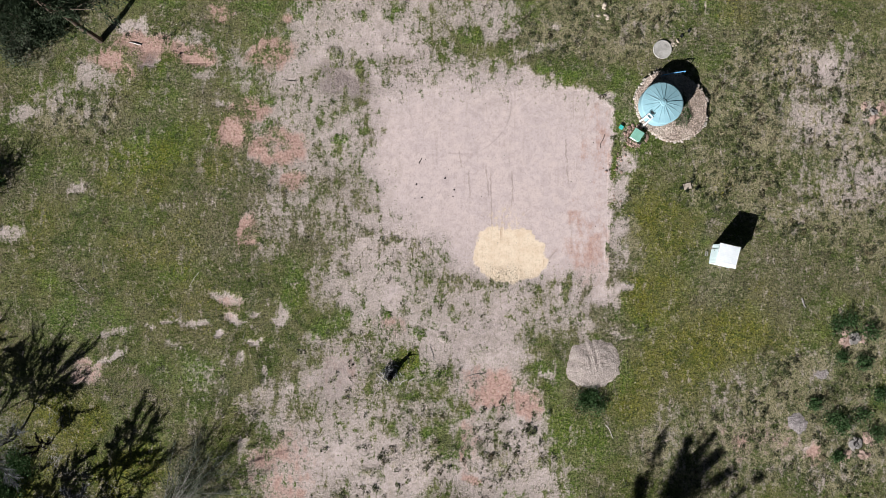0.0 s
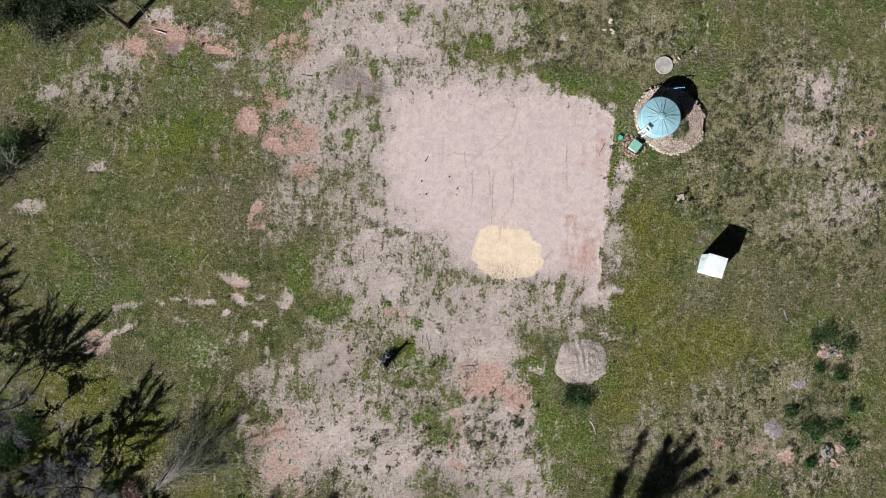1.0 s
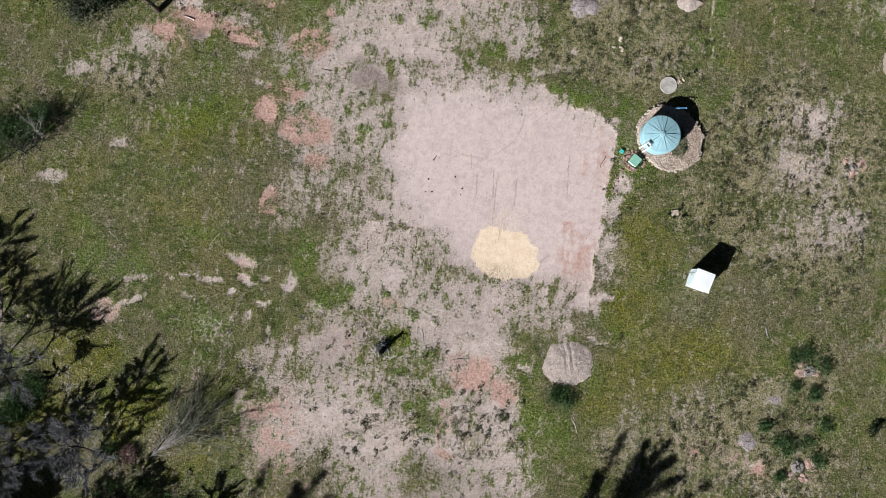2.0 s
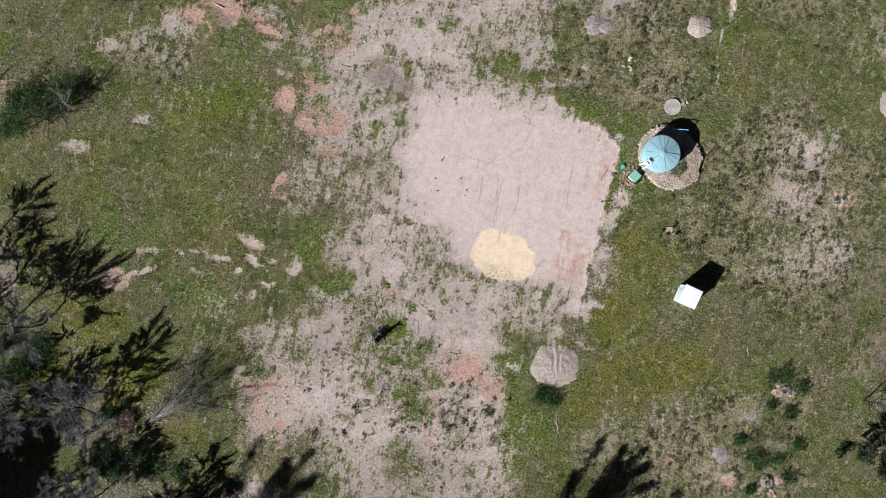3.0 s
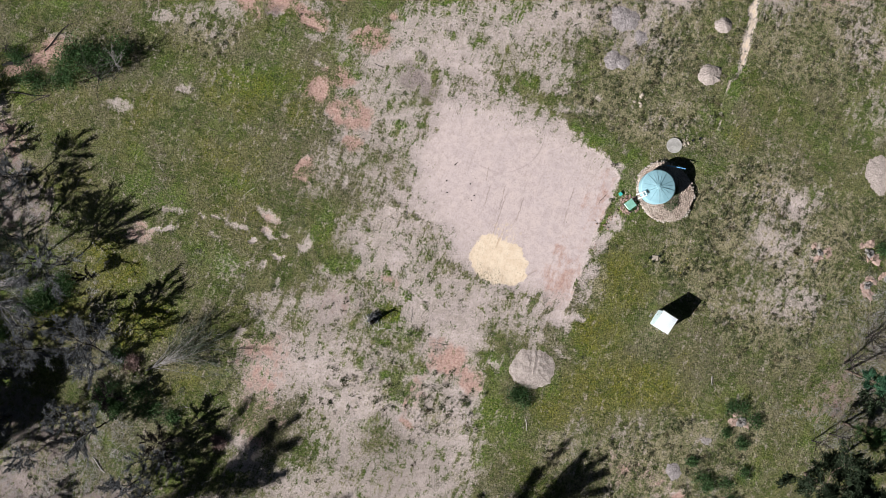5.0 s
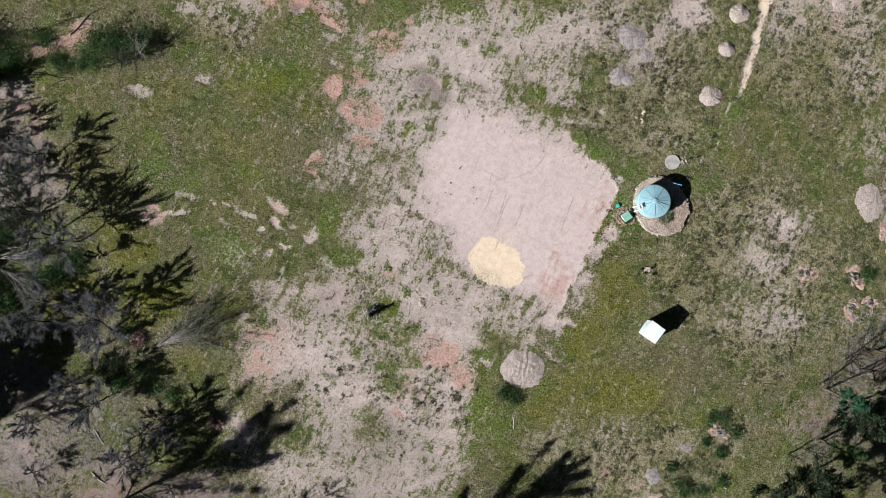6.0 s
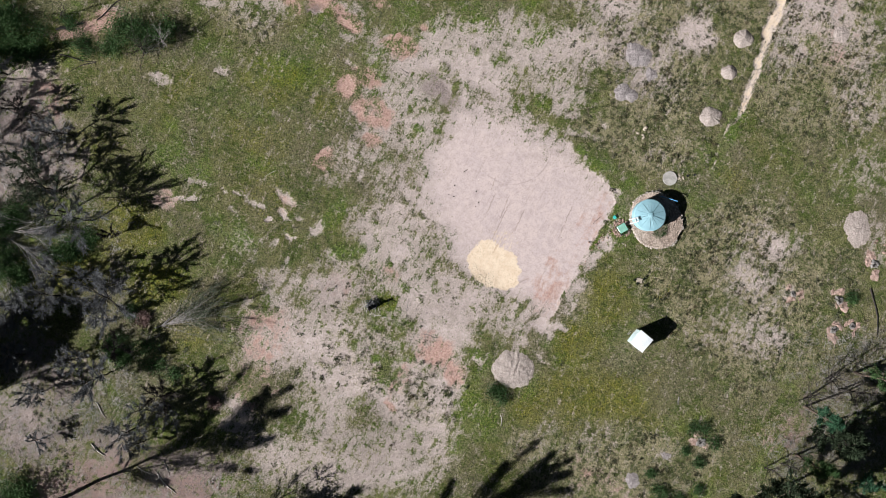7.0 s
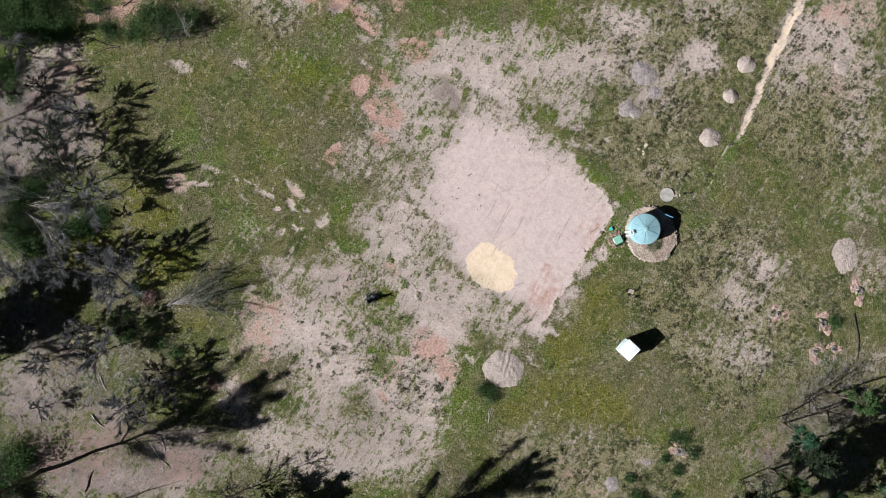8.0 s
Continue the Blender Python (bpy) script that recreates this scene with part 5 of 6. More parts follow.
def dead_stub(x, y):
    ob = thing("dead_tree_stub", pose(x, y, height_at(x, y) - 0.05), "standing charred tree stub with a snapped crooked top", "stump")
    bm = bmesh.new()
    tube(bm, [(0, 0, 0), (0.02, 0.03, 0.5), (-0.03, 0.02, 1.0), (0.03, -0.04, 1.45), (0.0, 0.0, 1.66)], [0.28, 0.21, 0.18, 0.15, 0.10], 12)
    part("trunk", bm, CHAR, ob)
    for tip, r in (((0.42, -0.34, 1.75), 0.07), ((-0.05, 0.06, 1.95), 0.05)):
        bm = bmesh.new()
        tube(bm, [(0.01, -0.02, 1.5), Vector((0.01, -0.02, 1.58)).lerp(Vector(tip), 0.5), tip], [r, r * 0.8, r * 0.3], 7)
        part("branch_stub", bm, CHAR, ob)
    rng = random.Random(3)
    for k in range(26):
        bm = bmesh.new()
        L = rng.uniform(0.08, 0.28)
        box(bm, -L, -0.04, 0, L, 0.04, 0.025, 0.008)
        a, r = rng.uniform(0, 6.3), abs(rng.gauss(0, 0.5)) + 0.25
        px, py = x + r * math.cos(a) - 0.1, y + r * math.sin(a)
        tagged(part("bark_chip", bm, BARK_PALE, None, "", pose(px, py, height_at(px, py) + 0.01, rng.uniform(-12, 12), 0, rng.uniform(0, 360))), "pale shed bark chip on the ground", "bark", "bark chips round the stub")


dead_stub(-4.96, -10.11)


# ---- trees ----
def limb(rng, start, way, length, bend, steps=5):
    pts = [start]
    for _ in range(steps):
        way = (way + Vector((rng.gauss(0, bend), rng.gauss(0, bend), rng.gauss(0, bend * 0.6)))).normalized()
        pts.append(pts[-1] + way * length / steps)
    return pts


def tree(name, x, y, lean, high, seed, leaf, bark, label, dense=1.0, clear=0.22, girth=None, wide=0.42, size=0.42, droop=0.15, limbs=16, rise=(0.35, 1.0), twig=(0.22, 0.45), sweep=(0, 0), plume=False, group="trees of the scrub"):
    """A leaning trunk with limbs, twigs and, where leaf is given, a loose crown."""
    rng = random.Random(seed)
    ob = thing(name, pose(x, y, height_at(x, y) - 0.05), label, "tree", group)
    girth = girth or 0.012 * high + 0.03
    top = Vector((lean[0], lean[1], high))
    pts = []
    for k in range(9):
        q = k / 8
        w = math.sin(q * math.pi) * 0.03 * high
        pts.append(Vector((top.x * q ** 1.2 + rng.gauss(0, 0.35) * w, top.y * q ** 1.2 + rng.gauss(0, 0.35) * w, high * q)))
    bm = bmesh.new()
    tube(bm, pts, [girth * (1.25 if k == 0 else 1) * (1 - 0.88 * k / 8) + 0.008 for k in range(9)], 9)
    part("trunk", bm, bark, ob)
    verts, faces = [], []
    for k in range(limbs):
        twigs = bmesh.new()
        q = clear + (1 - clear) * (k + rng.random()) / limbs
        i = min(7, int(q * 8))
        at = pts[i].lerp(pts[i + 1], q * 8 - i)
        a = k * 2.4 + rng.gauss(0, 0.4)
        length = wide * high * (1.2 - 0.9 * (q - clear) / (1 - clear)) * rng.uniform(0.6, 1.25)
        way = Vector((math.cos(a) + sweep[0], math.sin(a) + sweep[1], rng.uniform(*rise))).normalized()
        if plume:
            q = clear + (0.92 - clear) * (k + rng.random()) / limbs
            i = min(7, int(q * 8))
            at = pts[i].lerp(pts[i + 1], q * 8 - i)
            length = high * (1.02 - q) * rng.uniform(0.55, 1.0) + 0.08 * high
            way = Vector((math.cos(a) * wide * 2, math.sin(a) * wide * 2, rng.uniform(*rise))).normalized()
        line = limb(rng, at, way, length, 0.16 if not plume else 0.06)
        r0 = girth * 0.42 * (1 - 0.7 * q) + 0.012
        tube(twigs, line, [r0 * (1 - 0.8 * j / 5) + 0.004 for j in range(6)], 5)
        for j in range(2, 6):
            for _ in range(2):
                w2 = (line[j] - line[j - 1]).normalized() + Vector((rng.gauss(0, 0.7), rng.gauss(0, 0.7), rng.gauss(0, 0.4)))
                sub = limb(rng, line[j], w2.normalized(), length * rng.uniform(*twig), 0.22, 3)
                tube(twigs, sub, [r0 * 0.35 + 0.003, r0 * 0.25 + 0.003, r0 * 0.15 + 0.003, 0.004], 4)
                if leaf and plume:
                    girdle = 0.036 * high * (1.25 - 0.18 * j)
                    for s in range(3):
                        p = line[j - 1].lerp(line[j], rng.random())
                        foliage(rng, verts, faces, p, girdle, int(5 * dense + rng.random()), size, droop, w2 * 0.6, 0.12)
                elif leaf:
                    for p in sub[1:]:
                        foliage(rng, verts, faces, p, 0.08 + 0.026 * high * wide, int(7 * dense + rng.random()), size, droop, w2 * 0.6, 0.05 if leaf == LEAF_GREY else 0.12)
        part("limb", twigs, bark, ob)
    if leaf and verts:
        mesh("crown", [tuple(v) for v in verts], faces, leaf, ob)
    return ob


def spray(rng, verts, faces, line, count, length, way, slim):
    """Fine bare twigs along a branch, each a long thin blade."""
    for _ in range(count):
        j = rng.randrange(1, len(line))
        c = line[j - 1].lerp(line[j], rng.random())
        d = (way + Vector((rng.gauss(0, 0.55), rng.gauss(0, 0.55), rng.gauss(0, 0.45)))).normalized()
        w = d.cross(Vector((rng.gauss(0, 1), rng.gauss(0, 1), rng.gauss(0, 1)))).normalized() * slim
        tip = c + d * length * rng.uniform(0.5, 1.5)
        k = len(verts)
        verts += [c - w, c + w, tip + w * 0.35, tip - w * 0.35]
        faces.append((k, k + 1, k + 2, k + 3))


def burnt_tree(x, y, lean, high, seed, label, twigs=LEAF_GREY, bark=BARK, limbs=10, spread=0.45, clear=0.35, fine=66, slim=0.018, group="burnt trees of the scrub"):
    """A thin scorched trunk with a broom of long upswept branches and fine bare twigs."""
    rng = random.Random(seed)
    ob = thing("tree", pose(x, y, height_at(x, y) - 0.05), label, "tree", group)
    girth = 0.011 * high + 0.03
    top = Vector((lean[0], lean[1], high * 0.92))
    pts = [Vector((top.x * (k / 8) ** 1.3 + rng.gauss(0, 0.012) * high, top.y * (k / 8) ** 1.3 + rng.gauss(0, 0.012) * high, top.z * k / 8)) for k in range(9)]
    pts[0] = Vector((0, 0, 0))
    bm = bmesh.new()
    tube(bm, pts, [girth * (1 - 0.85 * k / 8) + 0.008 for k in range(9)], 8)
    part("trunk", bm, bark, ob)
    verts, faces = [], []
    for k in range(limbs):
        q = clear + (0.95 - clear) * (k + rng.random()) / limbs
        i = min(7, int(q * 8))
        at = pts[i].lerp(pts[i + 1], q * 8 - i)
        a = k * 2.4 + rng.gauss(0, 0.4)
        out = spread * rng.uniform(0.7, 1.6)
        way = Vector((math.cos(a) * out, math.sin(a) * out, rng.uniform(0.25, 0.8))).normalized()
        length = high * (0.55 - 0.28 * (q - clear) / (1 - clear)) * rng.uniform(0.7, 1.2)
        line = limb(rng, at, way, length, 0.13, 5)
        r0 = girth * 0.38 * (1 - 0.5 * q) + 0.012
        bm = bmesh.new()
        tube(bm, line, [r0 * (1 - 0.8 * j / 5) + 0.004 for j in range(6)], 5)
        for j in (1, 2, 3, 3, 4, 4, 5):
            w2 = (line[j] - line[j - 1]).normalized() + Vector((rng.gauss(0, 0.45), rng.gauss(0, 0.45), rng.gauss(0.1, 0.3)))
            sub = limb(rng, line[j], w2.normalized(), length * rng.uniform(0.25, 0.5), 0.16, 3)
            tube(bm, sub, [r0 * 0.32 + 0.004, r0 * 0.24 + 0.004, r0 * 0.16 + 0.003, 0.004], 4)
            spray(rng, verts, faces, sub, fine, length * 0.16, w2.normalized(), slim)
        part("limb", bm, bark, ob)
    mesh("crown", [tuple(v) for v in verts], faces, twigs, ob)
    return ob


def fallen_crown(x, y, turn, length, spread, seed, material, twigs, label, limbs=14):
    """A felled crown: limbs fanned out over the ground from one butt, arching up at their ends."""
    rng = random.Random(seed)
    ob = thing("fallen_tree", pose(x, y, height_at(x, y), 0, 0, turn), label, "fallen tree", "fallen timber")
    verts, faces = [], []
    bm = bmesh.new()
    butt = limb(rng, Vector((-0.15 * length, 0, 0.08)), Vector((1, 0, 0.05)), 0.45 * length, 0.06, 4)
    tube(bm, butt, [0.09, 0.08, 0.07, 0.06, 0.04], 7)
    part("log", bm, material, ob)
    for k in range(limbs):
        a = radians(spread) * rng.uniform(-1, 1)
        start = butt[1 + k % 4]
        line = limb(rng, start, Vector((math.cos(a), math.sin(a), rng.uniform(0.05, 0.35))).normalized(), length * rng.uniform(0.5, 0.95), 0.10, 5)
        bm = bmesh.new()
        tube(bm, line, [0.040, 0.032, 0.025, 0.018, 0.012, 0.006], 5)
        for j in (2, 3, 4, 5):
            w2 = (line[j] - line[j - 1]).normalized() + Vector((rng.gauss(0, 0.25), rng.gauss(0, 0.25), rng.gauss(0, 0.15)))
            sub = limb(rng, line[j], w2.normalized(), length * rng.uniform(0.15, 0.3), 0.12, 3)
            tube(bm, sub, [0.014, 0.011, 0.008, 0.004], 4)
            spray(rng, verts, faces, sub, 22, length * 0.10, w2.normalized(), 0.016)
        part("branch", bm, material, ob)
    mesh("foliage", [tuple(v) for v in verts], faces, twigs, ob)
    return ob


def shrub(x, y, r, high, seed, leaf, label, dense=1.0, size=0.16, group="bushes of the scrub"):
    rng = random.Random(seed)
    ob = thing("shrub", pose(x, y, height_at(x, y) - 0.03), label, "shrub", group)
    verts, faces = [], []
    for k in range(14):
        stem = bmesh.new()
        a = k * 2.4 + rng.gauss(0, 0.3)
        way = Vector((math.cos(a), math.sin(a), rng.uniform(0.4, 1.6) * high / r)).normalized()
        line = limb(rng, Vector((0, 0, 0)), way, r * rng.uniform(0.6, 1.2), 0.2, 4)
        tube(stem, line, [0.03, 0.024, 0.018, 0.012, 0.006], 5)
        part("stem", stem, BARK_BROWN, ob)
        for p in line[1:]:
            foliage(rng, verts, faces, p, 0.17 * r + 0.06, int(24 * dense), size * 1.0, -0.2, way * 0.15, 0.26)
    mesh("leaves", [tuple(v) for v in verts], faces, leaf, ob)
    return ob


tree("tree", -28.43, -47.55, (0.47, -0.38), 16.40, 105, LEAF_DARK, BARK_BROWN, "tall gum tree with long bare trunk and dark leafy crown", clear=0.30, dense=11.0, wide=0.52, limbs=18, size=0.30, rise=(0.9, 1.5), twig=(0.05, 0.14), plume=True)
tree("tree", -19.50, -46.70, (0.30, -0.25), 5.35, 106, None, BARK, "dead burnt sapling with bare twigs", limbs=10, wide=0.16)
tree("tree", -45.01, -37.05, (0.37, -0.31), 8.68, 109, LEAF_DARK, BARK, "dense dark tree of the scrub", dense=9.0, clear=0.15, limbs=26, wide=0.36, size=0.35)
tree("tree", 44.34, 3.16, (-1.44, 1.19), 6.04, 117, None, BARK, "dead burnt tree with bare black branches", limbs=22)
tree("tree", 44.78, 2.40, (0.52, -0.43), 8.79, 118, LEAF_BLUE, BARK_BROWN, "tree with fresh bluish-green leaves on a dark trunk", dense=5.0, clear=0.4, limbs=13, wide=0.13, size=0.2)
tree("tree", 44.35, -9.50, (0.11, -0.09), 12.19, 119, LEAF_DARK, BARK_BROWN, "tall green tree at the edge of the clearing", dense=6.0, clear=0.3, limbs=28, wide=0.34, size=0.4)
tree("tree", 48.19, 8.55, (0.50, 0.00), 9.00, 120, LEAF_GREEN, BARK_BROWN, "tree with dense fresh green crown", dense=2.5, limbs=16, wide=0.17, clear=0.5, size=0.22)
tree("tree", 46.39, -3.02, (0.30, 0.20), 8.50, 121, LEAF_GREEN, BARK_BROWN, "tree with fresh green crown", dense=2.5, limbs=14, wide=0.16, clear=0.5, size=0.22)
tree("tree", 45.58, 6.38, (-1.26, 1.04), 5.02, 122, None, BARK, "dead burnt tree with bare black branches", limbs=22)
tree("tree", 47.69, 6.07, (0.80, 0.80), 6.00, 123, None, BARK, "dead burnt tree with bare black branches", limbs=20)
tree("tree", 45.38, -4.62, (0.80, 0.50), 4.00, 124, None, BARK, "dead sapling with bare thin branches", limbs=16, wide=0.6)
tree("tree", -41.60, 4.41, (0.30, 0.60), 3.20, 126, None, BARK, "dead spreading bush with bare black twigs", limbs=20, wide=0.8, clear=0.1)
tree("tree", -40.22, 6.34, (0.60, 0.30), 3.00, 127, None, GREY_WOOD, "dead spreading bush with grey twigs", limbs=20, wide=0.8, clear=0.1)
tree("tree", 43.82, -5.94, (-0.48, 0.40), 3.95, 128, None, BARK, "dead sapling with bare thin branches", limbs=14, wide=0.5)
tree("tree", 6.62, -36.66, (-0.17, 0.14), 14.11, 129, LEAF_DARK, BARK_BROWN, "tall gum tree with dark leafy crown", clear=0.30, dense=11.0, wide=0.52, limbs=18, size=0.30, rise=(0.9, 1.5), twig=(0.05, 0.14), plume=True)
tree("tree", -4.71, -39.96, (0.09, -0.08), 6.89, 130, LEAF_DARK, BARK, "tree with dark leaves at the edge of the clearing", dense=2.0, limbs=20)
tree("tree", -30.75, 19.78, (0.00, 0.00), 15.00, 131, LEAF_DARK, BARK_BROWN, "tall leaning tree with thick brown trunk", girth=0.24, clear=0.72, dense=2.0, limbs=16, wide=0.3)
shrub(-31.44, -47.77, 2.60, 2.40, 132, LEAF_GREEN, "dark green leafy bush", dense=3.0, size=0.22)
shrub(-31.34, -51.22, 2.40, 2.00, 133, LEAF_GREEN, "dark green leafy bush", dense=3.0, size=0.22)
shrub(-38.87, -19.68, 1.80, 1.00, 134, LEAF_GREEN, "low bright green bush under burnt trees", dense=2.0)
shrub(-29.47, -27.46, 1.60, 1.00, 135, LEAF_GREEN, "low bright green bush under burnt trees", dense=2.0)
shrub(-58.61, -3.32, 3.20, 1.80, 136, LEAF_GREEN, "dark green thicket at the edge of the clearing", dense=4.0, size=0.2)
shrub(-56.79, -8.97, 2.60, 1.60, 138, LEAF_GREEN, "dark green thicket at the edge of the clearing", dense=3.0, size=0.2)
shrub(-58.14, 0.52, 2.60, 1.60, 140, LEAF_GREEN, "dark green thicket at the edge of the clearing", dense=3.0, size=0.2)
shrub(-27.82, -22.97, 1.00, 0.70, 141, LEAF_DEAD, "heap of dead pinkish-brown leaves on a cut branch", dense=1.5)
shrub(-42.32, 5.89, 2.20, 1.40, 142, LEAF_GREEN, "dark green bush with spreading twigs", dense=1.5)
shrub(12.48, -12.28, 1.30, 0.70, 143, LEAF_GREEN, "low dark green bush beside the sand heap", dense=1.6)
shrub(-4.96, -9.71, 0.60, 0.40, 144, LEAF_GREY, "low grey-green bush at the foot of a stump", dense=0.7)
shrub(43.92, 15.92, 0.80, 0.40, 145, LEAF_GREEN, "dark green regrowth round a burnt stump", dense=0.6)
shrub(35.42, -5.21, 0.90, 0.40, 146, LEAF_GREEN, "dark green regrowth round a burnt stump", dense=0.6)
shrub(34.85, -14.40, 0.80, 0.40, 147, LEAF_GREEN, "dark green regrowth round a burnt stump", dense=0.6)
tree("tree", 57.87, 1.22, (0.80, -0.20), 6.00, 156, LEAF_BLUE, BARK, "slender tree with bluish-green regrowth", size=0.22, wide=0.25, limbs=12, dense=1.6)
tree("tree", 53.35, -3.01, (0.80, 1.40), 4.70, 157, LEAF_BLUE, BARK, "slender tree with bluish-green regrowth", size=0.22, wide=0.25, limbs=14, dense=1.6)
tree("tree", 55.67, 7.68, (-0.60, 0.20), 6.80, 158, LEAF_BLUE, BARK, "slender tree with bluish-green regrowth", size=0.22, wide=0.25, limbs=13, dense=1.6)
tree("tree", 56.09, 12.98, (0.50, 0.20), 4.70, 159, LEAF_GREY, BARK, "burnt sapling with wispy grey foliage", limbs=17, wide=0.62, dense=1.3)
tree("tree", 59.79, 3.91, (-1.10, -0.30), 6.90, 160, LEAF_GREEN, BARK, "slender tree with fresh green leaves", size=0.22, wide=0.25, limbs=14, dense=1.6)
shrub(17.06, 11.04, 0.40, 0.40, 161, LEAF_GREEN, "low dark green regrowth beside a burnt stump", dense=0.8)
shrub(-42.72, -25.10, 1.50, 0.80, 162, LEAF_GREEN, "low green bush under the burnt trees", dense=1.6)
shrub(-37.64, -17.78, 1.20, 0.80, 163, LEAF_GREEN, "low green bush under the burnt trees", dense=1.6)
shrub(-40.27, -21.29, 1.30, 0.80, 164, LEAF_GREEN, "low green bush under the burnt trees", dense=1.6)
shrub(-27.90, -28.10, 1.30, 0.80, 165, LEAF_GREEN, "low green bush under the burnt trees", dense=1.6)
shrub(-47.03, -20.57, 1.50, 0.80, 166, LEAF_GREEN, "low green bush under the burnt trees", dense=1.6)
shrub(-49.84, -19.86, 1.50, 0.80, 167, LEAF_GREEN, "low green bush under the burnt trees", dense=1.6)
shrub(-56.50, -0.89, 2.20, 0.80, 169, LEAF_GREEN, "low green bush under the burnt trees", dense=1.6)
shrub(-45.49, 3.23, 1.60, 0.80, 171, LEAF_GREEN, "low green bush under the burnt trees", dense=1.6)
tree("tree", 46.99, 0.60, (0.22, -0.18), 9.03, 178, LEAF_DARK, BARK, "dense dark tree at the edge of the clearing", dense=1.6, clear=0.3, limbs=22, wide=0.28, size=0.35)
shrub(-60.08, -2.20, 2.60, 1.80, 179, LEAF_GREEN, "dark green thicket at the edge of the clearing", dense=3.0, size=0.2)
shrub(-54.16, -1.48, 2.00, 1.40, 180, LEAF_GREEN, "dark green thicket at the edge of the clearing", dense=2.5, size=0.2)
shrub(-44.78, 6.02, 2.40, 1.60, 181, LEAF_GREEN, "dark green bush with spreading twigs", dense=2.0, size=0.2)
shrub(-40.92, 7.51, 1.80, 1.20, 182, LEAF_GREEN, "dark green bush with spreading twigs", dense=1.6, size=0.2)
shrub(-46.56, -18.72, 1.80, 0.90, 183, LEAF_GREEN, "low green bush under the burnt trees", dense=2.2)
shrub(-45.64, -24.86, 2.20, 1.00, 184, LEAF_GREEN, "low green bush under the burnt trees", dense=2.2)
shrub(-38.23, 22.17, 2.40, 1.80, 185, LEAF_DARK, "dark thicket at the foot of a leaning tree", dense=2.5, size=0.22)
shrub(-35.45, 20.65, 2.20, 1.60, 186, LEAF_DARK, "dark thicket at the foot of a leaning tree", dense=2.5, size=0.22)
shrub(-37.96, 19.13, 2.00, 1.40, 187, LEAF_OLIVE, "dull green bush at the foot of a leaning tree", dense=2.0, size=0.2)
shrub(-34.20, 22.67, 1.80, 1.40, 188, LEAF_DARK, "dark thicket at the foot of a leaning tree", dense=2.5, size=0.22)
shrub(-40.49, 20.65, 2.40, 1.80, 189, LEAF_DARK, "dark thicket at the foot of a leaning tree", dense=2.5, size=0.22)
tree("tree", -46.36, -41.36, (0.94, -0.78), 8.90, 190, LEAF_DARK, BARK, "dense dark tree of the scrub", dense=8.0, clear=0.2, limbs=22, wide=0.30, size=0.35)
tree("tree", -52.35, 3.76, (1.20, 0.60), 2.60, 191, None, BARK, "dead burnt sapling with bare twigs", limbs=12, wide=0.6)
shrub(34.42, -5.61, 0.80, 0.40, 192, LEAF_GREEN, "dark green regrowth scattered round a burnt stump", dense=0.5)
shrub(37.26, -5.96, 0.90, 0.40, 193, LEAF_GREEN, "dark green regrowth scattered round a burnt stump", dense=0.5)
shrub(36.78, -8.79, 0.70, 0.40, 194, LEAF_GREEN, "dark green regrowth scattered round a burnt stump", dense=0.5)
shrub(34.80, -8.29, 0.60, 0.40, 195, LEAF_GREEN, "dark green regrowth scattered round a burnt stump", dense=0.5)
shrub(34.11, -13.76, 0.90, 0.40, 196, LEAF_GREEN, "dark green regrowth scattered round a burnt stump", dense=0.5)
shrub(36.45, -13.41, 0.90, 0.40, 197, LEAF_GREEN, "dark green regrowth scattered round a burnt stump", dense=0.5)
shrub(37.73, -15.04, 0.80, 0.40, 198, LEAF_GREEN, "dark green regrowth scattered round a burnt stump", dense=0.5)
shrub(34.43, -17.03, 0.60, 0.40, 199, LEAF_GREEN, "dark green regrowth scattered round a burnt stump", dense=0.5)
shrub(32.38, -12.42, 0.60, 0.40, 200, LEAF_GREEN, "dark green regrowth scattered round a burnt stump", dense=0.5)
shrub(38.10, -11.67, 0.70, 0.40, 201, LEAF_GREEN, "dark green regrowth scattered round a burnt stump", dense=0.5)
burnt_tree(-38.16, -15.57, (-2.60, -0.91), 6.4, 300, "leaning burnt tree with a broom of thin grey twigs", limbs=13, spread=0.75, clear=0.32)
burnt_tree(-30.72, -23.11, (-2.30, 1.78), 5.9, 301, "leaning burnt tree with a broom of thin grey twigs", limbs=13, spread=0.7)
burnt_tree(-31.41, -29.86, (-1.23, -0.57), 3.6, 302, "burnt sapling with wispy grey twigs", limbs=8, spread=0.5)
burnt_tree(-28.17, -30.13, (-1.05, -1.40), 4.8, 303, "burnt sapling with bleached wispy twigs", limbs=11, spread=0.6)
burnt_tree(-21.17, -29.59, (-0.55, 0.14), 3.9, 304, "burnt sapling with black wispy twigs", twigs=BARK, limbs=11, spread=0.8, clear=0.4)
burnt_tree(-22.80, -34.62, (-0.44, -0.58), 5.2, 305, "burnt tree with wispy grey twigs", limbs=12, spread=0.7)
burnt_tree(-44.72, -7.93, (-1.95, -0.68), 4.4, 306, "burnt sapling with wispy grey twigs", limbs=10, spread=0.7)
burnt_tree(-41.44, -16.16, (-0.86, 0.12), 6.0, 307, "burnt tree with thin dark leaves", twigs=LEAF_DARK, limbs=13, spread=0.6, fine=34, slim=0.020)
burnt_tree(-43.57, -14.59, (-1.62, 0.61), 5.4, 308, "burnt tree with dull olive regrowing leaves", twigs=LEAF_OLIVE, limbs=11, spread=0.7, fine=40, slim=0.022)
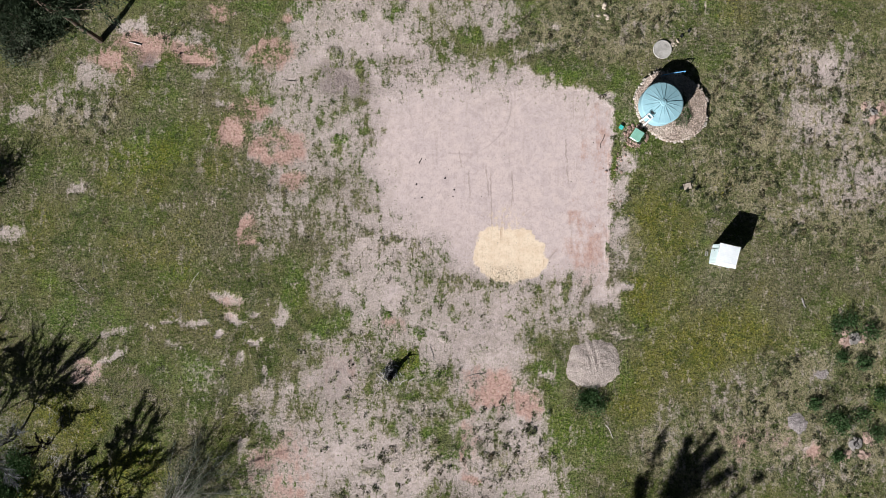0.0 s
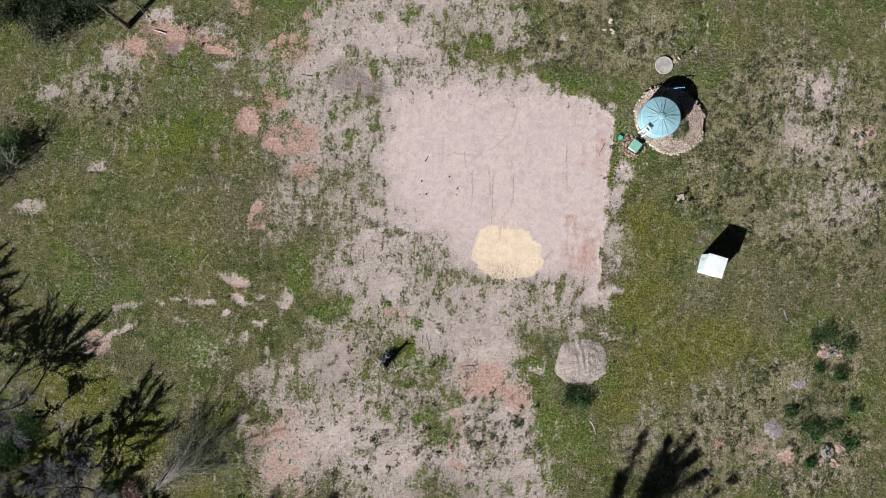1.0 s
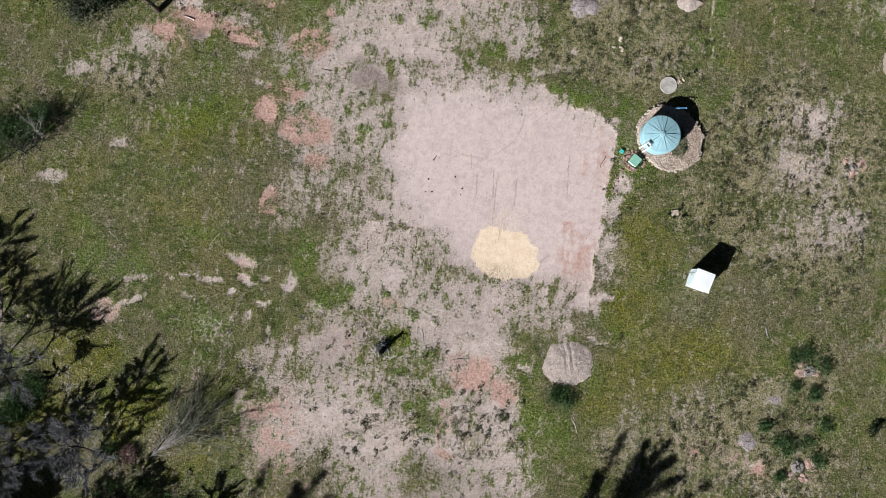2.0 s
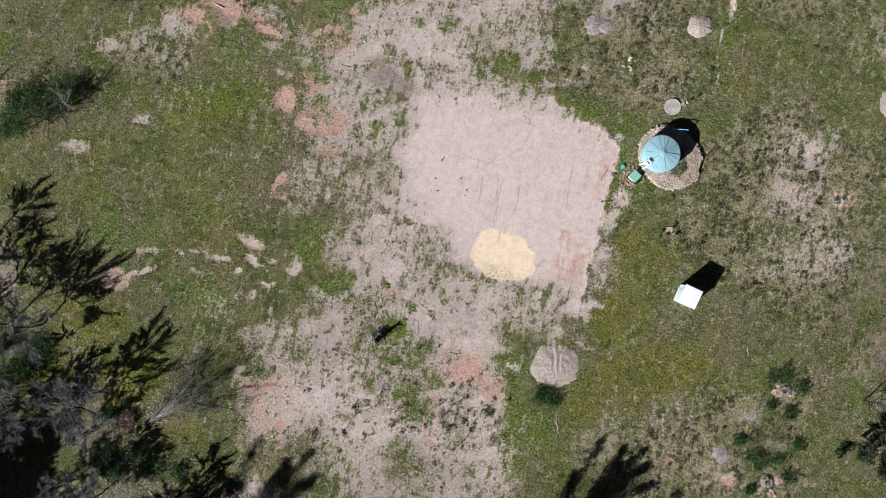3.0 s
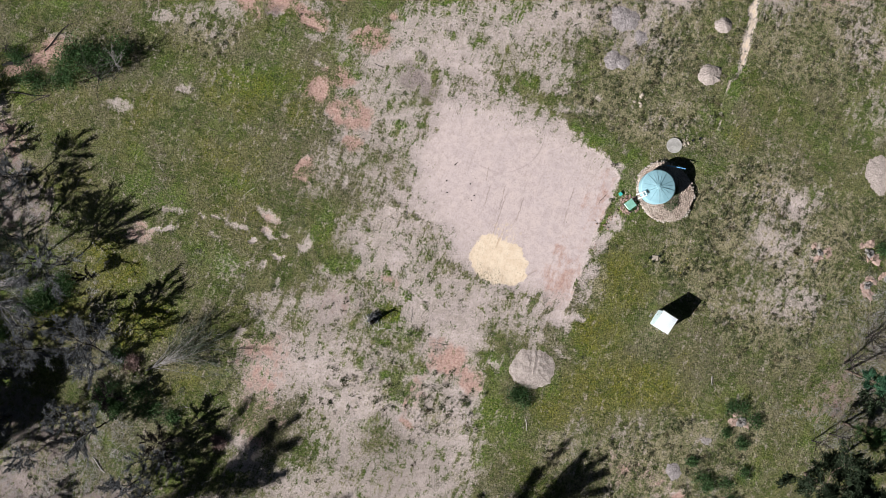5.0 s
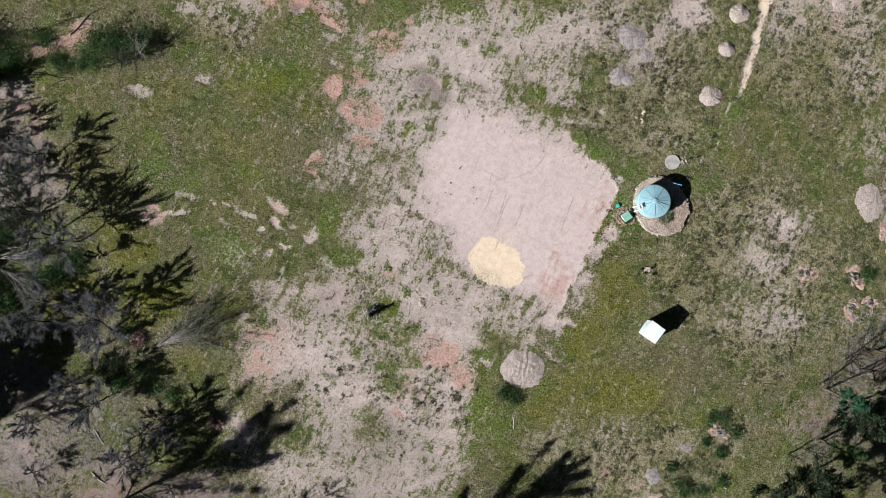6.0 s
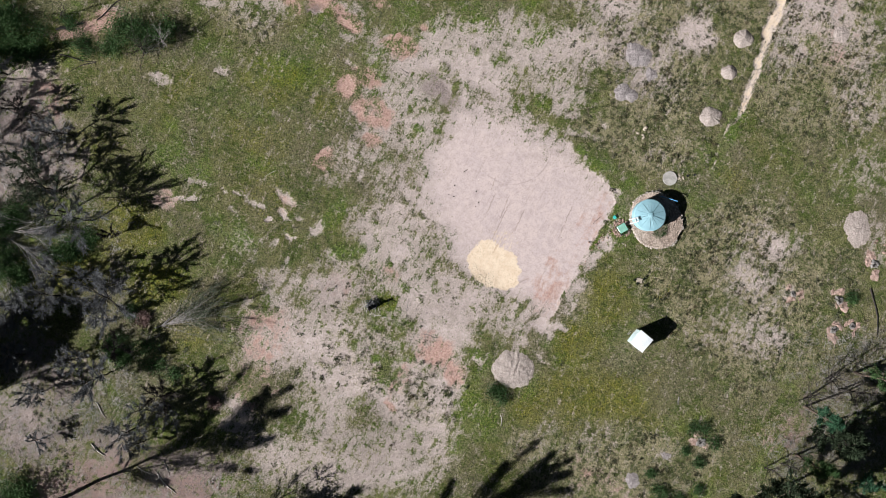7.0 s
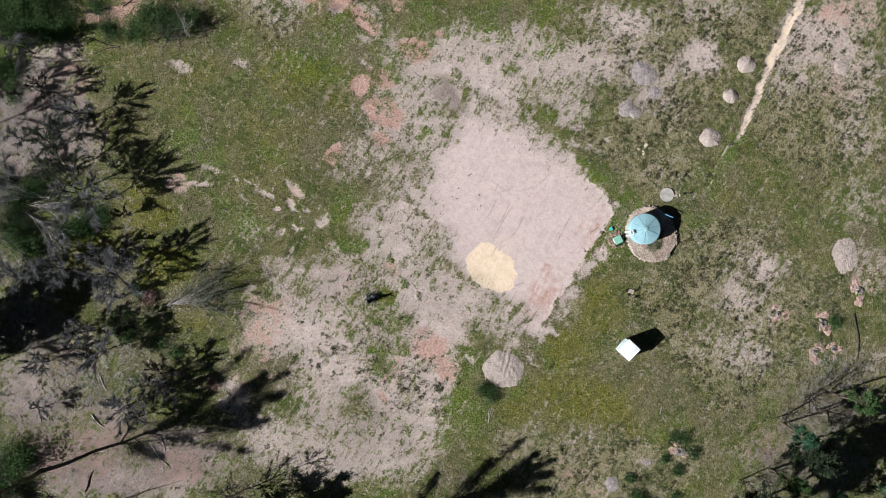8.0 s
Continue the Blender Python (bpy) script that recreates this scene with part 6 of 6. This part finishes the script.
burnt_tree(-46.60, -13.38, (0.24, 0.92), 5.2, 309, "burnt tree with thin dark leaves", twigs=LEAF_DARK, limbs=11, spread=0.6, fine=34, slim=0.020)
burnt_tree(-54.79, -5.02, (-1.27, 0.03), 4.2, 310, "burnt tree with a grey broom of twigs", limbs=12, spread=0.8)
burnt_tree(-59.04, -9.18, (0.00, 0.00), 6.5, 311, "burnt tree with thin dark twigs", twigs=LEAF_DARK, limbs=12, spread=0.7, fine=36, slim=0.020)
burnt_tree(-37.60, -25.05, (-0.79, 0.01), 4.4, 312, "burnt sapling with wispy grey twigs", limbs=11, spread=0.8)
burnt_tree(-40.04, -28.22, (-0.79, 0.01), 4.8, 313, "burnt sapling with wispy grey twigs", limbs=11, spread=0.8)
burnt_tree(-40.24, -39.70, (0.00, 0.00), 6.0, 314, "burnt tree with thin black twigs", twigs=BARK, limbs=13, spread=0.6, clear=0.45)
burnt_tree(-39.82, -35.15, (-0.14, 0.23), 4.2, 315, "burnt sapling with wispy grey twigs", limbs=11, spread=0.7)
burnt_tree(-34.30, -35.79, (-0.60, -0.04), 3.6, 316, "burnt sapling with wispy grey twigs", limbs=9, spread=0.7)
burnt_tree(-49.70, -7.55, (-1.65, -0.66), 3.4, 317, "burnt sapling with black wispy twigs", twigs=BARK, limbs=8, spread=0.6)
burnt_tree(-54.57, -10.66, (-0.21, 0.35), 4.0, 318, "burnt sapling with black wispy twigs", twigs=BARK, limbs=8, spread=0.6)
burnt_tree(-48.66, -19.16, (-0.21, 0.35), 4.2, 319, "burnt sapling with wispy grey twigs", limbs=10, spread=0.7)
burnt_tree(-55.32, -16.00, (-0.21, 0.35), 6.2, 320, "burnt tree with dull olive regrowing leaves", twigs=LEAF_OLIVE, limbs=11, spread=0.6, fine=40, slim=0.022)
burnt_tree(-49.25, -27.38, (-0.21, 0.35), 6.2, 321, "burnt tree with dull olive regrowing leaves", twigs=LEAF_OLIVE, limbs=11, spread=0.6, fine=40, slim=0.022)
burnt_tree(-35.20, -21.83, (-0.79, 0.01), 3.6, 322, "burnt sapling with wispy grey twigs", limbs=11, spread=0.9)
burnt_tree(-28.29, -26.77, (-0.44, -0.58), 3.2, 323, "burnt sapling with black wispy twigs", twigs=BARK, limbs=9, spread=0.7)
burnt_tree(-7.79, -38.98, (1.78, 3.09), 5.6, 324, "dead burnt tree with spreading bare black branches", twigs=BARK, limbs=16, spread=0.9, clear=0.25, fine=22)
burnt_tree(-31.82, -40.58, (-0.14, 0.23), 2.6, 325, "low burnt sapling with wispy grey twigs", limbs=9, spread=0.9)
burnt_tree(-35.30, -16.39, (0.19, 0.74), 2.2, 326, "thin burnt sapling with bare twigs", twigs=BARK, limbs=6, spread=0.6)
burnt_tree(-31.01, -20.92, (-1.64, 0.13), 3.8, 400, "low burnt sapling with a broom of grey twigs", limbs=10, spread=0.95, clear=0.2, fine=58)
burnt_tree(-30.66, -24.79, (-1.27, 0.03), 3.4, 401, "low burnt sapling with a broom of grey twigs", limbs=10, spread=0.95, clear=0.2, fine=58)
burnt_tree(-32.14, -30.60, (-1.02, -0.13), 3.2, 402, "low burnt sapling with a broom of grey twigs", limbs=10, spread=0.95, clear=0.2, fine=58)
burnt_tree(-22.21, -31.93, (-0.90, -0.06), 3.6, 403, "low burnt sapling with a broom of grey twigs", limbs=10, spread=0.95, clear=0.2, fine=58)
burnt_tree(-19.79, -31.12, (-0.92, 0.24), 3.4, 404, "low burnt sapling with a broom of grey twigs", limbs=10, spread=0.95, clear=0.2, fine=58)
burnt_tree(-38.46, -22.97, (-1.27, 0.03), 3.4, 405, "low burnt sapling with a broom of grey twigs", limbs=10, spread=0.95, clear=0.2, fine=58)
burnt_tree(-38.02, -32.90, (-0.79, 0.01), 3.6, 406, "low burnt sapling with a broom of grey twigs", limbs=10, spread=0.95, clear=0.2, fine=58)
burnt_tree(-43.36, -28.61, (-0.72, -0.11), 3.8, 407, "low burnt sapling with a broom of grey twigs", limbs=10, spread=0.95, clear=0.2, fine=58)
burnt_tree(-21.14, -35.43, (-0.58, -0.34), 3.0, 408, "low burnt sapling with a broom of grey twigs", limbs=10, spread=0.95, clear=0.2, fine=58)
burnt_tree(-46.96, -11.46, (-1.14, -0.20), 3.0, 409, "low burnt sapling with a broom of grey twigs", limbs=10, spread=0.95, clear=0.2, fine=58)
burnt_tree(-49.94, -14.40, (-0.79, 0.01), 3.2, 410, "low burnt sapling with a broom of grey twigs", limbs=10, spread=0.95, clear=0.2, fine=58)
fallen_crown(-44.85, -21.95, -9, 6.0, 24, 340, BARK_PALE, LEAF_GREY, "bleached white crown of a felled tree")
fallen_crown(-45.91, -20.84, 23, 5.6, 14, 341, BARK_PALE, LEAF_GREY, "bleached white crown of a felled tree")
fallen_crown(-25.26, -22.62, 43, 7.4, 26, 342, GREY_WOOD, LEAF_OLIVE, "fallen crown of grey-green needle foliage", 26)
fallen_crown(-45.05, -19.24, -154, 6.5, 12, 343, BARK_PALE, LEAF_GREY, "bleached fallen tree with pale limbs")
fallen_crown(-43.53, -26.36, -29, 4.6, 30, 344, GREY_WOOD, LEAF_GREY, "grey crown of a felled tree")
shrub(-47.55, -21.66, 2.2, 0.9, 360, LEAF_GREEN, "low green bush under the burnt trees", dense=0.9)
shrub(-45.28, -23.46, 2.0, 0.8, 361, LEAF_GREEN, "low green bush under the burnt trees", dense=0.9)
shrub(-45.75, -25.31, 2.2, 0.9, 362, LEAF_GREEN, "low green bush under the burnt trees", dense=0.9)
shrub(-38.86, -19.67, 1.8, 0.7, 363, LEAF_GREEN, "low green bush under the burnt trees", dense=0.9)
shrub(-43.07, -24.51, 1.6, 0.6, 364, LEAF_GREEN, "low green bush under the burnt trees", dense=0.9)
shrub(-26.09, -25.85, 1.5, 0.6, 365, LEAF_GREEN, "low green bush under the burnt trees", dense=0.9)
shrub(-24.18, -27.07, 1.3, 0.5, 366, LEAF_GREEN, "low green bush under the burnt trees", dense=0.9)
shrub(-29.33, -23.07, 1.2, 0.5, 367, LEAF_GREEN, "low green bush under the burnt trees", dense=0.9)
shrub(-47.44, -23.16, 2.0, 0.8, 368, LEAF_GREEN, "low green bush under the burnt trees", dense=0.9)
shrub(-21.74, -27.19, 1.0, 0.4, 369, LEAF_GREEN, "low green bush under the burnt trees", dense=0.9)
shrub(-54.68, -0.60, 2.4, 1.0, 370, LEAF_GREEN, "low green bush under the burnt trees", dense=0.9)
shrub(-53.91, 1.44, 2.2, 0.9, 371, LEAF_GREEN, "low green bush under the burnt trees", dense=0.9)
shrub(-58.84, -2.26, 2.6, 1.0, 372, LEAF_GREEN, "low green bush under the burnt trees", dense=0.9)
shrub(-56.02, -2.98, 2.4, 1.0, 373, LEAF_GREEN, "low green bush under the burnt trees", dense=0.9)
shrub(-54.50, -10.78, 1.6, 0.6, 374, LEAF_GREEN, "low green bush under the burnt trees", dense=0.9)
shrub(-51.26, 3.63, 1.0, 0.4, 375, LEAF_GREEN, "low green bush under the burnt trees", dense=0.9)
shrub(-49.23, 2.22, 1.8, 0.7, 376, LEAF_GREEN, "low green bush under the burnt trees", dense=0.9)
shrub(-48.11, 1.68, 1.4, 0.6, 377, LEAF_GREEN, "low green bush under the burnt trees", dense=0.9)


def fallen(name, x0, y0, x1, y1, r, material, label, seed, branches=0):
    rng = random.Random(seed)
    ob = thing(name, pose(x0, y0, height_at(x0, y0)), label, "log", "fallen timber")
    end = Vector((x1 - x0, y1 - y0, 0))
    bm = bmesh.new()
    side = Vector((-end.y, end.x, 0)).normalized()
    pts = [end * q + side * 0.04 * end.length * math.sin(q * 5 + seed) + Vector((0, 0, r * 0.8)) for q in (0, 0.2, 0.4, 0.6, 0.8, 1.0)]
    tube(bm, pts, [r, r, r * 0.9, r * 0.8, r * 0.65, r * 0.4], 8)
    part("log", bm, material, ob)
    for k in range(branches):
        bm = bmesh.new()
        p = pts[1 + k % 4]
        way = (end.normalized() + side * rng.choice((-1, 1)) * rng.uniform(0.4, 1.0) + Vector((0, 0, rng.uniform(0, 0.35)))).normalized()
        line = limb(rng, p, way, end.length * rng.uniform(0.2, 0.45), 0.12, 4)
        tube(bm, line, [r * 0.5, r * 0.4, r * 0.3, r * 0.2, r * 0.1], 6)
        part("branch", bm, material, ob)
    return ob


fallen("fallen_branch", -27.13, 19.43, -28.23, 19.58, 0.070, BARK_PALE, "pale peeled branch lying on red soil", 1)
fallen("fallen_pole", -26.55, -38.63, -24.51, -39.14, 0.080, BARK_PALE, "pale fallen pole in the grass", 2)
fallen("fallen_branch", -51.88, 2.71, -49.46, 4.32, 0.120, CHAR, "charred branch lying on red soil", 3, 4)
fallen("fallen_branch", -48.55, 5.40, -46.95, 8.88, 0.080, BARK, "burnt fallen branch on red soil", 4, 5)
fallen("fallen_pole", 45.67, 18.12, 48.76, 13.32, 0.090, BARK, "thin burnt pole lying on the ground", 5)
fallen("fallen_branch", 14.07, -14.27, 14.76, -15.46, 0.050, BARK_PALE, "grey stick lying in green grass", 6)
fallen("fallen_branch", -2.38, 8.79, -2.18, 9.29, 0.040, BARK, "small dark stick on bare soil", 7)
fallen("fallen_branch", 31.35, -3.12, 31.75, -4.02, 0.080, GREY_WOOD, "weathered grey log in the grass", 8)
fallen("fallen_branch", -18.38, -38.09, -15.26, -39.36, 0.060, BARK_PALE, "tangle of pale fallen branches", 9, 4)
fallen("fallen_branch", -22.58, -46.81, -22.92, -44.28, 0.090, BARK, "burnt fallen branch on bare soil", 10, 3)
fallen("fallen_pole", -50.47, -0.34, -46.35, 0.99, 0.070, BARK, "bent burnt pole lying over the scrub", 20)
fallen("fallen_pole", -46.35, 0.99, -48.59, -1.36, 0.060, BARK, "bent burnt pole lying over the scrub", 21)
fallen("fallen_branch", -20.64, -38.49, -17.91, -38.59, 0.050, BARK_PALE, "tangle of pale fallen branches", 22, 5)
fallen("fallen_branch", -18.19, -36.41, -16.75, -37.90, 0.050, BARK_PALE, "tangle of pale fallen branches", 23, 3)
fallen("fallen_log", -43.47, 7.43, -41.71, 4.35, 0.160, CHAR, "charred log lying among green bushes", 24)
fallen("fallen_log", -52.20, 2.29, -50.49, 3.14, 0.140, CHAR, "charred log lying on red soil", 25)
fallen("fallen_pole", -28.30, -34.12, -26.40, -35.18, 0.070, BARK_PALE, "pale fallen pole in the grass", 26)
fallen("fallen_log", -45.98, -20.73, -44.60, -20.39, 0.160, CHAR, "charred log end among bleached limbs", 27)
fallen("fallen_pole", -48.72, -9.19, -44.70, -7.84, 0.070, BARK, "thin burnt pole lying in the scrub", 28, 2)
fallen("fallen_pole", -53.08, -8.52, -47.20, -7.89, 0.060, GREY_WOOD, "grey fallen pole in the scrub", 29, 3)
shrub(-16.15, -27.87, 0.7, 0.4, 390, LEAF_DEAD, "small heap of dead pinkish-brown leaves", dense=1.2)


# ---- paver with pots, rubble and clods ----
def paver(x, y):
    ob = thing("paver", pose(x, y, height_at(x, y) - 0.02, 0, 0, 14), "tan stone paver lying in the grass between black pots", "paver")
    bm = bmesh.new()
    box(bm, -0.34, -0.27, 0, 0.34, 0.27, 0.12, 0.02)
    slab = part("slab", bm, FLAG, ob)
    bm = bmesh.new()
    box(bm, -0.02, -0.26, 0.118, 0.02, 0.26, 0.135, 0.004)
    part("ridge", bm, FLAG, slab)
    for dx, dy in ((-0.52, -0.16), (-0.05, -0.42), (0.38, 0.40), (0.82, -0.22)):
        pot = thing("plant_pot", pose(x + dx, y + dy, height_at(x + dx, y + dy) - 0.02), "black plastic pot beside the tan paver", "pot", "black pots")
        bm = bmesh.new()
        lathe(bm, [(0.10, 0.0), (0.13, 0.14), (0.145, 0.15), (0.145, 0.17), (0.125, 0.17), (0.115, 0.12), (0.02, 0.11)], 20)
        part("pot", bm, BLACK_PLASTIC, pot)
        verts, faces = [], []
        foliage(random.Random(dx), verts, faces, Vector((0, 0, 0.17)), 0.07, 60, 0.12, -0.3, Vector((0, 0, 0.4)), 0.2)
        mesh("plant", [tuple(v) for v in verts], faces, LEAF_DARK, pot)


paver(21.34, 6.77)


def stones(spots, material, label, group):
    for k, (x, y, size) in enumerate(spots):
        bm = bmesh.new()
        rock(bm, size, 900 + k)
        tagged(part("stone", bm, material, None, "", pose(x, y, height_at(x, y) + size * 0.2)), label, "stone", group)


def cluster(x, y, spread, count, low, high, seed):
    rng = random.Random(seed)
    return [(x + rng.gauss(0, spread), y + rng.gauss(0, spread), rng.uniform(low, high)) for _ in range(count)]


stones(cluster(14.09, 22.26, 0.30, 7, 0.12, 0.26, 0), FLAG, "pale stone in a small pile", "stones of the pile")
stones(cluster(15.15, 8.68, 0.55, 22, 0.06, 0.16, 1), RED_STONE, "broken stone along the edge of the graded soil", "rubble at the pad edge")
stones(cluster(-1.73, 6.53, 1.00, 6, 0.06, 0.11, 2), CHAR, "dark clod on the graded soil", "dark clods")
stones(cluster(44.81, 23.09, 0.70, 14, 0.08, 0.20, 3), RED_STONE, "reddish stone beside a burnt stump", "stones by the stumps")
stones(cluster(14.79, 5.77, 0.40, 10, 0.05, 0.12, 4), RED_STONE, "broken stone along the edge of the graded soil", "rubble at the pad edge")


def sticks():
    rng = random.Random(21)
    for k in range(46):
        x, y = rng.uniform(-36, 20), rng.uniform(-36, 24)
        if k % 2:
            x, y = rng.uniform(-36, -14), rng.uniform(-40, -20)
        bm = bmesh.new()
        L = rng.uniform(0.25, 0.9)
        tube(bm, [(-L, 0, 0), (-0.3 * L, rng.gauss(0, 0.08) * L, 0.01), (0.4 * L, rng.gauss(0, 0.1) * L, 0.0), (L, 0, 0.01)], [0.028, 0.026, 0.02, 0.01], 6)
        tagged(part("stick", bm, rng.choice((BARK_PALE, GREY_WOOD, BARK)), None, "", pose(x, y, height_at(x, y) + 0.02, 0, 0, rng.uniform(0, 360))), "thin dry stick lying on the ground", "stick", "fallen sticks")


sticks()


# ---- small plants and litter ----
def clear_of_things(x, y):
    keep = (np.hypot(x - TANK_AT[0] - 0.4, y - TANK_AT[1]) > 3.6) & ~((np.abs(x - 24.2) < 1.3) & (np.abs(y - 0.6) < 1.3))
    keep &= np.hypot(x - 19.19, y - 18.93) > 0.95
    for hx, hy, hr in HEAP_SPOTS:
        keep &= np.hypot(x - hx, y - hy) > hr
    return keep


def blades(rng, x, y, z, reach, high, width, count):
    """Count thin upright triangles fanned out round each place."""
    n = len(x)
    a = rng.uniform(0, 6.28, (n, 1)) + np.arange(count) * 6.28 / count + rng.uniform(-0.5, 0.5, (n, count))
    c, d = np.cos(a), np.sin(a)
    r = reach[:, None] * rng.uniform(0.5, 1.2, (n, count))
    h = high[:, None] * rng.uniform(0.4, 1.1, (n, count))
    w = width[:, None]
    ox, oy, oz = x[:, None] + 0.2 * r * c, y[:, None] + 0.2 * r * d, z[:, None] - 0.015 + 0 * a
    p = np.stack([np.stack([ox - d * w, oy + c * w, oz], -1), np.stack([ox + d * w, oy - c * w, oz], -1), np.stack([ox + c * r, oy + d * r, oz + h], -1)], 2)
    return p.reshape(-1, 3)


def triangles(name, verts, tints, **tags):
    data = bpy.data.meshes.new(name)
    n = len(verts)
    data.vertices.add(n)
    data.vertices.foreach_set("co", verts.astype(np.float32).ravel())
    data.loops.add(n)
    data.loops.foreach_set("vertex_index", np.arange(n, dtype=np.int32))
    data.polygons.add(n // 3)
    data.polygons.foreach_set("loop_start", np.arange(0, n, 3, dtype=np.int32))
    data.update(calc_edges=True)
    layer = data.attributes.new("tint", "FLOAT_COLOR", "POINT")
    layer.data.foreach_set("color", np.concatenate([tints, np.ones((n, 1))], 1).astype(np.float32).ravel())
    data.materials.append(GRASS)
    return tagged(new(name, data), **tags)


def grass():
    rng = np.random.RandomState(77)
    n = 330000
    x, y = rng.uniform(-64, 62, n), rng.uniform(-48, 54, n)
    bare, red, sand, lush, moss, ash, heath, pad = fields(x, y)
    keep = (rng.rand(n) < np.clip(0.95 - 1.35 * bare, 0.0, 0.9)) & clear_of_things(x, y)
    x, y, lush, moss, heath = x[keep], y[keep], lush[keep], moss[keep], heath[keep]
    n = len(x)
    kind, tone = rng.rand(n), rng.uniform(0.35, 1.75, n)[:, None]
    tint = np.where((kind < 0.2 + 0.7 * lush)[:, None], np.array([[0.090, 0.142, 0.024]]), np.array([[0.130, 0.134, 0.048]]))
    tint = np.where((kind > 0.87 - 0.30 * heath)[:, None], np.array([[0.26, 0.245, 0.14]]), tint)
    tint = np.where(((moss > 0.4) & (kind < 0.7))[:, None], np.array([[0.190, 0.186, 0.016]]), tint) * tone
    s = rng.uniform(0.5, 1.9, n)
    tint = np.where((rng.rand(n) < 0.16)[:, None], np.array([[0.030, 0.044, 0.014]]), tint)
    verts = blades(rng, x, y, ground_height(x, y), 0.075 * s, 0.085 * s, 0.015 * s, 4)
    triangles("grass", verts, np.repeat(tint, 12, 0), label="short patchy green and straw-coloured grass tufts", category="grass", kind="stuff")


def tussocks():
    rng = np.random.RandomState(78)
    n = 200000
    x, y = rng.uniform(-62, 62, n), rng.uniform(-48, 54, n)
    bare, red, sand, lush, moss, ash, heath, pad = fields(x, y)
    clump = value_noise(x, y, 0.7, 31, 4)
    keep = (rng.rand(n) < (0.012 + 0.40 * heath) * smooth(clump, 0.32, 0.56)) & (bare < 0.85) & (pad < 0.6) & clear_of_things(x, y)
    x, y = x[keep], y[keep]
    s = 0.08 + 0.22 * rng.rand(len(x)) ** 2.0
    tone = rng.uniform(0.5, 1.5, len(x))[:, None]
    tint = np.where((rng.rand(len(x)) < 0.25)[:, None], np.array([[0.046, 0.036, 0.016]]), np.array([[0.022, 0.036, 0.010]])) * tone
    z, n, m = ground_height(x, y), len(x), 30
    a, q = rng.uniform(0, 6.28, (n, m)), np.sqrt(rng.rand(n, m))
    stretch = rng.uniform(0.6, 1.4, (n, 1))
    c = np.stack([x[:, None] + (s[:, None] * q) * np.cos(a) * stretch, y[:, None] + (s[:, None] * q) * np.sin(a) / stretch, z[:, None] + s[:, None] * (0.65 * (1 - q * q) * rng.uniform(0.5, 1.2, (n, m)) + 0.08)], -1)
    arms = rng.normal(0, 1, (n, m, 3, 3)) * np.array([1, 1, 0.55]) * (0.24 * s)[:, None, None, None]
    verts = (c[:, :, None] + arms).reshape(-1, 3)
    tints = np.repeat(tint, 3 * m, 0)
    triangles("low_heath", verts, tints, label="low dark heath tussocks dotted through dry grass", category="heath", kind="stuff")


def pebbles():
    rng = np.random.RandomState(79)
    n = 5200
    x, y = rng.uniform(-45, 50, n), rng.uniform(-35, 45, n)
    bare = fields(x, y)[0]
    keep = rng.rand(n) < 0.12 + 0.35 * (bare > 0.5)
    x, y = x[keep], y[keep]
    z = ground_height(x, y)
    base = [(1, 0, 0), (-0.5, 0.8, 0), (-0.5, -0.8, 0), (0.1, 0.05, 0.8)]
    verts, faces, tints = [], [], []
    for k in range(len(x)):
        s, a = rng.uniform(0.025, 0.075), rng.uniform(0, 6.3)
        t = rng.choice((0.08, 0.35, 0.6, 0.75))
        i = len(verts)
        c, d = math.cos(a) * s, math.sin(a) * s
        verts += [(x[k] + u * c - v * d, y[k] + u * d + v * c, z[k] + w * s - 0.005) for u, v, w in base]
        faces += [(i, i + 1, i + 3), (i + 1, i + 2, i + 3), (i + 2, i, i + 3)]
        tints += [(t, t * 0.94, t * 0.88, 1.0)] * 4
    scatter_mesh("pebbles", verts, faces, GRASS, tints, label="scattered pale and dark pebbles and chips", category="pebbles", kind="stuff")


def dry_brush():
    """Thin grey fallen twigs strewn under the burnt scrub."""
    rng = np.random.RandomState(80)
    n = 90000
    x, y = rng.uniform(-66, 62, n), rng.uniform(-52, 50, n)
    cover = np.zeros(n)
    for spec in THICKET:
        cover = np.maximum(cover, patch(x, y, spec))
    keep = (rng.rand(n) < cover * smooth(value_noise(x, y, 0.35, 41, 4), 0.35, 0.62)) & clear_of_things(x, y)
    x, y = x[keep], y[keep]
    n, m = len(x), 5
    z = ground_height(x, y)
    a = rng.uniform(0, 6.28, (n, 1)) + rng.normal(0, 0.7, (n, m))
    L = rng.uniform(0.2, 0.8, (n, m))
    ox, oy = x[:, None] + rng.normal(0, 0.25, (n, m)), y[:, None] + rng.normal(0, 0.25, (n, m))
    c, d, w = np.cos(a), np.sin(a), 0.018
    oz = z[:, None] + rng.uniform(0.01, 0.2, (n, m))
    p = np.stack([np.stack([ox - d * w, oy + c * w, oz], -1), np.stack([ox + d * w, oy - c * w, oz], -1), np.stack([ox + c * L, oy + d * L, oz + rng.uniform(-0.05, 0.3, (n, m))], -1)], 2).reshape(-1, 3)
    tone = rng.uniform(0.10, 0.38, (n, 1)) * np.array([[1.0, 0.97, 0.95]])
    triangles("dry_brush", p, np.repeat(tone, 3 * m, 0), label="strewn dry grey twigs under the burnt scrub", category="twigs", kind="stuff")


grass()
tussocks()
dry_brush()
pebbles()
